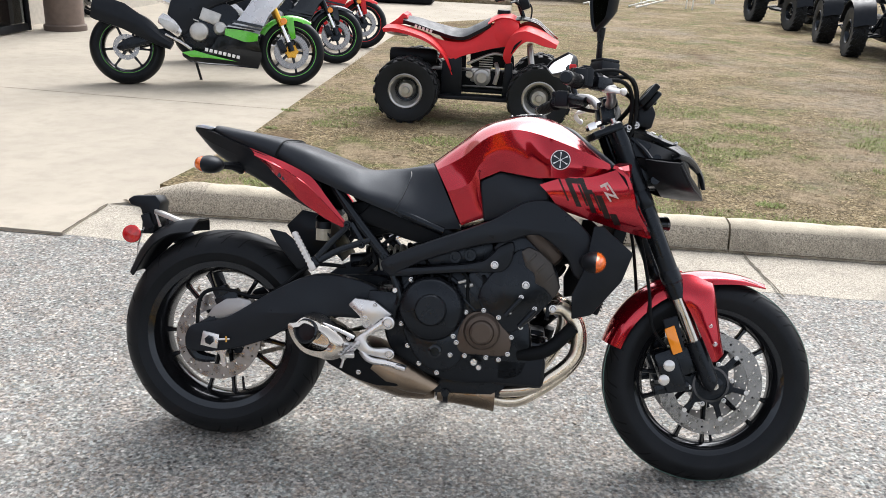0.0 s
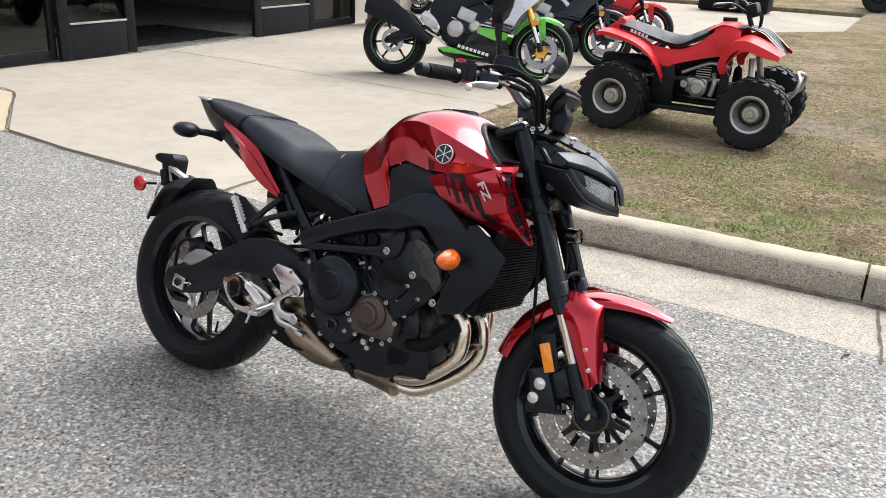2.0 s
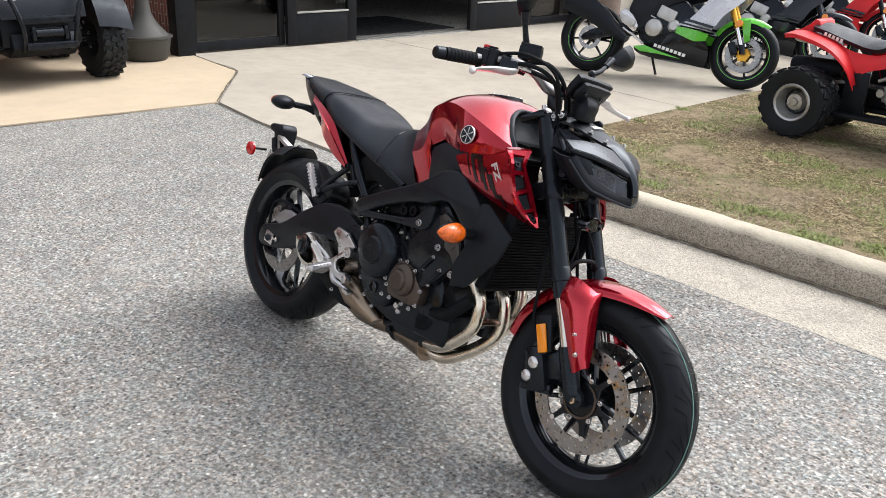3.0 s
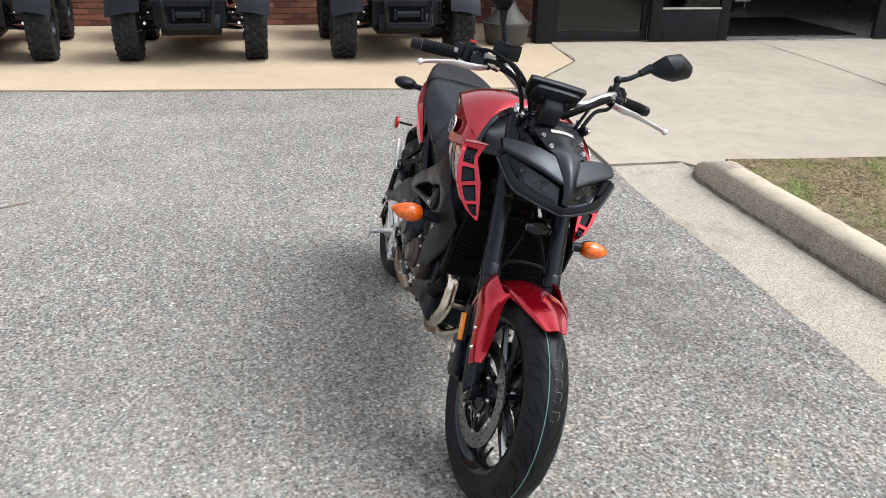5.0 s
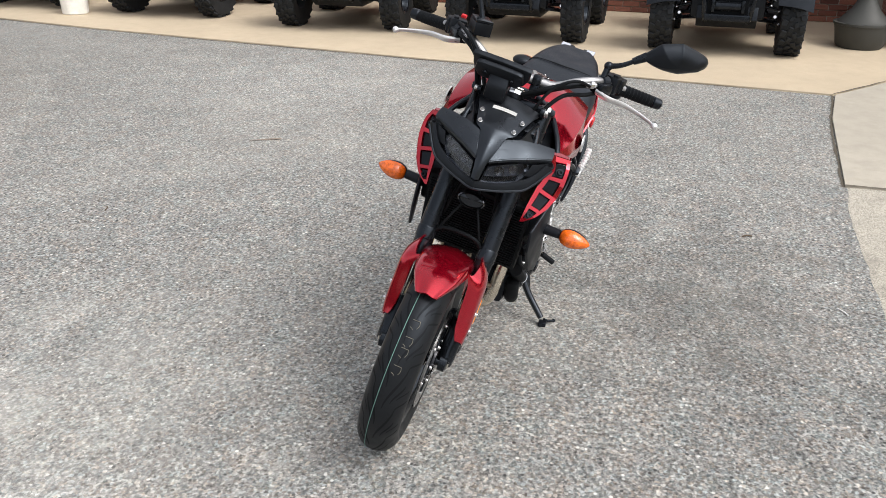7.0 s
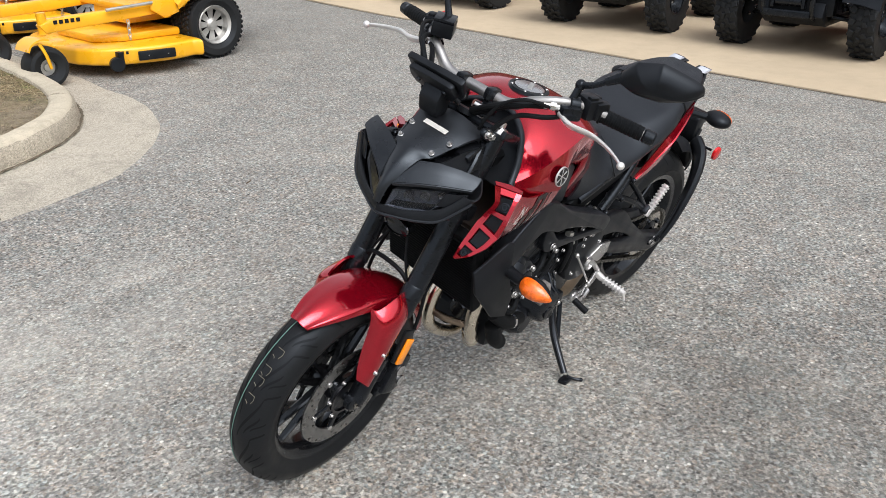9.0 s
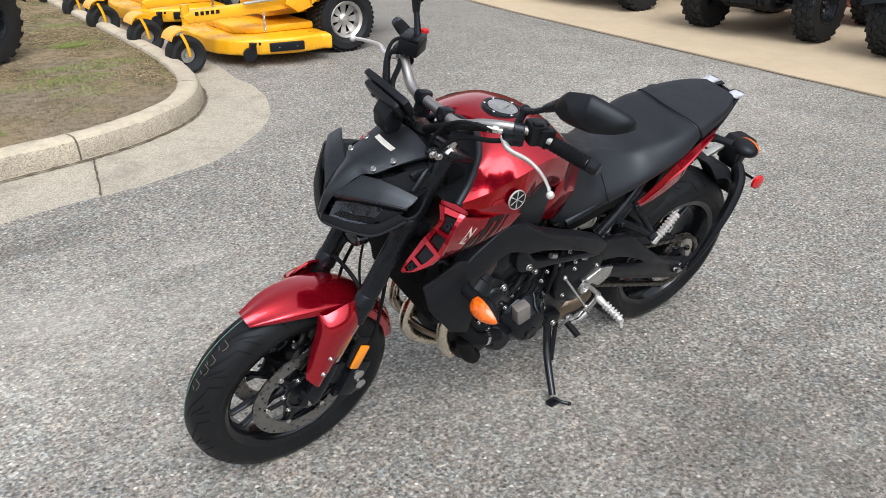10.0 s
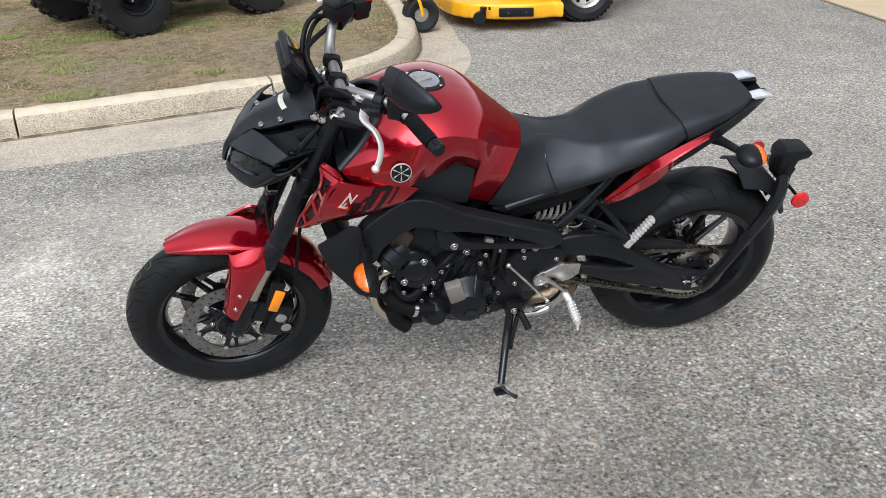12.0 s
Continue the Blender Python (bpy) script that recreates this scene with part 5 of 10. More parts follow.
box(b, (0.963, 0.134, 0.630), (0.012, 0.072, 0.108), (0, 32, 0), bevel=0.004)
part("coil_cover", b, BROWN, engine, "bronze tinted end of the valve cover")
for k in range(6):
    b = B()
    o = k * 0.026
    tube(b, [(0.70 + o, 0.142, 0.555 - o * 0.25), (0.725 + o, 0.152, 0.505 - o * 0.3), (0.735 + o, 0.148, 0.465 - o * 0.2)], 0.0045 + 0.0012 * (k % 3), 8)
    part("cast_rib", b, BLACK_METAL, engine)
for pts, r in (
    ([(0.66, 0.15, 0.60), (0.668, 0.17, 0.55), (0.672, 0.17, 0.50), (0.655, 0.16, 0.455)], 0.009),
    ([(0.685, 0.15, 0.60), (0.692, 0.172, 0.55), (0.70, 0.17, 0.49), (0.69, 0.16, 0.455)], 0.008),
    ([(0.80, 0.15, 0.565), (0.84, 0.172, 0.54), (0.87, 0.165, 0.505)], 0.010),
    ([(0.90, 0.16, 0.44), (0.94, 0.178, 0.425), (0.97, 0.165, 0.44), (0.98, 0.15, 0.48)], 0.013),
    ([(0.74, 0.155, 0.575), (0.79, 0.175, 0.555), (0.81, 0.17, 0.51)], 0.006),
):
    b = B()
    tube(b, pts, r, 10)
    part("engine_hose", b, BLACK_DEEP, engine)
bolts(engine, BOLT_BIG, [(0.90, 0.182, 0.565), (0.955, 0.182, 0.495), (0.775, 0.168, 0.572), (0.57, 0.166, 0.555)], (0, 1, 0))
bolts(engine, BOLT, [(0.87, 0.178, 0.475), (0.895, 0.176, 0.455), (0.845, 0.168, 0.505), (0.83, 0.168, 0.53), (0.73, 0.162, 0.515), (0.715, 0.162, 0.545), (0.955, 0.172, 0.445), (0.925, 0.17, 0.415), (0.90, 0.16, 0.39), (0.62, 0.165, 0.575), (0.605, 0.165, 0.548), (0.645, 0.166, 0.60)], (0, 1, 0))
b = B()
lathe(b, [(0.036, -0.02), (0.040, -0.016), (0.040, 0.016), (0.036, 0.02)], (0.985, 0.165, 0.585), (0.7, 0.3, -0.6), 24, closed=True)
tube(b, [(0.955, 0.15, 0.60), (0.985, 0.165, 0.582), (1.01, 0.175, 0.56)], 0.034, 16, 3)
part("thermostat_housing", b, BLACK, engine, "round black coolant stub")
bolts(engine, BOLT_BIG, [(0.905, -0.166, 0.555), (0.985, -0.17, 0.495)], (0, -1, 0))
bolts(engine, BOLT, [(0.865, -0.166, 0.475), (0.90, -0.166, 0.435), (0.895, -0.166, 0.52), (0.935, -0.166, 0.49)], (0, -1, 0))

# clutch cover, right
CL = (0.645, -0.125, 0.466)
b = B()
lathe(b, [(0.0, 0.074), (0.040, 0.074), (0.044, 0.070), (0.046, 0.066), (0.078, 0.062), (0.088, 0.054), (0.094, 0.036), (0.097, 0.012), (0.104, 0.010), (0.106, 0.0), (0.0, 0.0)], CL, (0, -1, 0), 48)
plate(b, smooth_poly([(0.57, 0.43), (0.60, 0.33), (0.66, 0.285), (0.72, 0.30), (0.75, 0.36), (0.74, 0.45)], 3), -0.165, -0.12, bevel=0.012)
part("clutch_cover", b, BLACK_METAL, engine, "round black clutch cover", smooth=45)
b = B()
lathe(b, [(0.019, 0.0), (0.019, 0.006), (0.013, 0.008), (0.012, 0.002), (0.0, 0.002)], (0.663, -0.165, 0.345), (0, -1, 0), 24)
part("oil_window", b, BLACK_GLOSS, engine, "oil sight window")
bolts(engine, BOLT, [(0.652, -0.140, 0.574), (0.578, -0.140, 0.541), (0.548, -0.140, 0.468), (0.558, -0.140, 0.411), (0.583, -0.158, 0.353), (0.619, -0.160, 0.305), (0.672, -0.165, 0.283), (0.723, -0.140, 0.527), (0.742, -0.150, 0.462), (0.746, -0.152, 0.440), (0.707, -0.165, 0.338)], (0, -1, 0))
for c, r in (((0.775, -0.150, 0.322), 0.012), ((0.790, -0.152, 0.308), 0.009), ((0.536, -0.150, 0.509), 0.009)):
    b = B()
    lathe(b, [(0.0, 0.010), (r * 0.8, 0.010), (r, 0.006), (r, 0.0), (0.0, 0.0)], c, (0, -1, 0), 8)
    part("plug", b, BOLT_STEEL, engine)
# timing cover, right
GE = (0.792, -0.15, 0.414)
b = B()
plate(b, smooth_poly([(0.722, 0.395), (0.732, 0.350), (0.790, 0.345), (0.864, 0.350), (0.876, 0.400), (0.850, 0.432), (0.815, 0.466), (0.765, 0.468), (0.735, 0.440)], 3), -0.168, -0.125, bevel=0.008)
lathe(b, [(0.0, 0.050), (0.026, 0.050), (0.032, 0.047), (0.036, 0.038), (0.046, 0.034), (0.052, 0.026), (0.054, 0.0), (0.0, 0.0)], GE, (0, -1, 0), 40)
part("timing_cover", b, BROWN, engine, "bronze tinted timing cover", smooth=25)
bolts(engine, BOLT, [(0.793, -0.168, 0.474), (0.836, -0.168, 0.457), (0.876, -0.168, 0.404), (0.869, -0.168, 0.355), (0.845, -0.168, 0.337), (0.809, -0.168, 0.340), (0.748, -0.168, 0.340), (0.712, -0.168, 0.393), (0.722, -0.168, 0.376)], (0, -1, 0))
# alternator cover, left
AL = (0.765, 0.13, 0.372)
b = B()
lathe(b, [(0.0, 0.085), (0.055, 0.085), (0.062, 0.08), (0.068, 0.06), (0.095, 0.045), (0.108, 0.025), (0.112, 0.0), (0.0, 0.0)], AL, (0, 1, 0), 48)
warp(b, lambda p: Vector((AL[0] + (p.x - AL[0]) * 0.86, p.y - 0.012, AL[2] + (p.z - AL[2]) * 0.86)))
part("alternator_cover", b, BLACK_METAL, engine, "round black alternator cover", smooth=45)
b = B()
plate(b, [(0.840, 0.464), (0.791, 0.476), (0.774, 0.413), (0.820, 0.400)], 0.170, 0.2035, bevel=0.006)
part("cover_badge", b, TANK_GREY, engine, "grey panel on the alternator cover")
b = B()
lathe(b, [(0.022, 0.0), (0.022, 0.01), (0.015, 0.012), (0.0, 0.006)], (0.759, 0.198, 0.350), (0, 1, 0), 24)
part("oil_window", b, BLACK_GLOSS, engine)
b = B()
lathe(b, [(0.090, 0.0), (0.108, 0.0), (0.109, 0.008), (0.092, 0.012)], AL, (0, 1, 0), 40, closed=True)
part("cover_flange", b, BLACK_METAL, engine)
for k in range(5):
    a = 1.9 + k * 0.55
    b = B()
    tube(b, [(AL[0] + r * math.cos(a), y, AL[2] + r * math.sin(a)) for r, y in ((0.054, 0.200), (0.064, 0.178), (0.084, 0.160), (0.096, 0.142))], 0.004, 6, 3)
    part("cover_rib", b, BLACK_METAL, engine)
bolts(engine, BOLT, [(AL[0] + 0.104 * math.cos(a), 0.142, AL[2] + 0.104 * math.sin(a)) for a in (0.2, 0.8, 1.3, 1.9, 2.5, 3.2, 3.9, 4.6, 5.3, 5.8)], (0, 1, 0))
b = B()
plate(b, smooth_poly([(0.47, 0.51), (0.52, 0.545), (0.62, 0.535), (0.66, 0.48), (0.64, 0.40), (0.56, 0.37), (0.49, 0.40)], 2), 0.12, 0.165, bevel=0.012)
part("sprocket_cover", b, BLACK, engine, "black sprocket cover")
bolts(engine, BOLT, [(0.50, 0.165, 0.50), (0.60, 0.165, 0.52), (0.62, 0.165, 0.42), (0.52, 0.165, 0.40)], (0, 1, 0))
# oil filter, water pump, hoses and sump in front and below
b = B()
lathe(b, [(0.0, 0.075), (0.030, 0.075), (0.036, 0.068), (0.036, 0.0), (0.0, 0.0)], (0.91, 0.03, 0.35), (1, 0, -0.1), 24)
part("oil_filter", b, BLACK_GLOSS, engine)
b = B()
box(b, (0.76, 0, 0.245), (0.24, 0.17, 0.09), bevel=0.03, seg=3)
part("sump", b, BLACK_METAL, engine)
b = B()
lathe(b, [(0.0, 0.05), (0.03, 0.05), (0.045, 0.03), (0.05, 0.0), (0.0, 0.0)], (0.86, 0.14, 0.34), (0, 1, 0), 24)
part("water_pump", b, BLACK_METAL, engine)
for pts, r in (
    ([(0.868, 0.172, 0.362), (0.923, 0.180, 0.377), (0.965, 0.178, 0.396), (1.005, 0.165, 0.435)], 0.021),
    ([(0.98, 0.14, 0.60), (1.05, 0.15, 0.62), (1.10, 0.13, 0.66)], 0.019),
    ([(0.90, -0.11, 0.345), (0.98, -0.13, 0.37), (1.05, -0.12, 0.44)], 0.02),
    ([(0.99, 0.165, 0.385), (0.975, 0.172, 0.335), (0.945, 0.172, 0.305)], 0.024),
):
    b = B()
    tube(b, pts, r, 12)
    part("coolant_hose", b, BLACK_DEEP, engine)
b = B()
lathe(b, [(0.0225, 0), (0.0225, 0.012), (0.021, 0.012), (0.021, 0)], (0.920, 0.180, 0.376), (1, 0.06, 0.38), 20, closed=True)
part("hose_clip", b, CHROME, engine)
b = B()
box(b, (0.90, -0.06, 0.30), (0.16, 0.13, 0.10), bevel=0.025, seg=3)
box(b, (0.93, 0.10, 0.335), (0.10, 0.10, 0.12), bevel=0.02)
part("lower_cover", b, BLACK, engine)
# throttle bodies and wiring between engine and frame
b = B()
for y in (-0.08, 0.0, 0.08):
    lathe(b, [(0.0, 0.0), (0.03, 0.0), (0.03, 0.10), (0.036, 0.11), (0.0, 0.11)], (0.76, y, 0.60), (-0.25, 0, 1), 20)
part("throttle_bodies", b, BLACK_METAL, engine)
rng = random.Random(4)
for sy in (-1, 1):
    for k in range(5):
        b = B()
        u0 = 0.56 + 0.05 * k
        tube(b, [(u0, sy * rng.uniform(0.10, 0.15), 0.62 - 0.01 * k), (u0 + 0.03, sy * rng.uniform(0.13, 0.165), 0.56), (u0 + rng.uniform(-0.03, 0.05), sy * 0.15, 0.50), (u0 + rng.uniform(-0.02, 0.08), sy * 0.14, 0.44)], rng.uniform(0.004, 0.008), 8)
        part("cable", b, BLACK_DEEP, engine)
for q, r in (((0.70, 0.165, 0.60), 0.009), ((0.735, -0.150, 0.535), 0.006), ((0.715, -0.152, 0.545), 0.005), ((0.66, 0.165, 0.555), 0.008), ((0.62, 0.16, 0.60), 0.007)):
    b = B()
    rod(b, q, (q[0] + 0.022, q[1], q[2] + 0.008), r, seg=10)
    part("hose_fitting", b, GALV, engine)

# ---- exhaust
ex = new("exhaust")
ex.parent = bike
for run in (
    [(0.965, -0.098, 0.485), (1.018, -0.100, 0.488), (1.052, -0.100, 0.455), (1.067, -0.100, 0.415), (1.062, -0.100, 0.356), (1.024, -0.098, 0.306), (0.950, -0.088, 0.249), (0.885, -0.072, 0.228), (0.815, -0.050, 0.214)],
    [(0.965, 0.000, 0.485), (1.020, 0.000, 0.488), (1.058, 0.000, 0.455), (1.080, 0.000, 0.410), (1.082, 0.000, 0.345), (1.040, -0.008, 0.280), (0.940, -0.020, 0.203), (0.880, -0.026, 0.184), (0.805, -0.032, 0.194)],
    [(0.960, 0.118, 0.485), (1.004, 0.120, 0.488), (1.030, 0.122, 0.455), (1.036, 0.121, 0.405), (1.018, 0.116, 0.335), (0.972, 0.098, 0.268), (0.925, 0.058, 0.215), (0.875, 0.016, 0.204), (0.810, -0.012, 0.206)],
):
    b = B()
    tube(b, run, 0.0195, 16, 6)
    part("header_pipe", b, HEADER, ex, "polished steel header pipe with straw heat tint", smooth=60)
    b = B()
    lathe(b, [(0.022, 0), (0.034, 0), (0.034, 0.012), (0.022, 0.012)], (0.968, run[0][1], 0.485), (1, 0, -0.05), 20, closed=True)
    part("flange", b, BLACK_METAL, ex)
b = B()
tube(b, [(1.062, -0.095, 0.372), (1.078, -0.05, 0.376), (1.082, 0.0, 0.372), (1.062, 0.06, 0.366), (1.036, 0.105, 0.366)], 0.011, 10)
part("balance_pipe", b, HEAT, ex)
b = B()
tube(b, [(0.84, -0.03, 0.205), (0.76, -0.032, 0.205), (0.67, -0.035, 0.207)], [0.056, 0.045, 0.037], 18, 4)
part("collector", b, HEAT, ex, "brown heat tinted collector", smooth=60)
b = B()
lathe(b, [(0.040, -0.008), (0.044, -0.006), (0.044, 0.006), (0.040, 0.008)], (0.695, -0.035, 0.207), (1, 0, 0), 20, closed=True)
rod(b, (0.695, -0.078, 0.207), (0.695, -0.092, 0.207), 0.012, seg=8)
part("clamp", b, BLACK_METAL, ex)
b = B()
ring_bridge(b, [[(u, cy + hw * math.cos(t), cz + hh * math.sin(t)) for t in [2 * math.pi * i / 24 for i in range(24)]] for u, cy, cz, hw, hh in ((0.66, -0.035, 0.208, 0.036, 0.034), (0.62, -0.035, 0.215, 0.07, 0.045), (0.56, -0.02, 0.235, 0.12, 0.065), (0.48, -0.01, 0.26, 0.135, 0.072), (0.40, -0.015, 0.285, 0.125, 0.065), (0.36, -0.03, 0.295, 0.09, 0.05))])
part("silencer_box", b, HEAT, ex, "brown heat tinted silencer box", smooth=60)
b = B()
ring_bridge(b, [[(u + 0.02 * math.sin(t), cy + hw * math.cos(t), cz + hh * math.sin(t)) for t in [2 * math.pi * i / 24 for i in range(24)]] for u, cy, cz, hw, hh in ((0.66, -0.115, 0.222, 0.020, 0.018), (0.60, -0.125, 0.245, 0.030, 0.034), (0.54, -0.13, 0.27, 0.034, 0.042), (0.49, -0.13, 0.295, 0.03, 0.036))])
part("silencer_shield", b, HEAT, ex, "brown tinted steel silencer shield", smooth=60)
b = B()
plate(b, smooth_poly([(0.33, 0.30), (0.40, 0.255), (0.50, 0.225), (0.60, 0.24), (0.58, 0.28), (0.48, 0.30), (0.40, 0.345)], 2), -0.155, -0.11, bevel=0.012)
part("silencer_guard", b, BLACK_DEEP, ex)
bolts(ex, BOLT, [(0.445, -0.156, 0.262)], (0, -1, 0))
# stubby faceted outlet
OUT = [(0.262, 0.405, 0.0), (0.235, 0.395, 0.0), (0.255, 0.345, 0), (0.30, 0.305, 0), (0.375, 0.295, 0), (0.415, 0.325, 0), (0.405, 0.365, 0), (0.345, 0.405, 0), (0.29, 0.425, 0)]
b = B()
body = [Vector((a, 0, c)) for a, c, _ in OUT]
mid = sum(body, Vector()) / len(body)
rings = []
for y, s, sh in ((-0.105, 0.80, 0.03), (-0.150, 1.0, 0.012), (-0.185, 0.97, 0.0), (-0.198, 0.86, -0.006), (-0.200, 0.60, -0.012), (-0.196, 0.56, -0.012), (-0.16, 0.5, 0.0)):
    rings.append([Vector((mid.x + sh + (p.x - mid.x) * s, y, mid.z + (p.z - mid.z) * s)) for p in spline(body, 3, closed=True)])
ring_bridge(b, rings)
part("silencer_outlet", b, STEEL, ex, "brushed alloy silencer outlet with soft facets", smooth=50)
b = B()
lathe(b, [(0.036, 0.0), (0.036, 0.009), (0.032, 0.011), (0.027, 0.004), (0.026, -0.05), (0.0, -0.05)], (0.296, -0.197, 0.377), (-0.25, -1, 0.15), 28)
part("tail_pipe", b, BLACK_GLOSS, ex, "dark oval tail pipe opening")
b = B()
lathe(b, [(0.024, -0.012), (0.026, -0.004), (0.0, -0.02)], (0.296, -0.196, 0.377), (-0.25, -1, 0.15), 24)
part("tail_pipe_baffle", b, HEAT, ex)

# ---- frame, subframe, shock
FRAME = [(0.49, 0.585), (0.54, 0.62), (0.66, 0.672), (0.80, 0.732), (0.88, 0.785), (0.95, 0.797), (1.0, 0.768), (1.065, 0.715), (1.092, 0.655), (1.088, 0.605), (1.055, 0.585), (1.03, 0.60), (1.018, 0.632), (0.985, 0.665), (0.93, 0.700), (0.88, 0.690), (0.84, 0.672), (0.79, 0.665), (0.70, 0.636), (0.61, 0.600), (0.55, 0.566), (0.52, 0.55)]
PEG0, PEG1 = (0.301, 0.203, 0.566), (0.245, 0.209, 0.661)
fr = new("frame")
fr.parent = bike
for sy in (-1, 1):
    b = B()
    plate(b, smooth_poly(FRAME, 2), 0.135, 0.182, bevel=0.016, seg=3)
    warp(b, lambda p: Vector((p.x, p.y - 0.05 * max(0, 0.62 - p.x) + (0.015 if p.x > 0.85 else 0.015 * max(0, p.x - 0.55) / 0.3), p.z)))
    if sy < 0:
        flipped(b)
    part("frame_spar", b, FRAME_BLACK, fr, "satin black cast frame spar", smooth=50)
    b = B()
    plate(b, smooth_poly([(0.52, 0.572), (0.60, 0.582), (0.70, 0.596), (0.785, 0.616), (0.82, 0.655), (0.862, 0.675), (0.862, 0.625), (0.84, 0.590), (0.79, 0.582), (0.70, 0.574), (0.60, 0.560), (0.53, 0.550)], 2), 0.140, 0.176, bevel=0.008)
    if sy < 0:
        flipped(b)
    part("frame_brace", b, FRAME_BLACK, fr)
    b = B()
    plate(b, [(0.58, 0.585), (0.66, 0.635), (0.80, 0.672), (0.815, 0.63), (0.76, 0.60), (0.66, 0.585)], 0.118, 0.135, bevel=0.005)
    if sy < 0:
        flipped(b)
    part("frame_panel", b, BLACK_METAL, fr)
    for u, w in ((0.700, 0.616), (0.742, 0.625)):
        b = B()
        lathe(b, [(0.0, 0.006), (0.008, 0.006), (0.009, 0.012), (0.0165, 0.012), (0.018, 0.0), (0.0, 0.0)], (u, sy * 0.134, w), (0, sy, 0), 20)
        part("frame_boss", b, BLACK_METAL, fr)
    bolts(fr, BOLT_BIG, [(0.814, sy * 0.178, 0.606)], (0, sy, 0))
    b = B()
    tube(b, [(0.50, sy * 0.135, 0.60), (0.44, sy * 0.135, 0.665), (0.385, sy * 0.13, 0.73), (0.33, sy * 0.12, 0.80)], 0.016, 12)
    part("subframe_rail", b, BLACK_METAL, fr)
    b = B()
    tube(b, [(0.66, sy * 0.13, 0.685), (0.55, sy * 0.135, 0.725), (0.46, sy * 0.135, 0.755), (0.38, sy * 0.125, 0.785)], 0.013, 12)
    part("subframe_rail", b, BLACK_METAL, fr)
    b = B()
    tube(b, [(0.50, sy * 0.14, 0.60), (0.53, sy * 0.14, 0.54), (0.55, sy * 0.14, 0.49), (0.535, sy * 0.14, 0.45)], 0.012, 10)
    part("frame_tube", b, BLACK_METAL, fr)
    # pillion peg hanger
    b = B()
    tube(b, [(0.394, sy * 0.142, 0.689), (0.345, sy * 0.168, 0.632), (0.300, sy * 0.188, 0.572)], 0.0095, 10)
    tube(b, [(0.452, sy * 0.145, 0.645), (0.37, sy * 0.172, 0.612), (0.300, sy * 0.188, 0.568)], 0.0095, 10)
    tube(b, [(0.394, sy * 0.142, 0.689), (0.43, sy * 0.145, 0.640)], 0.009, 10, 1)
    box(b, (0.303, sy * 0.192, 0.570), (0.030, 0.028, 0.034), (0, 40, 0), bevel=0.006)
    part("pillion_hanger", b, BLACK_METAL, fr)
    b = B()
    foot_end, tip_end = Vector((PEG0[0], sy * PEG0[1], PEG0[2])), Vector((PEG1[0], sy * PEG1[1], PEG1[2]))
    lie = Matrix.Translation(foot_end) @ (tip_end - foot_end).to_track_quat("Z", "Y").to_matrix().to_4x4()
    plank = B()
    box(plank, (0, 0, 0.056), (0.019, 0.014, 0.102), bevel=0.004)
    box(plank, (0, 0, -0.002), (0.017, 0.020, 0.026), bevel=0.005)
    for i in range(8):
        for e in (-1, 1):
            box(plank, (e * 0.0095, 0.0, 0.018 + i * 0.0115), (0.005, 0.016, 0.006), bevel=0.001)
        box(plank, (0, sy * 0.0075, 0.018 + i * 0.0115), (0.017, 0.003, 0.0055), bevel=0.001)
    add(b, plank, lie)
    part("pillion_peg", b, LEVER, fr, "bright alloy folded pillion peg")
    bolts(fr, BOLT_DARK, [(0.385, sy * 0.152, 0.685), (0.50, sy * 0.152, 0.60), (0.43, sy * 0.155, 0.632)], (0, sy, 0))
b = B()
rod(b, (0.37, 0.02, 0.565), (0.60, 0.03, 0.600), 0.022, seg=16)
for u in (0.428, 0.553):
    lathe(b, [(0.0, -0.006), (0.040, -0.006), (0.042, 0.0), (0.040, 0.006), (0.0, 0.006)], (u, 0.024, 0.574 + 0.15 * (u - 0.428)), (1, 0.04, 0.15), 24)
shock = part("shock_absorber", b, BLACK_METAL, bike)
b = B()
pts = []
for i in range(90):
    a = i / 90 * 2 * math.pi * 6
    f = i / 90
    c = Vector((0.432, 0.023, 0.574)).lerp(Vector((0.550, 0.028, 0.592)), f)
    pts.append(c + Vector((-0.15 * 0.034 * math.cos(a), 0.034 * math.sin(a), 0.98 * 0.034 * math.cos(a))))
tube(b, pts, 0.0055, 7, 1)
part("spring", b, surface("pale enamel", (0.62, 0.62, 0.58), 0.35, vary=0.12, scale=40), shock, "pale enamelled shock spring")
b = B()
tube(b, [(0.475, 0.098, 0.582), (0.455, 0.104, 0.568), (0.425, 0.104, 0.566), (0.408, 0.100, 0.582), (0.405, 0.094, 0.612)], [0.005, 0.010, 0.013, 0.010, 0.006], 10, 5, flat=0.6)
part("shock_bracket", b, ALU, bike, "curved bare alloy bracket beside the shock")
b = B()
box(b, (0.469, 0.108, 0.552), (0.034, 0.020, 0.030), (0, 10, 0), bevel=0.005)
lathe(b, [(0.0, 0.012), (0.010, 0.012), (0.013, 0.008), (0.013, 0.0), (0.0, 0.0)], (0.469, 0.116, 0.552), (0, 1, 0), 8)
part("link_bolt", b, GALV, bike, "zinc plated link bolt")
b = B()
lathe(b, [(0.0, 0.0), (0.021, 0.0), (0.022, 0.035), (0.0, 0.035)], (0.302, -0.085, 0.630), (0, 0, 1), 18)
rv = part("brake_reservoir", b, surface("cloudy plastic", (0.45, 0.42, 0.34), 0.3), bike, "cloudy rear brake fluid reservoir")
b = B()
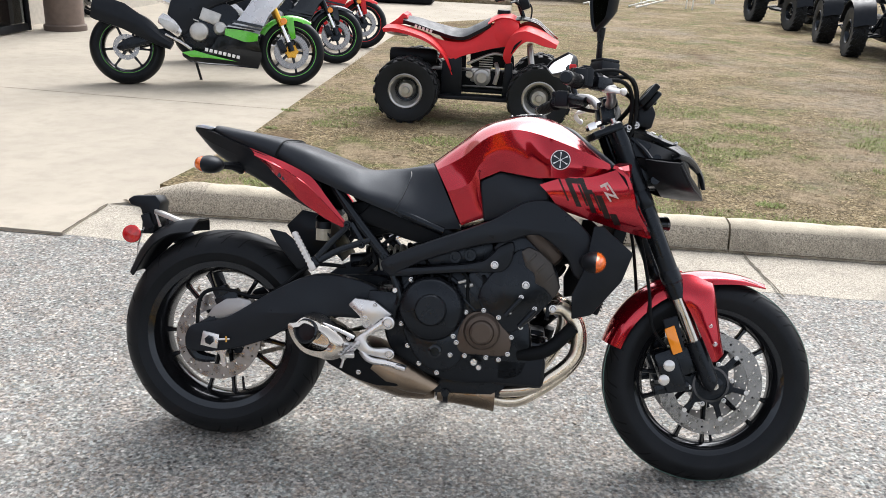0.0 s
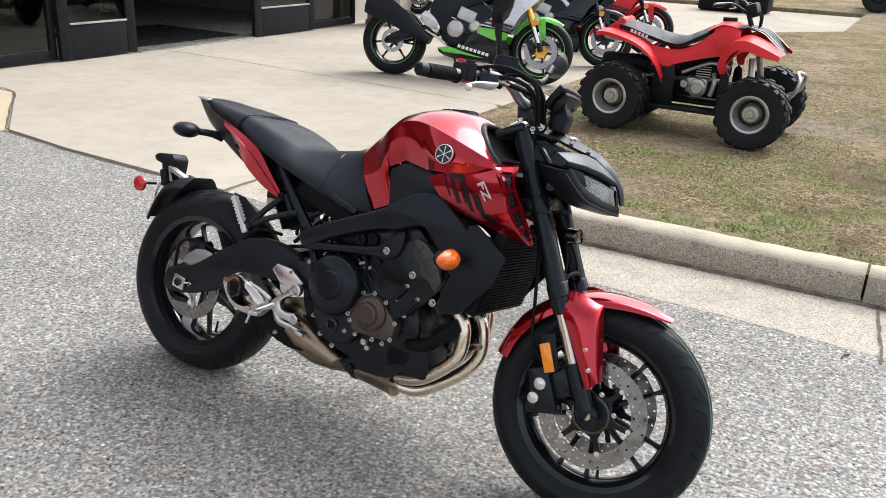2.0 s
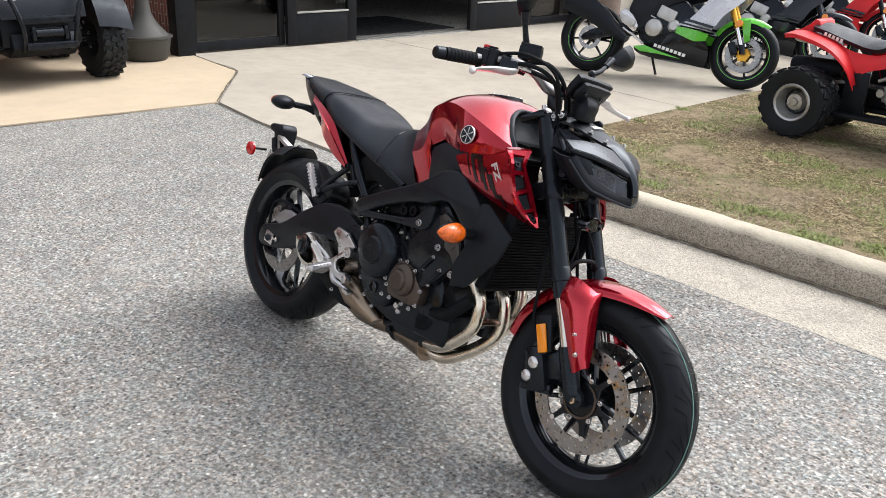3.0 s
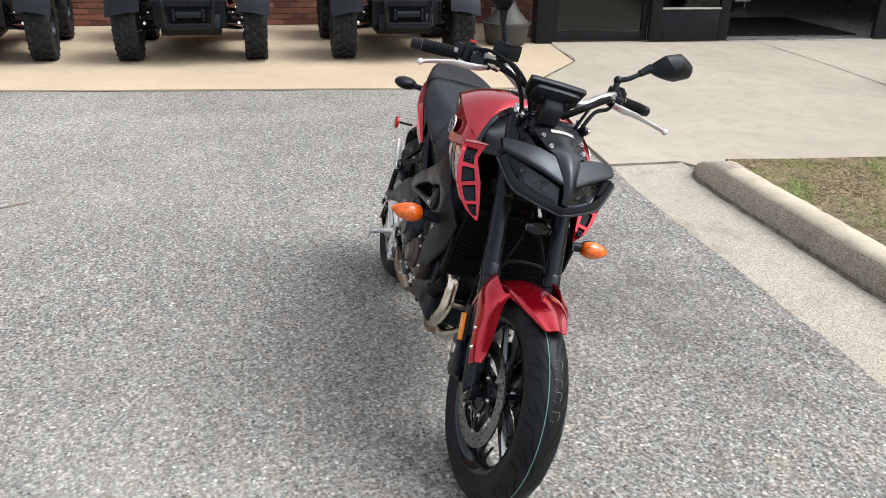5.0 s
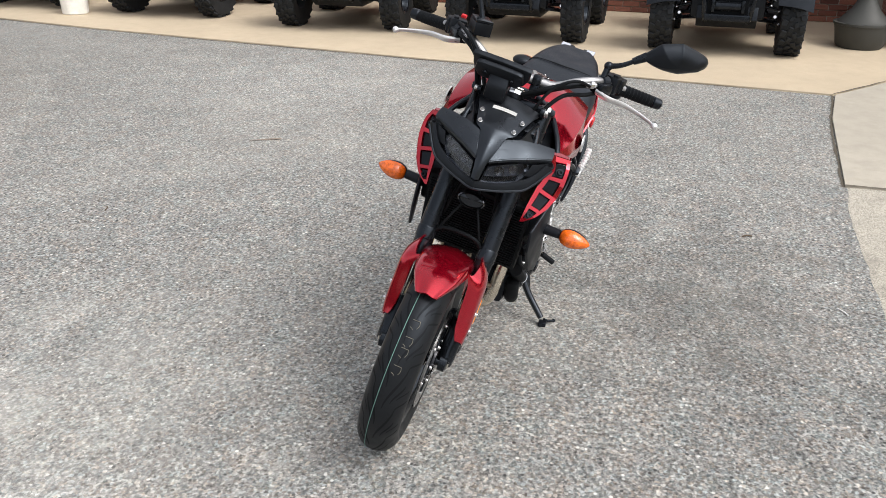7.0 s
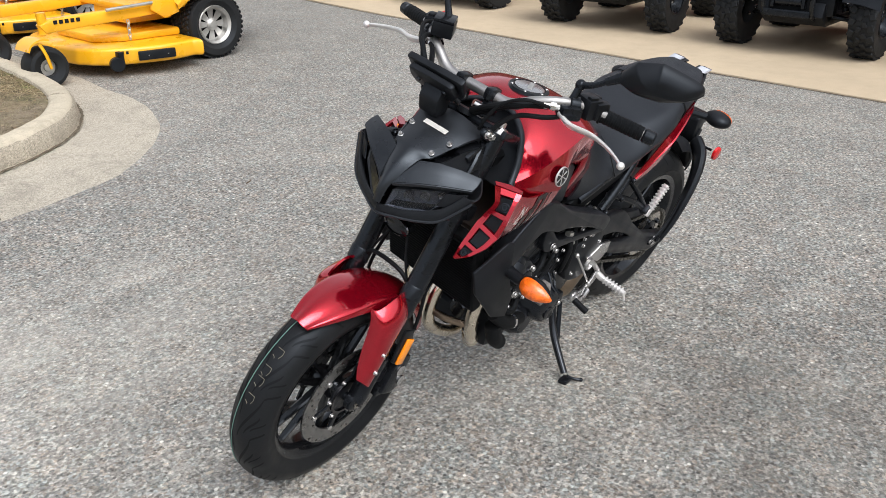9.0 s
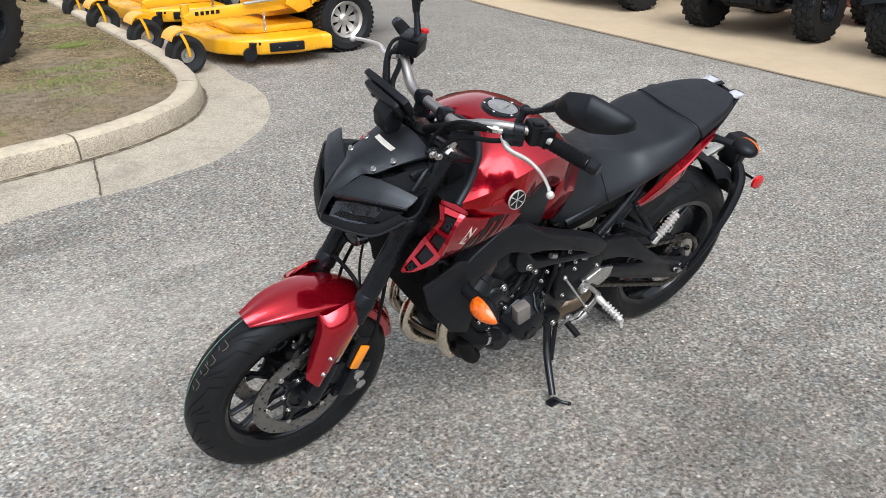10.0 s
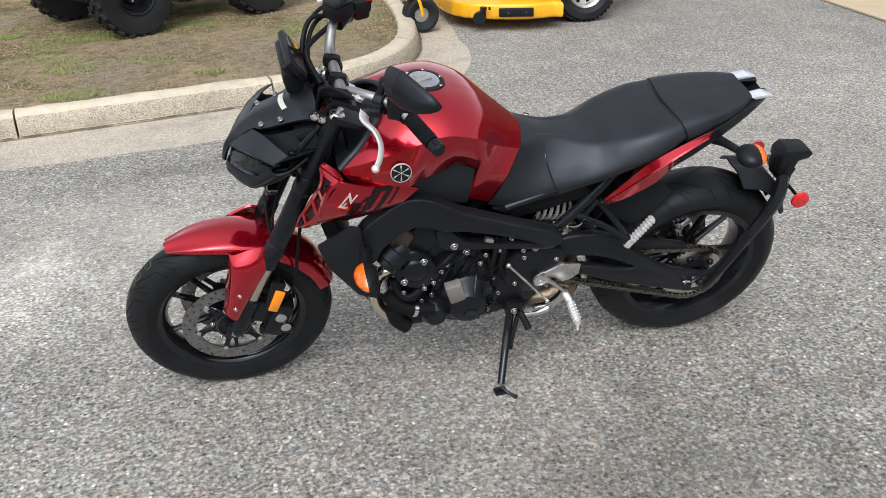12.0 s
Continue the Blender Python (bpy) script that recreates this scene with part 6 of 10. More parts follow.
lathe(b, [(0.0, 0.0), (0.024, 0.0), (0.024, 0.02), (0.0, 0.022)], (0.302, -0.085, 0.664), (0, 0, 1), 18)
part("cap", b, BLACK, rv)
b = B()
box(b, (0.50, 0, 0.72), (0.26, 0.20, 0.11), (0, -14, 0), bevel=0.02)
plate(b, [(0.40, 0.70), (0.46, 0.765), (0.66, 0.70), (0.70, 0.68), (0.62, 0.64), (0.55, 0.655)], -0.13, 0.13, bevel=0.01)
part("battery_box", b, BLACK_DEEP, bike)
b = B()
skin(b, [[(0.28, y * 1.0, 0.72 - 0.25 * abs(y)), (0.33, y, 0.66 - 0.2 * abs(y)), (0.37, y, 0.585 - 0.1 * abs(y))] for y in (-0.10, -0.05, 0.0, 0.05, 0.10)], 3, 0.005)
part("inner_mudguard", b, BLACK, bike)
for sy in (-1, 1):
    b = B()
    plate(b, [(0.351, 0.643), (0.321, 0.684), (0.190, 0.705), (0.142, 0.652), (0.165, 0.613), (0.233, 0.545), (0.258, 0.545), (0.324, 0.594)] if sy > 0 else [(0.142, 0.652), (0.192, 0.645), (0.265, 0.592), (0.258, 0.542), (0.233, 0.540), (0.165, 0.613)], 0.092, 0.098, bevel=0.002)
    if sy < 0:
        flipped(b)
    part("hugger_side", b, BLACK, bike, "black plastic inner mudguard side")
b = B()
tube(b, [(0.44, -0.12, 0.55), (0.47, -0.13, 0.58), (0.46, -0.12, 0.62), (0.50, -0.125, 0.63)], 0.007, 8)
tube(b, [(0.42, -0.09, 0.57), (0.45, -0.12, 0.60), (0.52, -0.11, 0.66), (0.56, -0.09, 0.67)], 0.006, 8)
part("hose", b, BLACK_DEEP, bike)
b = B()
box(b, (0.545, -0.10, 0.665), (0.05, 0.03, 0.008), (0, -25, 0), bevel=0.002)
part("bracket", b, ALU, bike)
b = B()
box(b, (0.53, 0.09, 0.655), (0.05, 0.03, 0.01), (0, -25, 0), bevel=0.002)
part("bracket", b, ALU, bike)
b = B()
tube(b, [(0.50, -0.09, 0.655), (0.55, -0.095, 0.685), (0.58, -0.08, 0.69)], 0.004, 8)
part("bracket", b, ALU, bike, "bare alloy bracket below the seat")

# ---- foot controls
foot_r = new("foot_control")
foot_r.parent = bike
b = B()
plate(b, [(0.406, 0.458), (0.424, 0.479), (0.482, 0.475), (0.535, 0.439), (0.500, 0.423), (0.469, 0.388), (0.451, 0.399), (0.442, 0.425)], -0.170, -0.158, bevel=0.003)
part("hanger_plate", b, ALU, foot_r, "brushed alloy footrest plate", smooth=30)
b = B()
plate(b, smooth_poly([(0.432, 0.362), (0.466, 0.391), (0.506, 0.424), (0.528, 0.437), (0.543, 0.420), (0.531, 0.401), (0.508, 0.398), (0.475, 0.376), (0.468, 0.357), (0.492, 0.341), (0.531, 0.347), (0.551, 0.332), (0.540, 0.313), (0.510, 0.316), (0.470, 0.322), (0.440, 0.336)], 2), -0.186, -0.168, bevel=0.005)
part("bracket", b, ALU, foot_r, "polished alloy footrest bracket", smooth=40)
for u, w, r in ((0.527, 0.419, 0.0185), (0.536, 0.330, 0.0145)):
    b = B()
    lathe(b, [(r * 0.55, 0.002), (r * 0.7, 0.010), (r, 0.009), (r * 1.05, 0.0), (r * 0.55, 0.0)], (u, -0.184, w), (0, -1, 0), 28, closed=True)
    part("mounting_ring", b, ALU, foot_r)
    b = B()
    lathe(b, [(0.0, 0.004), (r * 0.3, 0.004), (r * 0.34, 0.008), (r * 0.62, 0.008), (r * 0.66, 0.0), (0.0, 0.0)], (u, -0.184, w), (0, -1, 0), 20)
    part("mounting_bolt", b, BOLT_STEEL, foot_r)
for line in ([(0.312, 0.408), (0.386, 0.386), (0.432, 0.368)], [(0.326, 0.384), (0.388, 0.350), (0.432, 0.350)], [(0.372, 0.390), (0.392, 0.352)]):
    b = B()
    tube(b, [(u, -0.186, w) for u, w in line], 0.0062, 8, 4, flat=0.7)
    part("heel_guard", b, ALU, foot_r)
b = B()
tube(b, [(0.452, -0.178, 0.330), (0.481, -0.186, 0.308), (0.538, -0.190, 0.303), (0.568, -0.190, 0.296)], [0.008, 0.010, 0.0085, 0.010], 10)
box(b, (0.572, -0.192, 0.297), (0.030, 0.030, 0.012), (0, 12, 0), bevel=0.003)
part("brake_pedal", b, ALU, foot_r)
b = B()
rod(b, (0.442, -0.180, 0.352), (0.418, -0.262, 0.325), 0.011, 0.009)
box(b, (0.427, -0.228, 0.336), (0.028, 0.070, 0.013), (10, 0, 15), bevel=0.004)
for k in range(6):
    box(b, (0.435 - 0.0036 * k, -0.200 - 0.011 * k, 0.351 - 0.0036 * k), (0.028, 0.004, 0.006), (10, 0, 15))
rod(b, (0.420, -0.258, 0.322), (0.414, -0.262, 0.296), 0.004, seg=8)
part("footpeg", b, ALU, foot_r, "ribbed alloy footpeg")
bolts(foot_r, BOLT, [(0.484, -0.170, 0.464), (0.457, -0.170, 0.424), (0.417, -0.188, 0.365)], (0, -1, 0))
foot_l = new("foot_control")
foot_l.parent = bike
b = B()
plate(b, [(0.548, 0.452), (0.527, 0.455), (0.477, 0.482), (0.421, 0.473), (0.423, 0.433), (0.452, 0.412), (0.470, 0.410), (0.500, 0.428), (0.540, 0.424)], 0.160, 0.171, bevel=0.003)
part("heel_plate", b, ALU, foot_l, "brushed alloy heel plate", smooth=30)
b = B()
plate(b, smooth_poly([(0.588, 0.312), (0.575, 0.301), (0.522, 0.300), (0.478, 0.326), (0.455, 0.352), (0.452, 0.378), (0.470, 0.388), (0.482, 0.362), (0.505, 0.336), (0.545, 0.326), (0.578, 0.328)], 2), 0.166, 0.184, bevel=0.005)
part("bracket", b, ALU, foot_l, "polished alloy footrest bracket", smooth=40)
b = B()
tube(b, [(0.545, 0.176, 0.440), (0.515, 0.180, 0.425), (0.480, 0.180, 0.392), (0.462, 0.178, 0.372)], [0.012, 0.010, 0.009, 0.010], 10, 4, flat=0.7)
part("heel_arm", b, ALU, foot_l)
for u, w, r in ((0.548, 0.438, 0.021), (0.566, 0.316, 0.0150)):
    b = B()
    lathe(b, [(r * 0.55, 0.002), (r * 0.7, 0.010), (r, 0.009), (r * 1.05, 0.0), (r * 0.55, 0.0)], (u, 0.178, w), (0, 1, 0), 28, closed=True)
    part("mounting_ring", b, ALU, foot_l)
    b = B()
    lathe(b, [(0.0, 0.004), (r * 0.3, 0.004), (r * 0.34, 0.008), (r * 0.62, 0.008), (r * 0.66, 0.0), (0.0, 0.0)], (u, 0.178, w), (0, 1, 0), 20)
    part("mounting_bolt", b, BOLT_STEEL, foot_l)
b = B()
rod(b, (0.462, 0.176, 0.366), (0.450, 0.198, 0.350), 0.012, 0.012)
rod(b, (0.450, 0.196, 0.351), (0.454, 0.292, 0.349), 0.0105, 0.009)
for k in range(6):
    box(b, (0.4505 + 0.0005 * k, 0.212 + 0.013 * k, 0.351), (0.024, 0.005, 0.021), bevel=0.002)
rod(b, (0.454, 0.289, 0.349), (0.453, 0.297, 0.326), 0.004, seg=8)
part("footpeg", b, LEVER, foot_l, "ribbed alloy footpeg")
b = B()
tube(b, [(0.515, 0.190, 0.322), (0.550, 0.200, 0.318), (0.580, 0.205, 0.322), (0.602, 0.206, 0.325)], [0.011, 0.008, 0.007, 0.007], 10)
part("gear_lever", b, ALU, foot_l, "alloy gear lever with a black rubber tip")
b = B()
rod(b, (0.602, 0.200, 0.327), (0.588, 0.248, 0.304), 0.0105)
part("lever_rubber", b, BLACK_DEEP, foot_l)
b = B()
rod(b, (0.651, 0.182, 0.512), (0.518, 0.188, 0.352), 0.0036, seg=8)
for q in ((0.651, 0.182, 0.512), (0.518, 0.188, 0.352)):
    blob(b, q, (0.008, 0.008, 0.008), None, 10, 8)
part("linkage_rod", b, BOLT_STEEL, foot_l, "bright gear linkage rod")

# ---- side stand
stand = new("side_stand")
STAND = (0.672, 0.296, 0.083)
stand.parent = bike
b = B()
tube(b, [(0.612, 0.135, 0.275), (0.634, 0.190, 0.185), (STAND[0] - 0.004, STAND[1] - 0.012, STAND[2] + 0.024)], [0.014, 0.013, 0.0115], 12)
part("leg", b, BLACK_GLOSS, stand, "gloss black stand leg")
b = B()
box(b, (STAND[0], STAND[1], STAND[2] + 0.006), (0.040, 0.030, 0.014), (15, 0, 5), bevel=0.005)
part("foot", b, BLACK_METAL, stand)
b = B()
tube(b, [(STAND[0] - 0.005, STAND[1], STAND[2] + 0.022), (STAND[0] - 0.020, STAND[1] + 0.016, STAND[2] + 0.014), (STAND[0] - 0.038, STAND[1] + 0.034, STAND[2] + 0.013)], 0.005, 8)
blob(b, (STAND[0] - 0.039, STAND[1] + 0.035, STAND[2] + 0.013), (0.007, 0.007, 0.007))
part("kick_tang", b, BLACK_METAL, stand)
b = B()
tube(b, [(0.59, 0.15, 0.28), (0.612, 0.182, 0.215), (0.622, 0.20, 0.17)], 0.008, 8)
part("return_spring", b, BLACK_METAL, stand)
b = B()
box(b, (0.60, 0.12, 0.285), (0.06, 0.05, 0.05), bevel=0.01)
part("mount", b, BLACK_METAL, stand)
bolts(stand, BOLT_BIG, [(0.605, 0.148, 0.285)], (0, 1, 0))

# ---- tank, seat, tail
FLANK = [
    [(0.707, 0.120, 0.706), (0.664, 0.133, 0.800), (0.628, 0.098, 0.860)],
    [(0.774, 0.132, 0.734), (0.724, 0.150, 0.826), (0.700, 0.134, 0.900)],
    [(0.752, 0.142, 0.839), (0.757, 0.166, 0.888), (0.757, 0.174, 0.950)],
    [(0.810, 0.150, 0.868), (0.822, 0.180, 0.916), (0.812, 0.189, 0.976)],
    [(0.914, 0.190, 0.855), (0.892, 0.194, 0.908), (0.862, 0.194, 0.982)],
    [(0.948, 0.217, 0.858), (0.944, 0.221, 0.905), (0.938, 0.202, 0.966)],
    [(1.064, 0.198, 0.861), (1.064, 0.206, 0.894), (1.044, 0.198, 0.931)],
    [(1.100, 0.188, 0.882), (1.108, 0.186, 0.892), (1.113, 0.178, 0.904)],
]
CROWN = [
    [(0.616, 0.062, 0.875), (0.609, 0.030, 0.881), (0.606, 0.0, 0.882)],
    [(0.690, 0.096, 0.930), (0.685, 0.050, 0.942), (0.682, 0.0, 0.944)],
    [(0.752, 0.120, 0.980), (0.750, 0.060, 0.994), (0.748, 0.0, 0.997)],
    [(0.812, 0.132, 1.004), (0.812, 0.066, 1.018), (0.812, 0.0, 1.021)],
    [(0.866, 0.136, 1.012), (0.872, 0.068, 1.030), (0.876, 0.0, 1.034)],
    [(0.942, 0.138, 1.002), (0.940, 0.070, 1.024), (0.938, 0.0, 1.030)],
    [(1.016, 0.148, 0.967), (0.985, 0.092, 1.002), (0.962, 0.0, 1.018)],
    [(1.062, 0.148, 0.942), (1.022, 0.116, 0.975), (0.972, 0.0, 1.008)],
]


def tank_side(bm):
    """One half: flat pressed facets below the ridge, a smooth crown above it."""
    fine = 5
    ridge, waist = spline([r[2] for r in FLANK], fine), spline([r[1] for r in FLANK[:5]], fine)
    for a, c in zip(FLANK[4:], FLANK[5:]):
        waist += [Vector(a[1]).lerp(Vector(c[1]), f / fine) for f in range(1, fine + 1)]
    for level in (0, 1):
        rings = []
        for k in range((len(FLANK) - 1) * fine + 1):
            i, f = min(k // fine, len(FLANK) - 2), k / fine - min(k // fine, len(FLANK) - 2)
            lo = Vector(FLANK[i][level]).lerp(Vector(FLANK[i + 1][level]), f)
            lo = waist[k] if level else lo
            hi = ridge[k] if level else waist[k]
            rings.append([lo.lerp(hi, j / 3) for j in range(4)])
        ring_bridge(bm, rings, closed_ring=False, caps=False)
    skin(bm, [[f[2]] + c for f, c in zip(FLANK, CROWN)], fine)


b = B()
tank_side(b)
mirrored(b)
bmesh.ops.remove_doubles(b, verts=b.verts[:], dist=0.0004)
bmesh.ops.recalc_face_normals(b, faces=b.faces[:])
bmesh.ops.solidify(b, geom=b.faces[:], thickness=0.003)
tank = part("fuel_tank", b, RED, bike, "candy red sculpted fuel tank with sharp creases", smooth=24)
b = B()
skin(b, [[(0.965 + 2.2 * y * y, y, 1.000 - abs(y) * 0.12), (0.985 + 2.0 * y * y, y, 0.950 - abs(y) * 0.10), (1.04, y * 1.1, 0.912), (1.12, y * 1.25, 0.880)] for y in (-0.125, -0.06, 0.0, 0.06, 0.125)], 3, 0.006)
part("tank_front_cover", b, BLACK, tank, "matt black cover before the tank")
EDGE_TRIM = [(0.976, 0.0, 1.004), (0.984, 0.045, 1.002), (1.006, 0.088, 0.989), (1.028, 0.118, 0.970), (1.066, 0.149, 0.938), (1.092, 0.164, 0.920), (1.116, 0.176, 0.900)]
b = B()
tube(b, [(p[0], -p[1], p[2]) for p in reversed(EDGE_TRIM[1:])] + EDGE_TRIM, 0.010, 10, 4, flat=0.75)
part("tank_edge_trim", b, VINYL, tank, "black rubber trim along the tank edge", smooth=60)
b = B()
box(b, (1.02, 0, 0.89), (0.14, 0.18, 0.06), bevel=0.02)
box(b, (0.88, 0, 0.86), (0.24, 0.22, 0.15), bevel=0.03)
part("airbox", b, BLACK_DEEP, bike)
b = B()
lathe(b, [(0.0, 0.0055), (0.036, 0.0055), (0.041, 0.004), (0.043, -0.006), (0.0, -0.006)], (0.874, 0, 1.0315), (-0.10, 0, 1), 40)
cap = part("fuel_cap", b, ALU, tank, "brushed alloy fuel cap")
b = B()
lathe(b, [(0.043, -0.006), (0.044, 0.0042), (0.054, 0.0030), (0.058, -0.008), (0.043, -0.010)], (0.874, 0, 1.0315), (-0.10, 0, 1), 40, closed=True)
part("cap_ring", b, BLACK, tank)
b = B()
box(b, (0.874, 0.004, 1.0375), (0.045, 0.014, 0.005), (0, 0, 25), bevel=0.002)
part("lock_flap", b, GALV, tank)
bolts(tank, bolt_mesh(0.004, 0.003, CHROME), [(0.874 + 0.049 * math.cos(a), 0.049 * math.sin(a), 1.0340 + 0.0049 * math.cos(a)) for a in (0.4, 1.4, 2.5, 3.5, 4.6, 5.6)], (0, 0, 1))


def emblem(sy):
    """Round badge: bright ring on black with a plain six-rayed shape."""
    n = Vector((-0.02, sy * 1.0, 0.10)).normalized()
    c = Vector((0.970, sy * 0.2215, 0.908))
    q = n.to_track_quat("Z", "Y").to_matrix().to_4x4()
    m = Matrix.Translation(c) @ q
    b = B()
    lathe(b, [(0.0, 0.003), (0.030, 0.003), (0.030, 0.0), (0.0, 0.0)], axis=(0, 0, 1), seg=36)
    b.transform(m @ Matrix.Scale(0.82, 4))
    e = part("tank_badge", b, BLACK_GLOSS, tank, "round black and chrome tank badge")
    b = B()
    lathe(b, [(0.0300, 0.003), (0.0300, 0.005), (0.032, 0.005), (0.033, 0.0), (0.0300, 0.0)], axis=(0, 0, 1), seg=36, closed=True)
    for k in range(6):
        a = math.pi / 3 * k + math.pi / 6
        r = Matrix.Rotation(a, 4, "Z")
        o = B()
        plate(o, [(0.0, -0.0009), (0.013, -0.0009), (0.026, -0.0026), (0.0265, 0.0), (0.026, 0.0026), (0.013, 0.0009), (0.0, 0.0009)], 0.002, 0.0042, axis="z")
        add(b, o, r)
    b.transform(m @ Matrix.Scale(0.82, 4))
    part("badge_rays", b, LEVER, tank)


emblem(1)
emblem(-1)
# knee panels
for sy in (-1, 1):
    b = B()
    plate(b, [(0.772, 0.722), (0.752, 0.836), (0.808, 0.866), (0.850, 0.862), (0.930, 0.856), (0.952, 0.800), (0.905, 0.758), (0.842, 0.736)], 0.10, 0.148, bevel=0.010, seg=2)
    warp(b, lambda p: Vector((p.x, p.y + (0.30 * (p.x - 0.86) if p.x > 0.86 else 0.06 * (p.x - 0.86)) + 0.02 * (0.80 - p.z), p.z)))
    if sy < 0:
        flipped(b)
    part("knee_panel", b, VINYL, bike, "textured black knee panel", smooth=30)

# red intake covers with slotted fronts
for sy in (-1, 1):
    cover = new("intake_cover")
    cover.parent = bike
    tagged(cover, "candy red intake cover with black decals and slotted front")
    OUTER = [Vector(q) for q in ((1.121, 0.216, 0.892), (1.147, 0.224, 0.872), (1.163, 0.224, 0.833), (1.173, 0.217, 0.792), (1.194, 0.205, 0.759), (1.215, 0.184, 0.732), (1.230, 0.151, 0.710))]
    INNER = [Vector(q) for q in ((1.160, 0.168, 0.903), (1.160, 0.180, 0.864), (1.170, 0.168, 0.836), (1.182, 0.160, 0.812), (1.201, 0.154, 0.773), (1.220, 0.150, 0.741), (1.231, 0.146, 0.712))]

    def edge(line, s):
        f = min(max(s, 0.0), 1.0) * (len(line) - 1)
        k = min(int(f), len(line) - 2)
        return line[k].lerp(line[k + 1], f - k)

    rows = [
        [(0.920, 0.200, 0.838), (0.985, 0.208, 0.862), (1.055, 0.214, 0.868), tuple(edge(OUTER, 0))],
        [(0.945, 0.202, 0.815), (1.00, 0.210, 0.826), (1.075, 0.214, 0.824), tuple(edge(OUTER, 0.33))],
        [(0.965, 0.196, 0.792), (1.02, 0.202, 0.786), (1.10, 0.204, 0.776), tuple(edge(OUTER, 0.72))],
        [(0.985, 0.182, 0.772), (1.06, 0.184, 0.752), (1.145, 0.172, 0.730), tuple(edge(OUTER, 1))],
    ]
    b = B()
    skin(b, rows, 4, 0.006)
    if sy < 0:
        flipped(b)
    shell = part("side_shell", b, RED, cover, "candy red side shell")
    hull = BVHTree.FromPolygons([v.co.copy() for v in shell.data.vertices], [tuple(f.vertices) for f in shell.data.polygons])

    def onto(u, w, lift):
        """Point on the outside of the shell above (u, w), lifted off it."""
        q = hull.ray_cast(Vector((u, sy * 0.5, w)), Vector((0, -sy, 0)))[0]
        return Vector((u, (q.y if q else sy * 0.21) + sy * lift, w))

    def face(s, t, lift=0.0):
        o, i = edge(OUTER, s), edge(INNER, s)
        n = (edge(OUTER, s + 0.05) - edge(OUTER, s - 0.05)).cross(INNER[1] - OUTER[1]).normalized()
        if n.x < 0:
            n = -n
        q = o.lerp(i, t) + n * lift
        return (q.x, q.y * (1 if sy > 0 else -1), q.z)

    def bar(s0, s1, t0, t1, bm):
        pts = [face(s0, t0), face(s0, t1), face(s1, t1), face(s1, t0)]
        hi = [face(s0, t0, 0.009), face(s0, t1, 0.009), face(s1, t1, 0.009), face(s1, t0, 0.009)]
        v0, v1 = [bm.verts.new(p) for p in pts], [bm.verts.new(p) for p in hi]
        bm.faces.new(v1)
        bm.faces.new(v0[::-1])
        for i in range(4):
            bm.faces.new((v0[i], v0[(i + 1) % 4], v1[(i + 1) % 4], v1[i]))

    b = B()
    steps = [k / 20 for k in range(21)]
    for s0, s1 in zip(steps, steps[1:]):
        bar(s0, s1, -0.06, 0.16, b)
        bar(s0, s1, 0.80, 1.04, b)
    for s0, s1 in ((0.0, 0.07), (0.265, 0.315), (0.50, 0.55), (0.735, 0.78), (0.93, 1.0)):
        bar(s0, s1, 0.16, 0.80, b)
    hook = [Vector(face(0.0, 0.06)), Vector(face(0.0, 1.02)), Vector(face(0.0, 1.02)) + Vector((-0.010, -sy * 0.012, 0.001)), Vector(face(0.0, 0.5)) + Vector((-0.016, -sy * 0.006, 0.004)), Vector(face(0.0, 0.06)) + Vector((-0.012, 0.0, 0.002))]
    lower = [b.verts.new(q) for q in hook]
    upper = [b.verts.new(q + Vector((0.003, 0, 0.009))) for q in hook]
    b.faces.new(upper)
    b.faces.new(lower[::-1])
    for i in range(5):
        b.faces.new((lower[i], lower[(i + 1) % 5], upper[(i + 1) % 5], upper[i]))
    part("slot_frame", b, RED, cover, "red slotted front frame")
    for s0, s1 in ((0.07, 0.265), (0.315, 0.50), (0.55, 0.735), (0.78, 0.93)):
        b = B()
        low = [face(s, t, -0.010) for s, t in ((s0, 0.14), (s0, 0.82), (s1, 0.82), (s1, 0.14))]
        top = [face(s, t, 0.002) for s, t in ((s0 + 0.012, 0.20), (s0 + 0.012, 0.76), (s1 - 0.012, 0.76), (s1 - 0.012, 0.20))]
        ring_bridge(b, [low, top])
        part("slot_insert", b, BLACK, cover, "black insert in the slot")
    bolts(cover, BOLT_DARK, [face(0.19, 0.45, 0.002), face(0.86, 0.45, 0.002)], (0.8, sy * 0.3, 0.5))
    # slanted decal stripes and the lettering
    def decal(u0, u1, w0, w1, shear):
        bm = B()
        rows = [[onto(u0 + (u1 - u0) * i / 3 - shear * j / 6, w0 + (w1 - w0) * j / 6, 0.0012) for i in range(4)] for j in range(7)]
        ring_bridge(bm, rows, closed_ring=False, caps=False)
        part("decal", bm, DECAL, cover, "dark stripe decal")

    for u0, u1, w0, w1, sh in ((0.998, 1.003, 0.800, 0.858, 0.030), (1.024, 1.038, 0.786, 0.862, 0.040), (1.000, 1.042, 0.848, 0.862, 0.006), (1.050, 1.056, 0.790, 0.846, 0.030), (1.066, 1.080, 0.772, 0.864, 0.046), (1.044, 1.066, 0.822, 0.834, 0.006), (1.088, 1.093, 0.778, 0.826, 0.026), (1.104, 1.120, 0.758, 0.820, 0.032), (1.132, 1.150, 0.742, 0.772, 0.018)):
        decal(u0, u1, w0, w1, sh)
    b = lettering("FZ", 0.050, 0.0008, 0.0016)
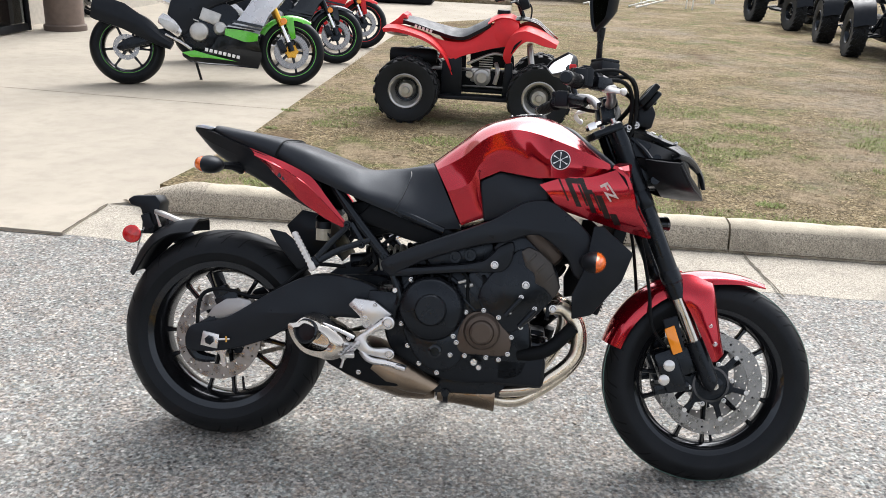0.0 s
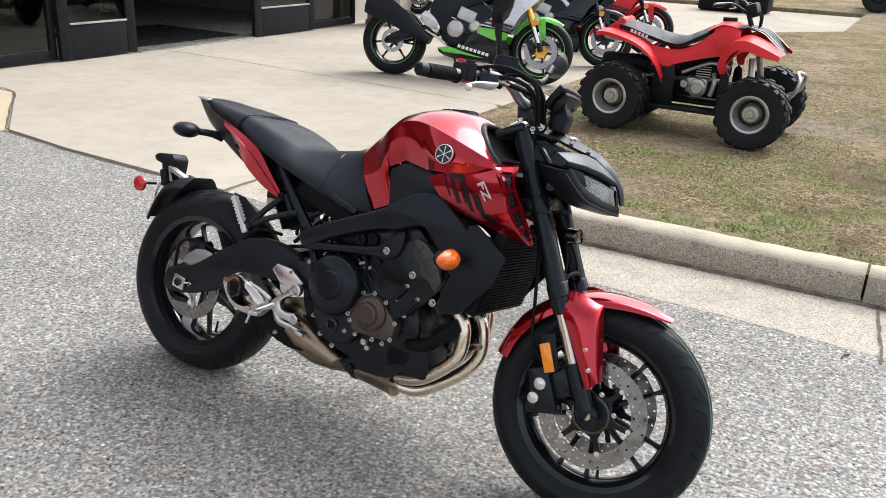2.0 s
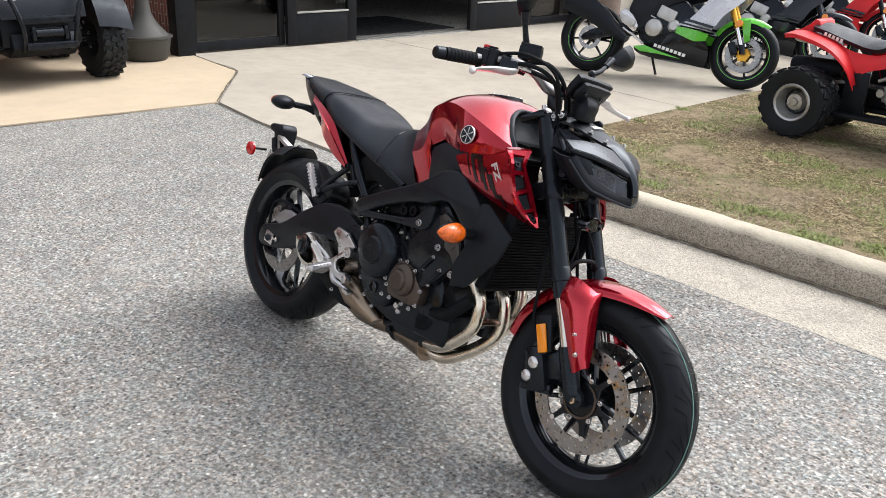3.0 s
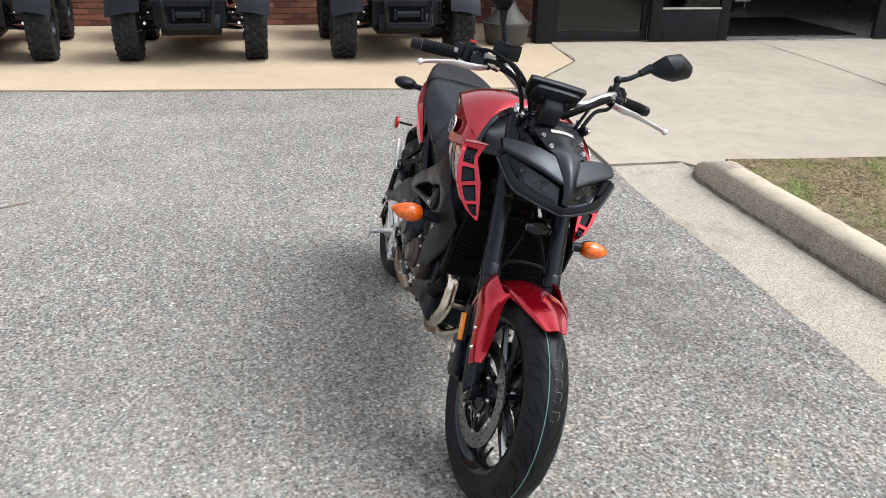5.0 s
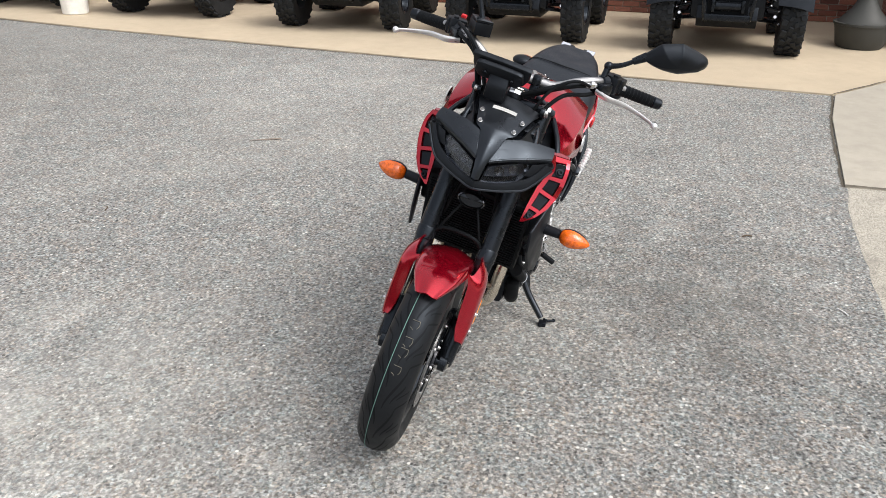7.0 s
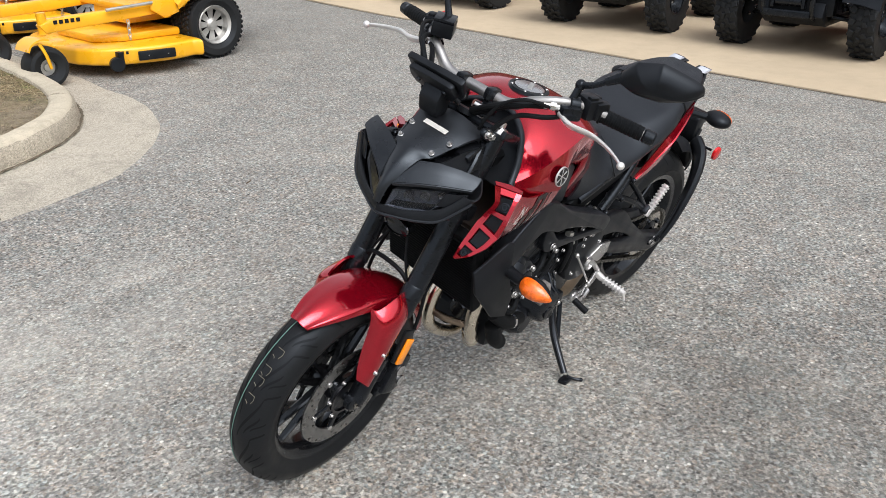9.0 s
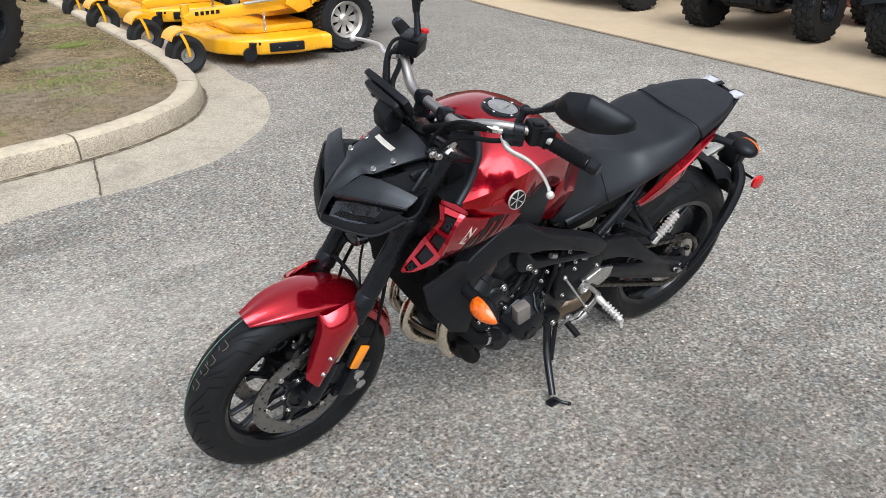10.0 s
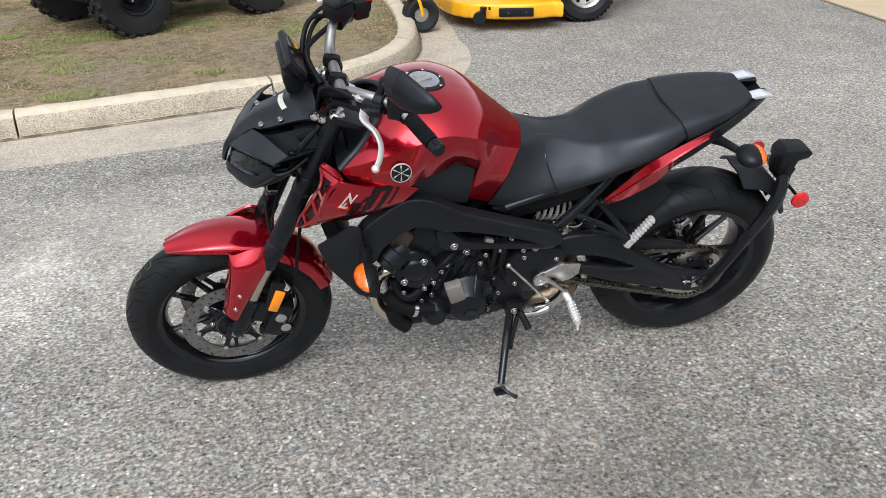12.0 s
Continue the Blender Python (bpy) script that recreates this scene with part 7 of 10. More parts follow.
    m = Matrix(((-0.60 * sy, 0.55, 0, 1.104), (0.10, -0.05 * sy, sy, sy * 0.2165), (0.78 * sy, 0.30, 0, 0.832), (0, 0, 0, 1)))
    b.transform(m)
    warp(b, lambda p: onto(p.x, p.z, 0.0034))
    part("letters", b, WHITE_MARK, cover, "white slanted lettering")

# seat
SEAT_SIDE = [
    [(0.155, 0.128, 0.865), (0.160, 0.138, 0.885)],
    [(0.240, 0.155, 0.825), (0.245, 0.162, 0.850)],
    [(0.360, 0.158, 0.781), (0.350, 0.162, 0.812)],
    [(0.440, 0.153, 0.752), (0.430, 0.152, 0.782)],
    [(0.520, 0.146, 0.724), (0.512, 0.142, 0.765)],
    [(0.620, 0.136, 0.693), (0.602, 0.134, 0.738)],
    [(0.710, 0.124, 0.697), (0.682, 0.130, 0.752)],
]
SEAT_TOP = [
    [(0.172, 0.118, 0.908), (0.185, 0.060, 0.913), (0.190, 0.000, 0.914)],
    [(0.246, 0.134, 0.890), (0.250, 0.070, 0.898), (0.250, 0.000, 0.899)],
    [(0.345, 0.120, 0.860), (0.345, 0.060, 0.867), (0.345, 0.000, 0.868)],
    [(0.415, 0.093, 0.838), (0.415, 0.050, 0.846), (0.415, 0.000, 0.847)],
    [(0.505, 0.064, 0.845), (0.505, 0.032, 0.853), (0.505, 0.000, 0.854)],
    [(0.576, 0.072, 0.850), (0.568, 0.036, 0.864), (0.565, 0.000, 0.867)],
    [(0.630, 0.100, 0.850), (0.612, 0.050, 0.874), (0.605, 0.000, 0.879)],
]
b = B()
skin(b, [lo + hi for lo, hi in zip(SEAT_SIDE, SEAT_TOP)], 5, 0.006)
mirrored(b)
seat = part("rider_seat", b, VINYL, bike, "grained black vinyl rider seat", smooth=50)
for sy in (-1, 1):
    b = B()
    tube(b, [(0.50 + 0.02, sy * 0.154, 0.735), (0.54, sy * 0.140, 0.78), (0.555, sy * 0.115, 0.83), (0.55, sy * 0.08, 0.848)], 0.0016, 5)
    part("stitching", b, BLACK_GLOSS, seat)
PILLION = [
    [(-0.052, 0.058, 0.922), (-0.050, 0.066, 0.934), (-0.045, 0.055, 0.944), (-0.044, 0.028, 0.946), (-0.043, 0.0, 0.946)],
    [(0.000, 0.092, 0.903), (0.000, 0.101, 0.921), (0.003, 0.086, 0.936), (0.003, 0.040, 0.940), (0.003, 0.0, 0.940)],
    [(0.080, 0.120, 0.878), (0.083, 0.128, 0.902), (0.088, 0.110, 0.925), (0.088, 0.050, 0.930), (0.088, 0.0, 0.930)],
    [(0.155, 0.136, 0.856), (0.163, 0.143, 0.882), (0.175, 0.123, 0.910), (0.185, 0.060, 0.917), (0.190, 0.0, 0.918)],
    [(0.163, 0.131, 0.856), (0.172, 0.135, 0.880), (0.186, 0.118, 0.902), (0.195, 0.058, 0.907), (0.200, 0.0, 0.908)],
]

b = B()
skin(b, PILLION, 5, 0.005)
mirrored(b)
pillion = part("pillion_seat", b, VINYL, bike, "grained black vinyl pillion seat", smooth=40)
SEAM = [(0.196, 0.0, 0.9165), (0.190, 0.060, 0.9150), (0.180, 0.122, 0.9075), (0.168, 0.142, 0.882), (0.159, 0.137, 0.856)]
b = B()
tube(b, [(p[0], -p[1], p[2]) for p in reversed(SEAM[1:])] + SEAM, 0.0032, 8, 5)
part("seat_joint", b, BLACK_DEEP, pillion, "dark joint between the two seats")
b = B()
skin(b, [
    [(-0.112, 0.0, 0.922), (-0.040, 0.0, 0.862), (0.090, 0.0, 0.802), (0.200, 0.0, 0.752), (0.320, 0.0, 0.700)],
    [(-0.112, 0.028, 0.924), (-0.040, 0.056, 0.864), (0.090, 0.098, 0.805), (0.200, 0.118, 0.755), (0.320, 0.124, 0.702)],
    [(-0.114, 0.040, 0.929), (-0.048, 0.072, 0.892), (0.085, 0.118, 0.845), (0.195, 0.138, 0.802), (0.310, 0.138, 0.745)],
], 4, 0.004)
skin(b, [
    [(-0.114, 0.040, 0.929), (-0.048, 0.072, 0.892), (0.085, 0.118, 0.845), (0.195, 0.138, 0.802), (0.310, 0.138, 0.745)],
    [(-0.112, 0.046, 0.937), (-0.050, 0.078, 0.926), (0.080, 0.128, 0.884), (0.185, 0.144, 0.850), (0.300, 0.142, 0.795)],
], 4, 0.004)
skin(b, [
    [(-0.112, 0.046, 0.937), (-0.050, 0.078, 0.926), (0.080, 0.128, 0.884)],
    [(-0.106, 0.020, 0.936), (-0.045, 0.030, 0.930), (0.080, 0.060, 0.888)],
], 4, 0.004)
mirrored(b)
part("tail_cowl", b, BLACK, bike, "black tail cowl below the seat", smooth=30)
for sy in (-1, 1):
    b = B()
    top_edge = [(0.083, 0.130, 0.884), (0.185, 0.150, 0.853), (0.253, 0.162, 0.826), (0.286, 0.163, 0.804), (0.331, 0.157, 0.750), (0.390, 0.148, 0.680)]
    crease = [(0.100, 0.140, 0.868), (0.182, 0.162, 0.838), (0.245, 0.174, 0.806), (0.280, 0.173, 0.782), (0.329, 0.164, 0.735), (0.388, 0.150, 0.677)]
    low_edge = [(0.136, 0.130, 0.842), (0.172, 0.145, 0.812), (0.222, 0.161, 0.772), (0.252, 0.162, 0.744), (0.322, 0.157, 0.700), (0.386, 0.147, 0.673)]
    skin(b, [top_edge, crease], 4, 0.005)
    skin(b, [crease, low_edge], 4, 0.005)
    if sy < 0:
        flipped(b)
    side = part("tail_panel", b, RED, bike, "candy red tail side panel", smooth=25)
    b = B()
    for k in range(6):
        u = 0.182 + k * 0.0135
        box(b, (u, sy * (0.1575 + 0.13 * (u - 0.182)), 0.812 - 0.50 * (u - 0.182)), (0.009, 0.006, 0.012), (0, 26, 0))
    part("maker_marking", b, BLACK_GLOSS, side, "dark lettering too small to read")
    b = B()
    plate(b, [(-0.112, 0.938), (-0.084, 0.945), (-0.044, 0.938), (-0.059, 0.930)], sy * 0.036, sy * 0.072, bevel=0.003)
    part("tail_light", b, surface("clear tail lens", (0.42, 0.45, 0.52), 0.12, vary=0.2, scale=50, bump=0.2, coat=0.6), bike, "clear wedge shaped tail light lens")
    # rear indicator on its stalk
    b = B()
    tube(b, [(0.045, sy * 0.085, 0.822), (0.030, sy * 0.120, 0.828), (0.012, sy * 0.160, 0.829)], [0.017, 0.012, 0.011], 10)
    part("indicator_stalk", b, BLACK, bike)
    c = Vector((-0.010, sy * 0.192, 0.829))
    b = B()
    blob(b, c, (0.040, 0.048, 0.0255), (0, 0, sy * -14), 20, 14)
    bodyb = part("rear_indicator", b, BLACK, bike, "black rear indicator pod with amber lens")
    b = B()
    blob(b, c + Vector((-0.018, 0, 0)), (0.027, 0.0445, 0.0232), (0, 0, sy * -14), 20, 14)
    part("lens", b, AMBER, bodyb, "amber lens")

# ---- radiator and its side covers
b = B()
box(b, (1.125, 0, 0.61), (0.035, 0.33, 0.25), (0, 14, 0), bevel=0.008)
radiator = part("radiator", b, BLACK_DEEP, bike, "black finned radiator")
for i in range(24):
    z = -0.11 + i * 0.0095
    b = B()
    o = B()
    box(o, (0.020, 0, z), (0.006, 0.31, 0.0022))
    o.transform(Matrix.Translation((1.125, 0, 0.61)) @ Matrix.Rotation(radians(14), 4, "Y"))
    part("fin", add(b, o), BLACK_DEEP, radiator)
for sy in (-1, 1):
    b = B()
    plate(b, [(1.075, 0.735), (1.10, 0.738), (1.190, 0.668), (1.165, 0.590), (1.088, 0.492), (1.035, 0.478), (1.030, 0.545), (1.060, 0.62)], 0.186, 0.196, bevel=0.004)
    warp(b, lambda p: Vector((p.x, p.y + 0.20 * (1.14 - p.x) + 0.004, p.z)))
    if sy < 0:
        flipped(b)
    part("radiator_cover", b, BLACK, bike, "matt black radiator side cover")
    b = B()
    tube(b, [(1.06, sy * 0.185, 0.638), (1.068, sy * 0.225, 0.642), (1.072, sy * 0.262, 0.645)], [0.020, 0.016, 0.015], 14, 4)
    pod = part("front_indicator", b, BLACK, bike, "black front indicator pod with amber lens")
    shape = ((0.264, 0.014), (0.272, 0.022), (0.286, 0.0275), (0.302, 0.0285), (0.320, 0.0255), (0.336, 0.019), (0.350, 0.010), (0.358, 0.002))
    for name, a0, a1, mat, more in (("pod_back", 75, 285, BLACK, 0.0), ("lens", -80, 80, AMBER, 0.0012)):
        b = B()
        ring_bridge(b, [[(1.074 + (r + more) * 1.12 * math.cos(t), sy * y, 0.646 + (r + more) * math.sin(t)) for t in [radians(a0 + (a1 - a0) * i / 14) for i in range(15)]] for y, r in shape])
        part(name, b, mat, pod, "pointed amber lens" if name == "lens" else "", smooth=60)

# ---- fork, mudguard, brakes (all turned with the bars)
K = math.tan(radians(25))


def on_fork(w, y, out=0.045):
    return Vector((1.543 - w * K + out, y, w))


for sy in (-1, 1):
    y = sy * 0.095
    b = B()
    rod(b, on_fork(1.008, y), on_fork(0.545, y), 0.0265, seg=24)
    lathe(b, [(0.0265, 0), (0.029, 0.003), (0.029, 0.035), (0.0265, 0.04)], on_fork(0.585, y), (-K, 0, 1), 24, closed=True)
    lathe(b, [(0.0265, 0), (0.0285, 0.003), (0.0285, 0.05), (0.0265, 0.053)], on_fork(0.79, y), (-K, 0, 1), 24, closed=True)
    part("fork_tube", steered(b), BLACK_METAL, bike, "black anodised upper fork tube")
    b = B()
    rod(b, on_fork(0.548, y), on_fork(0.40, y), 0.0205, seg=24)
    part("fork_slider", steered(b), STEEL, bike, "polished fork slider")
    b = B()
    tube(b, [on_fork(0.425, y), on_fork(0.36, y), on_fork(0.31, y, 0.046), (FA[0], y, 0.30)], [0.0255, 0.026, 0.025, 0.022], 16, 4)
    lathe(b, [(0.0, 0.012), (0.018, 0.012), (0.026, 0.008), (0.026, -0.012), (0.0, -0.012)], (FA[0], y, 0.30), (0, sy, 0), 20)
    part("fork_foot", steered(b), BLACK_METAL, bike)
    b = B()
    lathe(b, [(0.011, 0.0125), (0.011, 0.0165), (0.006, 0.0165), (0.006, 0.010), (0.0, 0.010)], (FA[0], y, 0.30), (0, sy, 0), 6)
    part("axle_cap", steered(b), STEEL, bike)
    # caliper behind the fork leg
    b = B()
    box(b, (1.325, sy * 0.085, 0.335), (0.062, 0.075, 0.125), (0, -24, 0), bevel=0.014)
    box(b, (1.36, sy * 0.088, 0.36), (0.06, 0.03, 0.08), (0, -24, 0), bevel=0.01)
    box(b, (1.335, sy * 0.10, 0.285), (0.10, 0.022, 0.028), (0, -12, 0), bevel=0.006)
    cal = part("front_caliper", steered(b), BLACK_METAL, bike, "black radial brake caliper")
    b = B()
    for u, w, r in ((1.318, 0.352, 0.0165), (1.307, 0.310, 0.0155)):
        lathe(b, [(0.0, 0.008), (r * 0.7, 0.008), (r, 0.005), (r, 0.0), (0, 0)], (u, sy * 0.122, w), (0, sy, 0), 20)
    part("piston_cap", steered(b), ALU, cal, "bright caliper piston caps")
    b = B()
    plate(b, [(1.295, 0.455), (1.322, 0.468), (1.352, 0.395), (1.326, 0.383)], sy * 0.122, sy * 0.130, bevel=0.003)
    part("fork_reflector", steered(b), AMBER_FLAT, bike, "amber fork reflector")
    b = B()
    plate(b, [(1.29, 0.48), (1.33, 0.495), (1.36, 0.40), (1.33, 0.375)], sy * 0.112, sy * 0.121, bevel=0.003)
    part("reflector_plate", steered(b), BLACK, bike)
    b = B()
    tube(b, [(1.31, sy * 0.10, 0.40), (1.265, sy * 0.10, 0.46), (1.25, sy * 0.095, 0.56), (1.225, sy * 0.07, 0.68), (1.19, sy * 0.05, 0.80), (1.16, sy * 0.05, 0.92)], 0.005, 8)
    part("brake_hose", steered(b), BLACK_DEEP, bike)
b = B()
tube(b, [(1.300, -0.085, 0.585), (1.312, -0.050, 0.640), (1.314, 0.050, 0.640), (1.300, 0.085, 0.585)], 0.006, 8)
for e in (-1, 1):
    tube(b, [(1.235, 0.0, 0.800), (1.275, e * 0.018, 0.735), (1.302, e * 0.048, 0.670), (1.305, e * 0.075, 0.600)], 0.0036, 6)
part("hose_guide", steered(b), BLACK_DEEP, bike)
b = B()
box(b, tuple(on_fork(0.81, 0, 0.02)), (0.075, 0.24, 0.045), (0, -25, 0), bevel=0.012)
part("lower_yoke", steered(b), BLACK_METAL, bike)
b = B()
box(b, tuple(on_fork(0.998, 0, 0.015)), (0.085, 0.255, 0.022), (0, -25, 0), bevel=0.008)
part("top_yoke", steered(b), BLACK_METAL, bike)
for sy in (-1, 1):
    b = B()
    lathe(b, [(0.0, 0.030), (0.008, 0.030), (0.008, 0.018), (0.017, 0.016), (0.021, 0.008), (0.021, 0.0), (0, 0)], on_fork(1.007, sy * 0.100), (-K, 0, 1), 20)
    part("fork_cap", steered(b), ALU, bike, "bright fork cap with adjuster")
for sy in (-1, 1):
    b = B()
    plate(b, smooth_poly([(1.105, 0.985), (1.140, 1.020), (1.176, 1.034), (1.186, 1.018), (1.165, 1.000), (1.130, 0.975)], 2), 0.088, 0.102, bevel=0.004)
    if sy < 0:
        flipped(b)
    part("mask_bracket", steered(b), BLACK_METAL, bike, "black bracket from the yoke to the mask")
    bolts(bike, BOLT_BIG, [(1.152, sy * 0.102, 1.010), (1.171, sy * 0.102, 1.021)], (0, sy, 0.2), STEER)
b = B()
lathe(b, [(0.0, 0.02), (0.02, 0.02), (0.024, 0.014), (0.024, 0.0), (0, 0)], on_fork(1.011, 0, 0.0), (-K, 0, 1), 6)
part("stem_nut", steered(b), CHROME, bike)
b = B()
lathe(b, [(0.024, 0), (0.026, 0.014), (0.012, 0.016), (0.0, 0.012)], on_fork(1.013, 0.0, 0.055), (-K, 0, 1), 24)
part("ignition_lock", steered(b), BLACK, bike, "round black ignition lock")


def front_mudguard():
    rows = []
    for k in range(9):
        a = radians(163 - k * 12.5)
        w = (0.060, 0.068, 0.074, 0.078, 0.080, 0.078, 0.072, 0.058, 0.030)[k]
        R = (0.322, 0.325, 0.326, 0.325, 0.323, 0.321, 0.320, 0.322, 0.326)[k]
        drop = (0.045, 0.045, 0.045, 0.042, 0.040, 0.034, 0.028, 0.020, 0.008)[k]
        d = Vector((math.cos(a), 0, math.sin(a)))
        c = Vector(FA)
        row = []
        for f, r in ((-1.0, R - drop), (-0.93, R - drop * 0.45), (-0.6, R - 0.004), (0.0, R + 0.005), (0.6, R - 0.004), (0.93, R - drop * 0.45), (1.0, R - drop)):
            p = c + d * r
            row.append((p.x, f * w, p.z))
        rows.append(row)
    b = B()
    skin(b, rows, 3, 0.004)
    g = part("front_mudguard", steered(b), RED, bike, "candy red front mudguard", smooth=40)
    for sy in (-1, 1):
        b = B()
        skin(b, [[(1.315, 0.085, 0.605), (1.365, 0.095, 0.612), (1.425, 0.088, 0.592), (1.434, 0.066, 0.600)], [(1.335, 0.118, 0.556), (1.375, 0.128, 0.566), (1.426, 0.119, 0.566), (1.440, 0.084, 0.562)], [(1.376, 0.124, 0.488), (1.407, 0.132, 0.490), (1.443, 0.122, 0.485), (1.456, 0.088, 0.484)], [(1.412, 0.124, 0.422), (1.434, 0.131, 0.424), (1.457, 0.122, 0.428), (1.467, 0.094, 0.430)], [(1.438, 0.122, 0.372), (1.450, 0.127, 0.376), (1.467, 0.120, 0.394), (1.474, 0.104, 0.398)]], 4, 0.006)
        if sy < 0:
            flipped(b)
        part("mudguard_leg", steered(b), RED, g, "candy red mudguard leg", smooth=50)
        for q in ((1.421, sy * 0.130, 0.474), (1.439, sy * 0.130, 0.424)):
            ob = new("bolt", BOLT)
            ob.parent = g
            ob.matrix_basis = STEER @ Matrix.Translation(q) @ Vector((0, sy, 0)).to_track_quat("Z", "Y").to_matrix().to_4x4()


front_mudguard()

# ---- headlamp mask
head = new("headlamp")
head.parent = bike
tagged(head, "matt black twin headlamp mask")
for sy in (-1, 1):
    f = (lambda p: Vector((p.x, -p.y, p.z))) if sy < 0 else (lambda p: p)
    # hood over the lens: folded plate with a crisp front lip
    b = B()
    rows = [
        [(1.322, 0.036, 0.962), (1.300, 0.080, 0.970), (1.277, 0.125, 0.969), (1.250, 0.168, 0.961)],
        [(1.356, 0.027, 0.938), (1.331, 0.078, 0.953), (1.303, 0.127, 0.957), (1.268, 0.173, 0.952)],
        [(1.385, 0.018, 0.911), (1.356, 0.072, 0.928), (1.326, 0.122, 0.938), (1.286, 0.174, 0.942)],
        [(1.383, 0.018, 0.902), (1.353, 0.072, 0.918), (1.322, 0.122, 0.928), (1.282, 0.172, 0.931)],
        [(1.362, 0.021, 0.900), (1.335, 0.072, 0.914), (1.306, 0.118, 0.924), (1.268, 0.162, 0.928)],
    ]
    ring_bridge(b, [[Vector(p) for p in r] for r in rows], closed_ring=False, caps=False)
    bmesh.ops.recalc_face_normals(b, faces=b.faces[:])
    bmesh.ops.solidify(b, geom=b.faces[:], thickness=0.004)
    bmesh.ops.bevel(b, geom=[e for e in b.edges if e.is_manifold and e.calc_face_angle(0) > 0.2], offset=0.003, segments=2, affect="EDGES", clamp_overlap=True)
    part("hood", steered(warp(b, f)), MASK, head, "matt black lamp hood", smooth=50)
    # lens and bowl
    lens = [(1.300, 0.142, 0.922), (1.326, 0.105, 0.915), (1.353, 0.064, 0.905), (1.380, 0.022, 0.891), (1.391, 0.016, 0.850), (1.371, 0.052, 0.852), (1.340, 0.102, 0.862), (1.319, 0.126, 0.890)]
    b = B()
    lv = [b.verts.new(q) for q in lens]
    b.faces.new(lv)
    bmesh.ops.triangulate(b, faces=b.faces[:])
    bmesh.ops.solidify(b, geom=b.faces[:], thickness=0.003)
    lo = part("lens", steered(warp(b, f)), SMOKE, head, "smoked headlamp lens")
    lo.visible_shadow = False
    b = B()
    back = [(p[0] - 0.035, p[1] * 0.9, p[2] - 0.004) for p in lens]
    ring_bridge(b, [[(p[0] - 0.003, p[1], p[2]) for p in lens], back], caps=False)
    b.faces.new([b.verts.new(q) for q in back])
    part("lamp_bowl", steered(warp(b, f)), LAMP_GREY, head)
    b = B()
    ring_bridge(b, [[(p[0] - 0.004 - d, 0.075 + (p[1] - 0.075) * k, 0.895 + (p[2] - 0.895) * k + d * 0.15) for p in lens] for d, k in ((0.0, 1.06), (0.030, 1.04), (0.090, 0.80), (0.125, 0.55))], caps=False)
    part("lamp_shell", steered(warp(b, f)), BLACK, head, smooth=50)
    for q, r in (((1.340, 0.048, 0.880), 0.014), ((1.325, 0.082, 0.892), 0.013), ((1.304, 0.112, 0.903), 0.010)):
        b = B()
        lathe(b, [(0.0, 0.0), (r * 0.8, 0.004), (r, 0.012), (r * 0.9, 0.013), (0.0, 0.006)], q, (1, 0.25, 0.1), 18)
        part("reflector_bowl", steered(warp(b, f)), DARK_CHROME, head)
    b = B()
    skin(b, [[(1.290, 0.168, 0.928), (1.308, 0.148, 0.924), (1.320, 0.128, 0.921)], [(1.300, 0.158, 0.908), (1.316, 0.142, 0.905), (1.326, 0.124, 0.905)], [(1.316, 0.144, 0.886), (1.324, 0.130, 0.886), (1.333, 0.116, 0.887)]], 2, 0.004)
    part("lens_surround", steered(warp(b, f)), BLACK, head)
    # cheek below and beside the lens
    b = B()
    skin(b, [
        [(1.316, 0.164, 0.932), (1.342, 0.138, 0.896), (1.368, 0.102, 0.876), (1.391, 0.058, 0.862), (1.414, 0.0, 0.854)],
        [(1.300, 0.184, 0.924), (1.350, 0.138, 0.862), (1.376, 0.098, 0.847), (1.398, 0.050, 0.838), (1.414, 0.0, 0.832)],
        [(1.262, 0.176, 0.924), (1.300, 0.134, 0.864), (1.332, 0.094, 0.848), (1.356, 0.046, 0.836), (1.370, 0.0, 0.827)],
        [(1.215, 0.140, 0.930), (1.235, 0.110, 0.885), (1.262, 0.080, 0.855), (1.285, 0.04, 0.838), (1.30, 0.0, 0.832)],
    ], 3, 0.005)
    b.transform(Matrix.Translation((-0.016, 0, -0.006)))
    part("cheek", steered(warp(b, f)), BLACK, head, smooth=40)
    b = B()
    skin(b, [[(1.318, 0.046, 0.948), (1.275, 0.072, 0.960), (1.225, 0.085, 0.975), (1.175, 0.10, 0.985)], [(1.285, 0.082, 0.918), (1.26, 0.100, 0.922), (1.21, 0.108, 0.930), (1.16, 0.112, 0.935)]], 3, 0.005)
    part("mask_side", steered(warp(b, f)), BLACK, head)
b = B()
LIP = [(1.398, 0.0, 0.826), (1.382, 0.050, 0.832), (1.360, 0.098, 0.841), (1.334, 0.138, 0.856), (1.288, 0.182, 0.912)]
tube(b, [(p[0], -p[1], p[2]) for p in reversed(LIP[1:])] + LIP, 0.0035, 8, 5)
part("chin_lip", steered(b), VINYL, head, "dark grey chin lip")
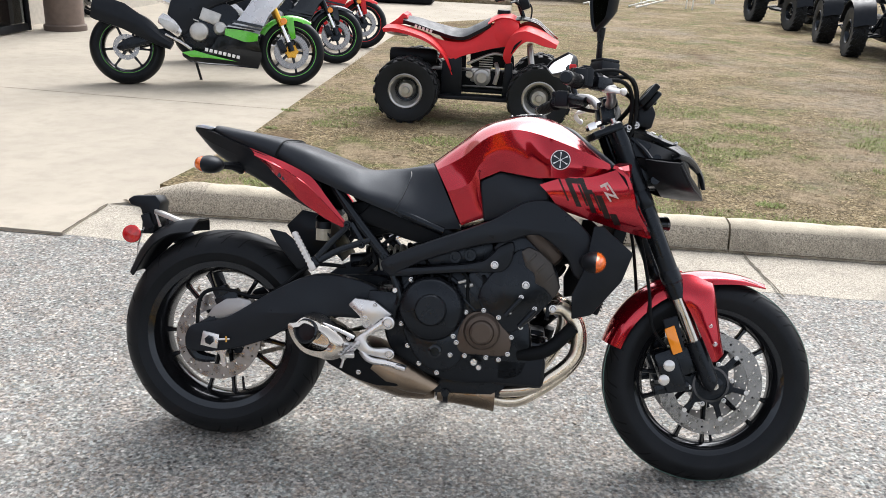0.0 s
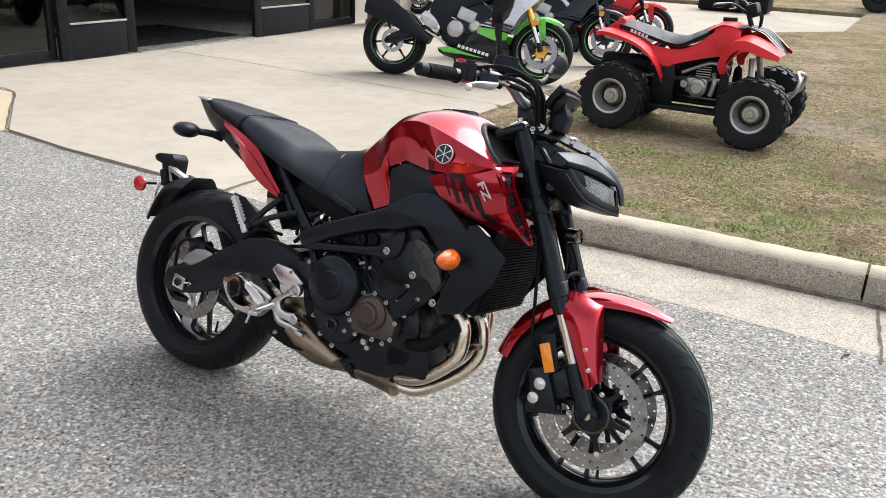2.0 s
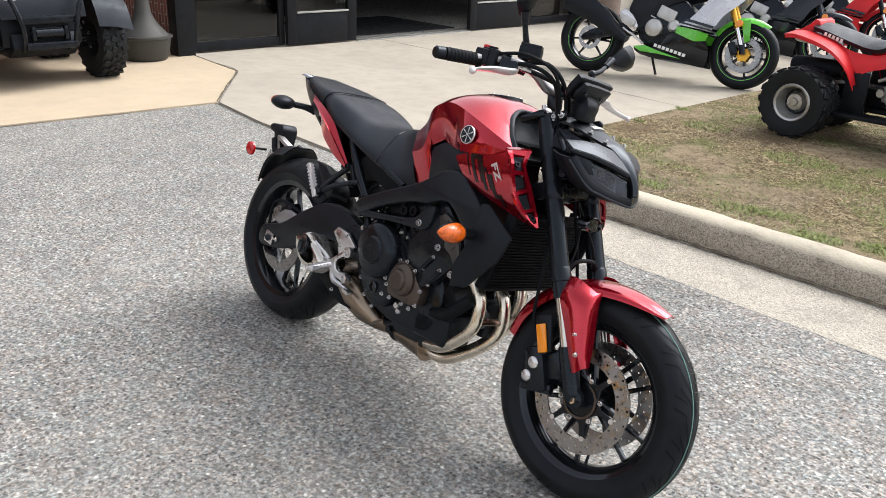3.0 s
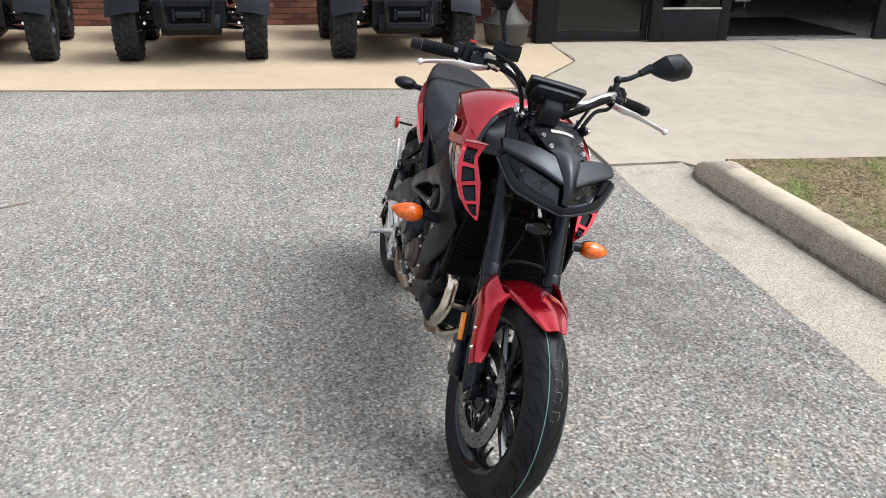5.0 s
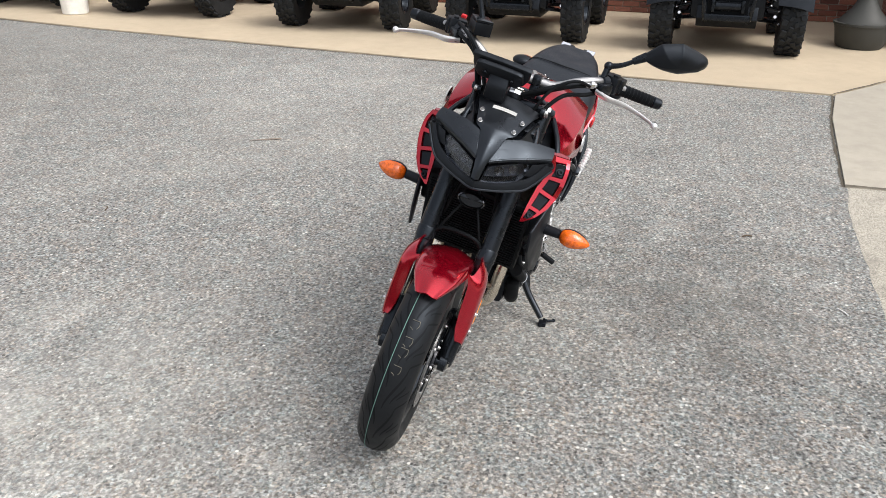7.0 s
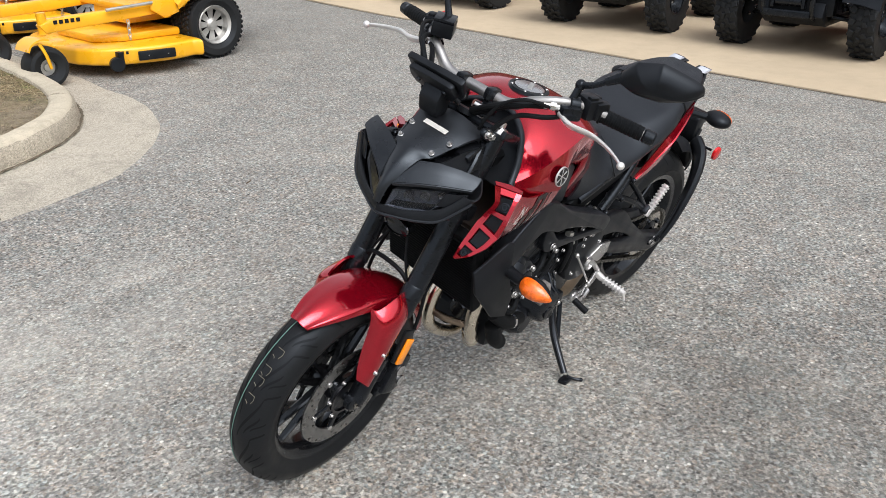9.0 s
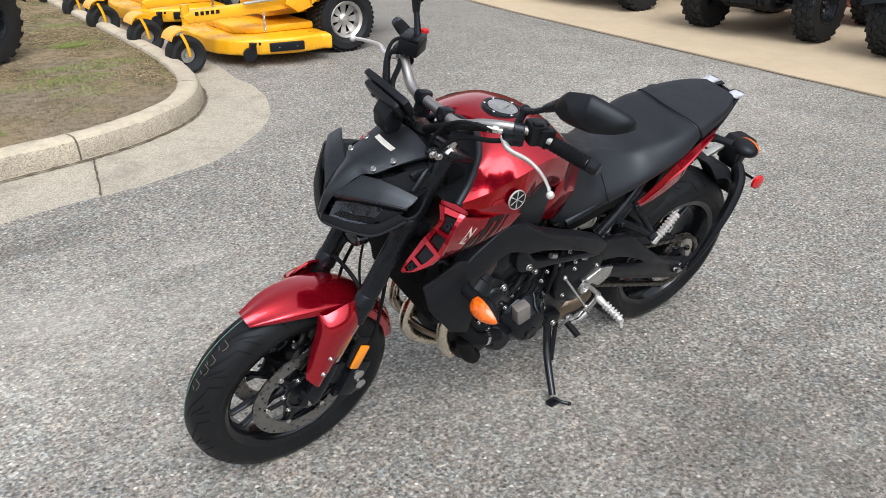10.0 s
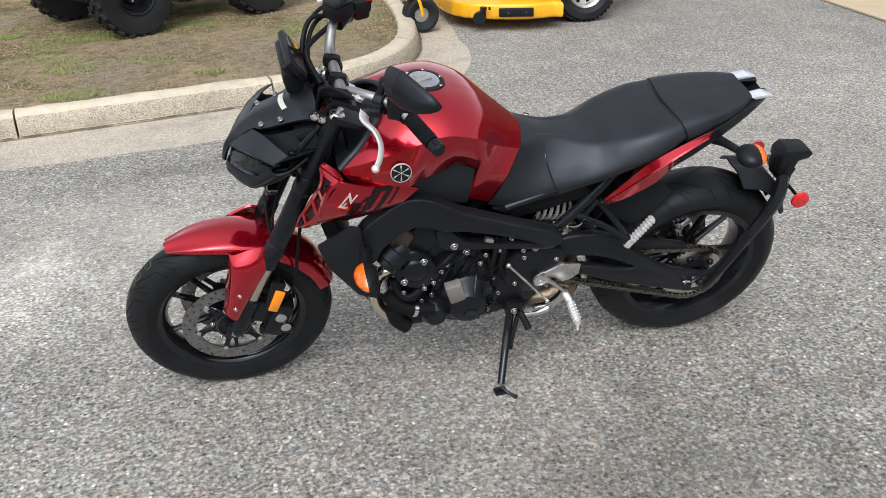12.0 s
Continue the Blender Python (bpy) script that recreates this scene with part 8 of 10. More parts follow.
# middle panel from the nose up to the clocks
EDGE = [(1.404, 0.011, 0.856), (1.390, 0.015, 0.896), (1.355, 0.027, 0.938), (1.322, 0.037, 0.963), (1.302, 0.056, 0.972), (1.252, 0.068, 0.986), (1.205, 0.082, 1.002), (1.160, 0.095, 1.008)]
CREST = [(1.409, 0.0, 0.856), (1.397, 0.0, 0.902), (1.362, 0.0, 0.948), (1.328, 0.0, 0.974), (1.305, 0.0, 0.985), (1.254, 0.0, 1.004), (1.208, 0.0, 1.020), (1.160, 0.0, 1.026)]
b = B()
skin(b, [[(x, -y, z) for x, y, z in EDGE], [((x + p) / 2, -y * 0.55, (z + r) / 2 + 0.002) for (x, y, z), (p, q, r) in zip(EDGE, CREST)], CREST, [((x + p) / 2, y * 0.55, (z + r) / 2 + 0.002) for (x, y, z), (p, q, r) in zip(EDGE, CREST)], EDGE], 4, 0.008)
part("nose_panel", steered(b), MASK, head, "matt black nose panel", smooth=40)
b = B()
rows = []
for du in (-0.0065, 0.0065):
    rows.append([Vector((1.243 + du - 5.0 * y * y, y, 1.0125 - 0.40 * du - 3.2 * y * y)) for y in [-0.035 + 0.007 * k for k in range(11)]])
ring_bridge(b, rows, closed_ring=False, caps=False)
bmesh.ops.solidify(b, geom=b.faces[:], thickness=0.002)
part("white_label", steered(b), WHITE_MARK, head, "white label strip on the nose panel")
bolts(head, BOLT, [(1.251, sy * 0.059, 0.994) for sy in (-1, 1)] + [(1.299, sy * 0.049, 0.979) for sy in (-1, 1)], (0.4, 0, 0.9), STEER)
b = B()
lathe(b, [(0.0, 0.006), (0.026, 0.006), (0.032, 0.002), (0.034, -0.02), (0.0, -0.02)], (1.300, 0.0, 0.748), (1, 0, 0.1), 28)
warp(b, lambda p: Vector((p.x, p.y * 1.2, 0.748 + (p.z - 0.748) * 0.65)))
oval = part("front_sensor_cover", steered(b), BLACK_GLOSS, head, "oval black cover below the headlamp")
b = B()
lathe(b, [(0.029, 0.004), (0.031, 0.0085), (0.034, 0.006), (0.034, 0.0)], (1.300, 0.0, 0.748), (1, 0, 0.1), 28, closed=True)
warp(b, lambda p: Vector((p.x, p.y * 1.2, 0.748 + (p.z - 0.748) * 0.65)))
part("cover_rim", steered(b), DARK_CHROME, oval, "dark metal rim")
b = B()
box(b, (1.24, 0, 0.90), (0.12, 0.16, 0.10), bevel=0.02)
box(b, (1.19, 0, 0.965), (0.06, 0.20, 0.03), (0, 20, 0), bevel=0.008)
tube(b, [(1.16, 0.09, 0.985), (1.20, 0.105, 0.95), (1.24, 0.11, 0.90)], 0.008, 8)
tube(b, [(1.16, -0.09, 0.985), (1.20, -0.105, 0.95), (1.24, -0.11, 0.90)], 0.008, 8)
part("lamp_bracket", steered(b), BLACK_METAL, head)
bolts(head, BOLT_DARK, [(1.235, sy * 0.118, w) for sy in (-1, 1) for w in (0.93, 0.87)], (0.1, 1, 0), STEER)

# ---- instrument, handlebar and controls
CLOCK_AT = Matrix.Translation((1.200, -0.050, 1.102)) @ Matrix.Rotation(radians(-54), 4, "Y") @ Matrix.Diagonal((0.84, 1.0, 1.0, 1.0))
b = B()
plate(b, smooth_poly([(-0.040, -0.070), (-0.044, 0.0), (-0.040, 0.070), (0.030, 0.084), (0.044, 0.070), (0.044, -0.070), (0.030, -0.084)], 2), -0.006, 0.012, bevel=0.005, seg=2, axis="z")
b.transform(CLOCK_AT)
clock = part("instrument", steered(b), BLACK, bike, "slim black digital instrument", smooth=40)
b = B()
box(b, (0, 0, 0.0125), (0.066, 0.13, 0.003), bevel=0.001)
b.transform(CLOCK_AT)
part("screen", steered(b), BLACK_GLOSS, clock)
b = B()
plate(b, smooth_poly([(-0.034, -0.058), (-0.034, 0.058), (0.022, 0.068), (0.036, 0.052), (0.036, -0.052), (0.022, -0.068)], 2), -0.024, -0.008, bevel=0.006, seg=2, axis="z")
b.transform(CLOCK_AT)
part("instrument_back", steered(b), BLACK, clock, smooth=40)
for sy in (-1, 1):
    b = B()
    lathe(b, [(0.0, 0.004), (0.006, 0.004), (0.007, 0.0), (0.0, 0.0)], (0.0, sy * 0.04, -0.026), (0, 0, -1), 12)
    b.transform(CLOCK_AT)
    part("instrument_screw", steered(b), BLACK_METAL, clock)
b = B()
plate(b, [(1.18, 1.02), (1.175, 1.085), (1.215, 1.092), (1.232, 1.06), (1.222, 1.015)], -0.075, -0.015, bevel=0.008)
part("instrument_mount", steered(b), BLACK, bike)
bar_pts = [(1.10, 0.0, 1.078), (1.10, 0.05, 1.078), (1.098, 0.10, 1.082), (1.082, 0.155, 1.112), (1.055, 0.20, 1.126), (1.010, 0.238, 1.122), (0.965, 0.31, 1.106), (0.938, 0.390, 1.096)]
b = B()
tube(b, [(p[0], -p[1], p[2]) for p in reversed(bar_pts[1:])] + bar_pts, [0.011, 0.011, 0.011, 0.0115, 0.0125, 0.014, 0.014, 0.014, 0.014, 0.014, 0.0125, 0.0115, 0.011, 0.011, 0.011], 16, 5)
part("handlebar", steered(b), SATIN, bike, "silver tapered handlebar")
for sy in (-1, 1):
    b = B()
    box(b, (1.098, sy * 0.045, 1.052), (0.04, 0.028, 0.05), (0, -12, 0), bevel=0.008)
    box(b, (1.102, sy * 0.045, 1.083), (0.046, 0.028, 0.034), (0, -12, 0), bevel=0.012)
    part("bar_clamp", steered(b), BLACK_METAL, bike)
    q = [(0.978, sy * 0.268, 1.108), (0.944, sy * 0.372, 1.098)]
    b = B()
    rod(b, q[0], q[1], 0.0172, seg=20)
    lathe(b, [(0.017, 0), (0.022, 0.001), (0.022, 0.006), (0.017, 0.007)], q[0], Vector(q[1]) - Vector(q[0]), 20, closed=True)
    grip = part("grip", steered(b), BLACK_DEEP, bike, "ribbed black rubber grip")
    for i in range(9):
        c = Vector(q[0]).lerp(Vector(q[1]), 0.08 + i * 0.10)
        b = B()
        lathe(b, [(0.0172, -0.003), (0.0182, -0.0022), (0.0182, 0.0022), (0.0172, 0.003)], c, Vector(q[1]) - Vector(q[0]), 20, closed=True)
        part("grip_rib", steered(b), BLACK_DEEP, grip)
    b = B()
    d = (Vector(q[1]) - Vector(q[0])).normalized()
    lathe(b, [(0.0, 0.030), (0.013, 0.030), (0.0165, 0.026), (0.0175, 0.004), (0.014, 0.0), (0.0, 0.0)], Vector(q[1]) + d * 0.002, d, 20)
    part("bar_end", steered(b), BLACK_METAL, grip)
    b = B()
    box(b, (0.995, sy * 0.243, 1.120), (0.045, 0.052, 0.052), (0, 0, sy * -18), bevel=0.010)
    box(b, (0.972, sy * 0.243, 1.136), (0.020, 0.022, 0.016), (0, 0, sy * -18), bevel=0.004)
    box(b, (0.970, sy * 0.252, 1.110), (0.016, 0.018, 0.012), (0, 0, sy * -18), bevel=0.003)
    box(b, (0.984, sy * 0.268, 1.1185), (0.040, 0.026, 0.044), (0, 0, sy * -18), bevel=0.008)
    box(b, (1.002, sy * 0.252, 1.146), (0.024, 0.016, 0.010), (0, 0, sy * -18), bevel=0.003)
    sw = part("switch_gear", steered(b), BLACK, bike, "black switch housing")
    if sy < 0:
        b = B()
        box(b, (0.968, -0.237, 1.148), (0.018, 0.016, 0.012), bevel=0.003)
        part("kill_switch", steered(b), RED_SOLID, sw, "red kill switch")
    b = B()
    box(b, (1.045, sy * 0.222, 1.110), (0.052, 0.044, 0.034), (0, 0, sy * -35), bevel=0.008)
    rod(b, (1.030, sy * 0.215, 1.118), (1.062, sy * 0.170, 1.110), 0.017, 0.014, seg=14)
    lathe(b, [(0.016, -0.013), (0.0205, -0.011), (0.0205, 0.011), (0.016, 0.013)], (1.030, sy * 0.222, 1.122), (0.72, -sy * 0.66, 0), 18, closed=True)
    part("lever_perch", steered(b), BLACK_METAL, bike)
    b = B()
    tube(b, [(1.062, sy * 0.212, 1.100), (1.074, sy * 0.250, 1.094), (1.056, sy * 0.296, 1.089), (1.053, sy * 0.338, 1.081), (1.063, sy * 0.374, 1.074), (1.076, sy * 0.398, 1.069)], [0.0135, 0.014, 0.0115, 0.0088, 0.0078, 0.007], 12, 6, flat=0.5)
    blob(b, (1.078, sy * 0.401, 1.069), (0.0095, 0.0095, 0.0095))
    part("brake_lever" if sy < 0 else "clutch_lever", steered(b), LEVER, bike, "polished alloy lever with a ball end")
    b = B()
    rod(b, (1.062, sy * 0.205, 1.115), (1.085, sy * 0.175, 1.112), 0.008, seg=10)
    lathe(b, [(0.0, 0.006), (0.012, 0.006), (0.012, -0.006), (0.0, -0.006)], (1.072, sy * 0.192, 1.116), (0.6, -sy * 0.8, 0), 14)
    part("cable_adjuster", steered(b), ALU, bike)
b = B()
for k, (y0, y1) in enumerate(((0.03, 0.17), (0.02, 0.16), (-0.02, -0.17))):
    tube(b, [(1.135, y0, 1.035), (1.135 + 0.012 * k, (y0 + y1) / 2, 1.085), (1.105, y1 * 0.9, 1.108), (1.060, y1 * 1.15, 1.112)], 0.009 - 0.001 * k, 10)
part("wiring_loom", steered(b), BLACK_DEEP, bike, "taped black wiring loom along the bar")
b = B()
box(b, (1.062, -0.165, 1.158), (0.062, 0.055, 0.038), (0, 0, 30), bevel=0.006)
res = part("brake_reservoir", steered(b), BLACK, bike, "square black brake fluid reservoir")
b = B()
box(b, (1.062, -0.165, 1.180), (0.058, 0.052, 0.008), (0, 0, 30), bevel=0.002)
part("reservoir_lid", steered(b), BLACK_METAL, res)
b = B()
tube(b, [(1.062, -0.175, 1.135), (1.055, -0.20, 1.118)], 0.011, 10, 1)
part("reservoir_neck", steered(b), BLACK_METAL, res)
for pts, r in (
    ([(1.08, 0.19, 1.112), (1.13, 0.15, 1.125), (1.15, 0.10, 1.09), (1.16, 0.07, 1.02), (1.14, 0.06, 0.95)], 0.0045),
    ([(1.02, 0.235, 1.10), (1.075, 0.19, 1.085), (1.12, 0.13, 1.07), (1.15, 0.09, 1.01), (1.13, 0.08, 0.95)], 0.006),
    ([(1.06, -0.19, 1.125), (1.13, -0.17, 1.14), (1.165, -0.12, 1.10), (1.17, -0.08, 1.02), (1.16, -0.06, 0.93)], 0.006),
    ([(1.02, -0.235, 1.11), (1.10, -0.20, 1.125), (1.145, -0.14, 1.10), (1.155, -0.10, 1.02), (1.14, -0.09, 0.95)], 0.006),
    ([(1.01, -0.24, 1.135), (1.09, -0.21, 1.150), (1.15, -0.15, 1.12), (1.165, -0.11, 1.03), (1.15, -0.10, 0.96)], 0.005),
):
    b = B()
    tube(b, pts, r, 8)
    part("cable", steered(b), BLACK_DEEP, bike)

# mirrors
b = B()
rod(b, (1.035, 0.215, 1.125), (1.02, 0.218, 1.168), 0.0095)
blob(b, (1.02, 0.218, 1.170), (0.013, 0.013, 0.013))
tube(b, [(1.02, 0.218, 1.170), (1.025, 0.25, 1.185), (1.022, 0.285, 1.212)], [0.009, 0.0075, 0.0065], 10)
rod(b, (1.022, 0.277, 1.206), (1.018, 0.310, 1.232), 0.010, 0.014)
ml = part("mirror", steered(b), BLACK_METAL, bike, "black teardrop mirror")


def mirror_head(parent, c, along_v, up_v2, length, height):
    """Teardrop shell: pointed at the outer end, glass on the rear face."""
    a, u = Vector(along_v).normalized(), Vector(up_v2).normalized()
    n = a.cross(u).normalized()
    if n.x > 0:
        n = -n
    u = (u - a * u.dot(a)).normalized()
    outline = [(-0.5, -0.06), (-0.48, 0.06), (-0.30, 0.42), (-0.22, 0.47), (0.0, 0.49), (0.08, 0.46), (0.40, 0.06), (0.49, -0.12), (0.50, -0.26), (0.46, -0.36), (0.10, -0.49), (-0.02, -0.48), (-0.34, -0.28)]
    pts = spline([(x * length, z * height, 0) for x, z in outline], 4, closed=True)
    rings = []
    for s, d in ((0.0, 0.040), (0.35, 0.038), (0.65, 0.030), (0.88, 0.014), (1.0, 0.0), (1.0, -0.010), (0.97, -0.013), (0.93, -0.013), (0.92, -0.006)):
        rings.append([Vector(c) + a * p.x * max(s, 0.01) + u * p.y * max(s, 0.01) - n * d for p in pts])
    b = B()
    ring_bridge(b, rings)
    shell = part("mirror_shell", steered(b), BLACK, parent, smooth=50)
    b = B()
    ring_bridge(b, [[Vector(c) + a * p.x * 0.90 + u * p.y * 0.90 + n * d for p in pts] for d in (0.0065, 0.0085)])
    part("mirror_glass", steered(b), MIRROR, parent, "silver mirror glass")


mirror_head(ml, (1.003, 0.388, 1.252), (-0.26, 0.93, 0.26), (0.60, -0.25, 0.78), 0.186, 0.094)
b = B()
rod(b, (1.045, -0.168, 1.13), (1.045, -0.168, 1.175), 0.009)
tube(b, [(1.045, -0.168, 1.175), (1.042, -0.180, 1.20), (1.04, -0.195, 1.232)], [0.010, 0.0085, 0.0075], 10)
rod(b, (1.04, -0.195, 1.228), (1.038, -0.205, 1.262), 0.009, 0.013)
mr = part("mirror", steered(b), BLACK_METAL, bike, "black teardrop mirror turned upright")
mirror_head(mr, (1.035, -0.225, 1.335), (0.05, -0.28, 0.95), (0.45, -0.85, -0.2), 0.175, 0.095)

# ---------------------------------------------------------------- knobbly wheels and quads
def knobby_wheel(parent, m, R, half, rim, mat_rim, lugs=22, hub_label="", spokes=8, outer=1, single=False, lug=0.085):
    """Chunky off-road tyre with single tread blocks on a pressed steel rim. Axle along y; outer names the outer side."""
    w = new("wheel")
    w.parent = parent
    w.matrix_basis = m
    b = B()
    lathe(b, [(rim, -half * 0.8), (rim + (R - rim) * 0.35, -half), (R * 0.93, -half * 0.98), (R * 0.965, -half * 0.75), (R * 0.975, 0), (R * 0.965, half * 0.75), (R * 0.93, half * 0.98), (rim + (R - rim) * 0.35, half), (rim, half * 0.8), (rim - 0.02, 0)], seg=40, closed=True)
    tyre = None
    shared = {}
    if single:
        tyre = part("tyre", b, OLD_RUBBER, w, "knobbly black tyre")
    for k in range(lugs):
        a = 2 * math.pi * k / lugs
        for y, off, ln, wd in ((-0.72, 0.0, 0.46, 0.55), (0.72, 0.5, 0.46, 0.55), (-0.18, 0.35, 0.36, 0.5), (0.22, 0.8, 0.36, 0.5)):
            t = a + off * 2 * math.pi / lugs
            turn = Matrix.Rotation(-t, 4, "Y") @ Matrix.Translation((R * 0.975, y * half, 0)) @ Matrix.Rotation(0.35 * (1 if y > 0 else -1), 4, "X")
            size = (R * lug, half * ln, 2 * math.pi * R / lugs * wd)
            if single:
                if ln not in shared:
                    shared[ln] = mesh_from(box(B(), (0, 0, 0), size, bevel=0.004, seg=1), OLD_RUBBER)
                ob = part("tread_block", shared[ln], OLD_RUBBER, w)
                ob.matrix_basis = turn
                continue
            o = box(B(), (0, 0, 0), size, bevel=0.004, seg=1)
            o.transform(turn)
            add(b, o)
    if not single:
        part("tyre", b, OLD_RUBBER, w, "knobbly black tyre")
    b = B()
    s = outer
    lathe(b, [(rim + 0.012, s * half * 0.88), (rim + 0.004, s * half * 0.94), (rim - 0.010, s * half * 0.88), (rim - 0.016, s * half * 0.70), (rim - 0.026, s * half * 0.20), (rim - 0.034, s * half * 0.08), (rim * 0.60, s * half * 0.05), (rim * 0.45, s * half * 0.48), (rim * 0.24, s * half * 0.50), (rim * 0.20, s * half * 0.66), (0.0, s * half * 0.66)], seg=36, caps=False)
    part("rim", b, mat_rim, w, hub_label)
    b = B()
    for k in range(4):
        a = math.pi / 2 * k + 0.4
        rod(b, (rim * 0.36 * math.cos(a), s * half * 0.49, rim * 0.36 * math.sin(a)), (rim * 0.36 * math.cos(a), s * half * 0.56, rim * 0.36 * math.sin(a)), 0.010, seg=6)
    part("wheel_nuts", b, GALV, w)
    b = B()
    lathe(b, [(rim * 0.60, s * half * 0.065), (rim * 0.78, s * half * 0.095), (rim * 0.78, s * half * 0.115), (rim * 0.60, s * half * 0.085)], seg=36, closed=True)
    part("rim_recess", b, BLACK_METAL, w)
    return w


def utility_quad(name, label, wheelbase=1.25, track=1.17, R=0.34, colour=None, group="quads along the brick wall", winch=True):
    """Big utility quad, built facing +x with its origin on the ground between the wheels."""
    t = thing(name, label, "quad bike", group=group)
    colour = colour or BLACK
    hw, hb = track / 2, wheelbase / 2
    for x, half in ((hb, 0.108), (-hb, 0.135)):
        for sy in (-1, 1):
            knobby_wheel(t, pose(x, sy * hw, R), R, half, 0.16, BLACK_METAL, hub_label="black steel rim", outer=sy)
    b = B()
    box(b, (0, 0, 0.42), (wheelbase * 0.95, 0.36, 0.22), bevel=0.03)
    box(b, (0, 0, 0.30), (wheelbase * 0.7, 0.30, 0.05), bevel=0.01)
    part("chassis", b, BLACK_DEEP, t)
    b = B()
    plate(b, [(hb + 0.30, 0.46), (hb + 0.34, 0.34), (hb + 0.20, 0.25), (-hb - 0.10, 0.25), (-hb - 0.10, 0.30), (hb + 0.12, 0.32)], -0.27, 0.27, bevel=0.01)
    box(b, (hb + 0.20, 0, 0.47), (0.12, 0.66, 0.26), bevel=0.03)
    part("skid_plate", b, BLACK, t, "black plastic skid plate")
    for x in (hb, -hb):
        for sy in (-1, 1):
            for dx, dy, z, r in ((0.05, 0.11, 0.28, 0.014), (0.05, 0.12, 0.40, 0.013), (0.02, 0.15, 0.34, 0.020), (0.09, 0.20, 0.45, 0.010), (0.10, 0.17, 0.50, 0.011)):
                b = B()
                lathe(b, [(0.0, 0.02), (r * 0.7, 0.02), (r, 0.01), (r, -0.01), (0.0, -0.01)], (x + dx, sy * (hw - dy), z), (1, 0, 0.2), 10)
                part("ball_joint", b, CHROME, t)
            b = B()
            rod(b, (x - 0.10, sy * 0.14, 0.33), (x, sy * (hw - 0.13), 0.29), 0.016)
            rod(b, (x + 0.10, sy * 0.14, 0.33), (x, sy * (hw - 0.13), 0.29), 0.016)
            rod(b, (x, sy * 0.14, 0.47), (x, sy * (hw - 0.13), 0.40), 0.014)
            part("suspension_arm", b, BLACK_METAL, t)
            b = B()
            rod(b, (x - 0.02, sy * (hw - 0.24), 0.36), (x - 0.06, sy * 0.20, 0.70), 0.028)
            for i in range(7):
                c = Vector((x - 0.025, sy * (hw - 0.245), 0.40)).lerp(Vector((x - 0.055, sy * 0.21, 0.66)), i / 6)
                lathe(b, [(0.034, -0.005), (0.042, 0.0), (0.034, 0.005)], c, (-0.04, -sy * 0.3, 0.34), 12)
            part("shock_absorber", b, BLACK_METAL, t)
    for sy in (-1, 1):
        for x0 in (hb, -hb):
            b = B()
            skin(b, [[(x0 + R * 1.22 * math.cos(a), sy * (hw - 0.16 + 0.30 * f), 0.36 + R * 1.22 * math.sin(a) + 0.05 - 0.05 * f * f) for a in (radians(12), radians(45), radians(80), radians(115), radians(150), radians(168))] for f in (0.0, 0.5, 1.0)], 3, 0.008)
            part("mudguard", b, colour, t)
        b = B()
        box(b, (-0.02, sy * 0.34, 0.30), (wheelbase - 2 * R - 0.02, 0.24, 0.04), bevel=0.01)
        part("footwell", b, BLACK, t)
        b = B()
        lathe(b, [(0.0, 0.02), (0.05, 0.015), (0.06, 0.0), (0.06, -0.04), (0.0, -0.05)], (hb + 0.30, sy * 0.24, 0.74), (1, 0, 0.1), 20)
        part("headlamp", b, GALV, t)
    b = B()
    skin(b, [[(hb + 0.36, y, 0.58), (hb + 0.28, y, 0.78), (hb, y, 0.86), (0.20, y * 0.7, 0.88)] for y in (-0.34, -0.17, 0, 0.17, 0.34)], 3, 0.01)
    part("nose_cover", b, colour, t)
    b = B()
    box(b, (-0.25, 0, 0.80), (0.75, 0.30, 0.14), bevel=0.05, seg=3)
    part("seat", b, VINYL, t)
    for x0, x1 in ((hb - 0.20, hb + 0.36), (-hb - 0.40, -hb + 0.12)):
        rack = new("cargo_rack")
        rack.parent = t
        for k in range(6):
            b = B()
            y = -0.40 + 0.16 * k
            tube(b, [(x0, y, 0.93), (x1, y, 0.93)], 0.010, 8, 1)
            part("rack_bar", b, BLACK_METAL, rack)
        for x in (x0, x1):
            b = B()
            tube(b, [(x, -0.46, 0.935), (x, 0.46, 0.935)], 0.013, 8, 1)
            part("rack_bar", b, BLACK_METAL, rack)
    # bumper with its plate and skid
    bump = new("front_bumper")
    bump.parent = t
    for sy in (-1, 1):
        b = B()
        tube(b, [(hb + 0.16, sy * 0.17, 0.30), (hb + 0.40, sy * 0.20, 0.36), (hb + 0.46, sy * 0.22, 0.55), (hb + 0.42, sy * 0.30, 0.80), (hb + 0.34, sy * 0.40, 0.92)], 0.020, 10)
        part("bumper_tube", b, BLACK_METAL, bump)
    for z, y in ((0.37, 0.20), (0.58, 0.22)):
        b = B()
        box(b, (hb + 0.43, 0, z), (0.05, y * 2, 0.06), bevel=0.012)
        part("bumper_bar", b, BLACK_METAL, bump)
    b = B()
    box(b, (hb + 0.37, 0, 0.46), (0.05, 0.36, 0.16), bevel=0.01)
    part("bumper_plate", b, BLACK_DEEP, bump)
    if winch:
        b = B()
        rod(b, (hb + 0.40, -0.11, 0.47), (hb + 0.40, 0.11, 0.47), 0.045)
        for sy in (-1, 1):
            box(b, (hb + 0.40, sy * 0.13, 0.47), (0.10, 0.03, 0.11), bevel=0.01)
        part("winch", b, BLACK_METAL, bump, "dark winch drum")
    b = B()
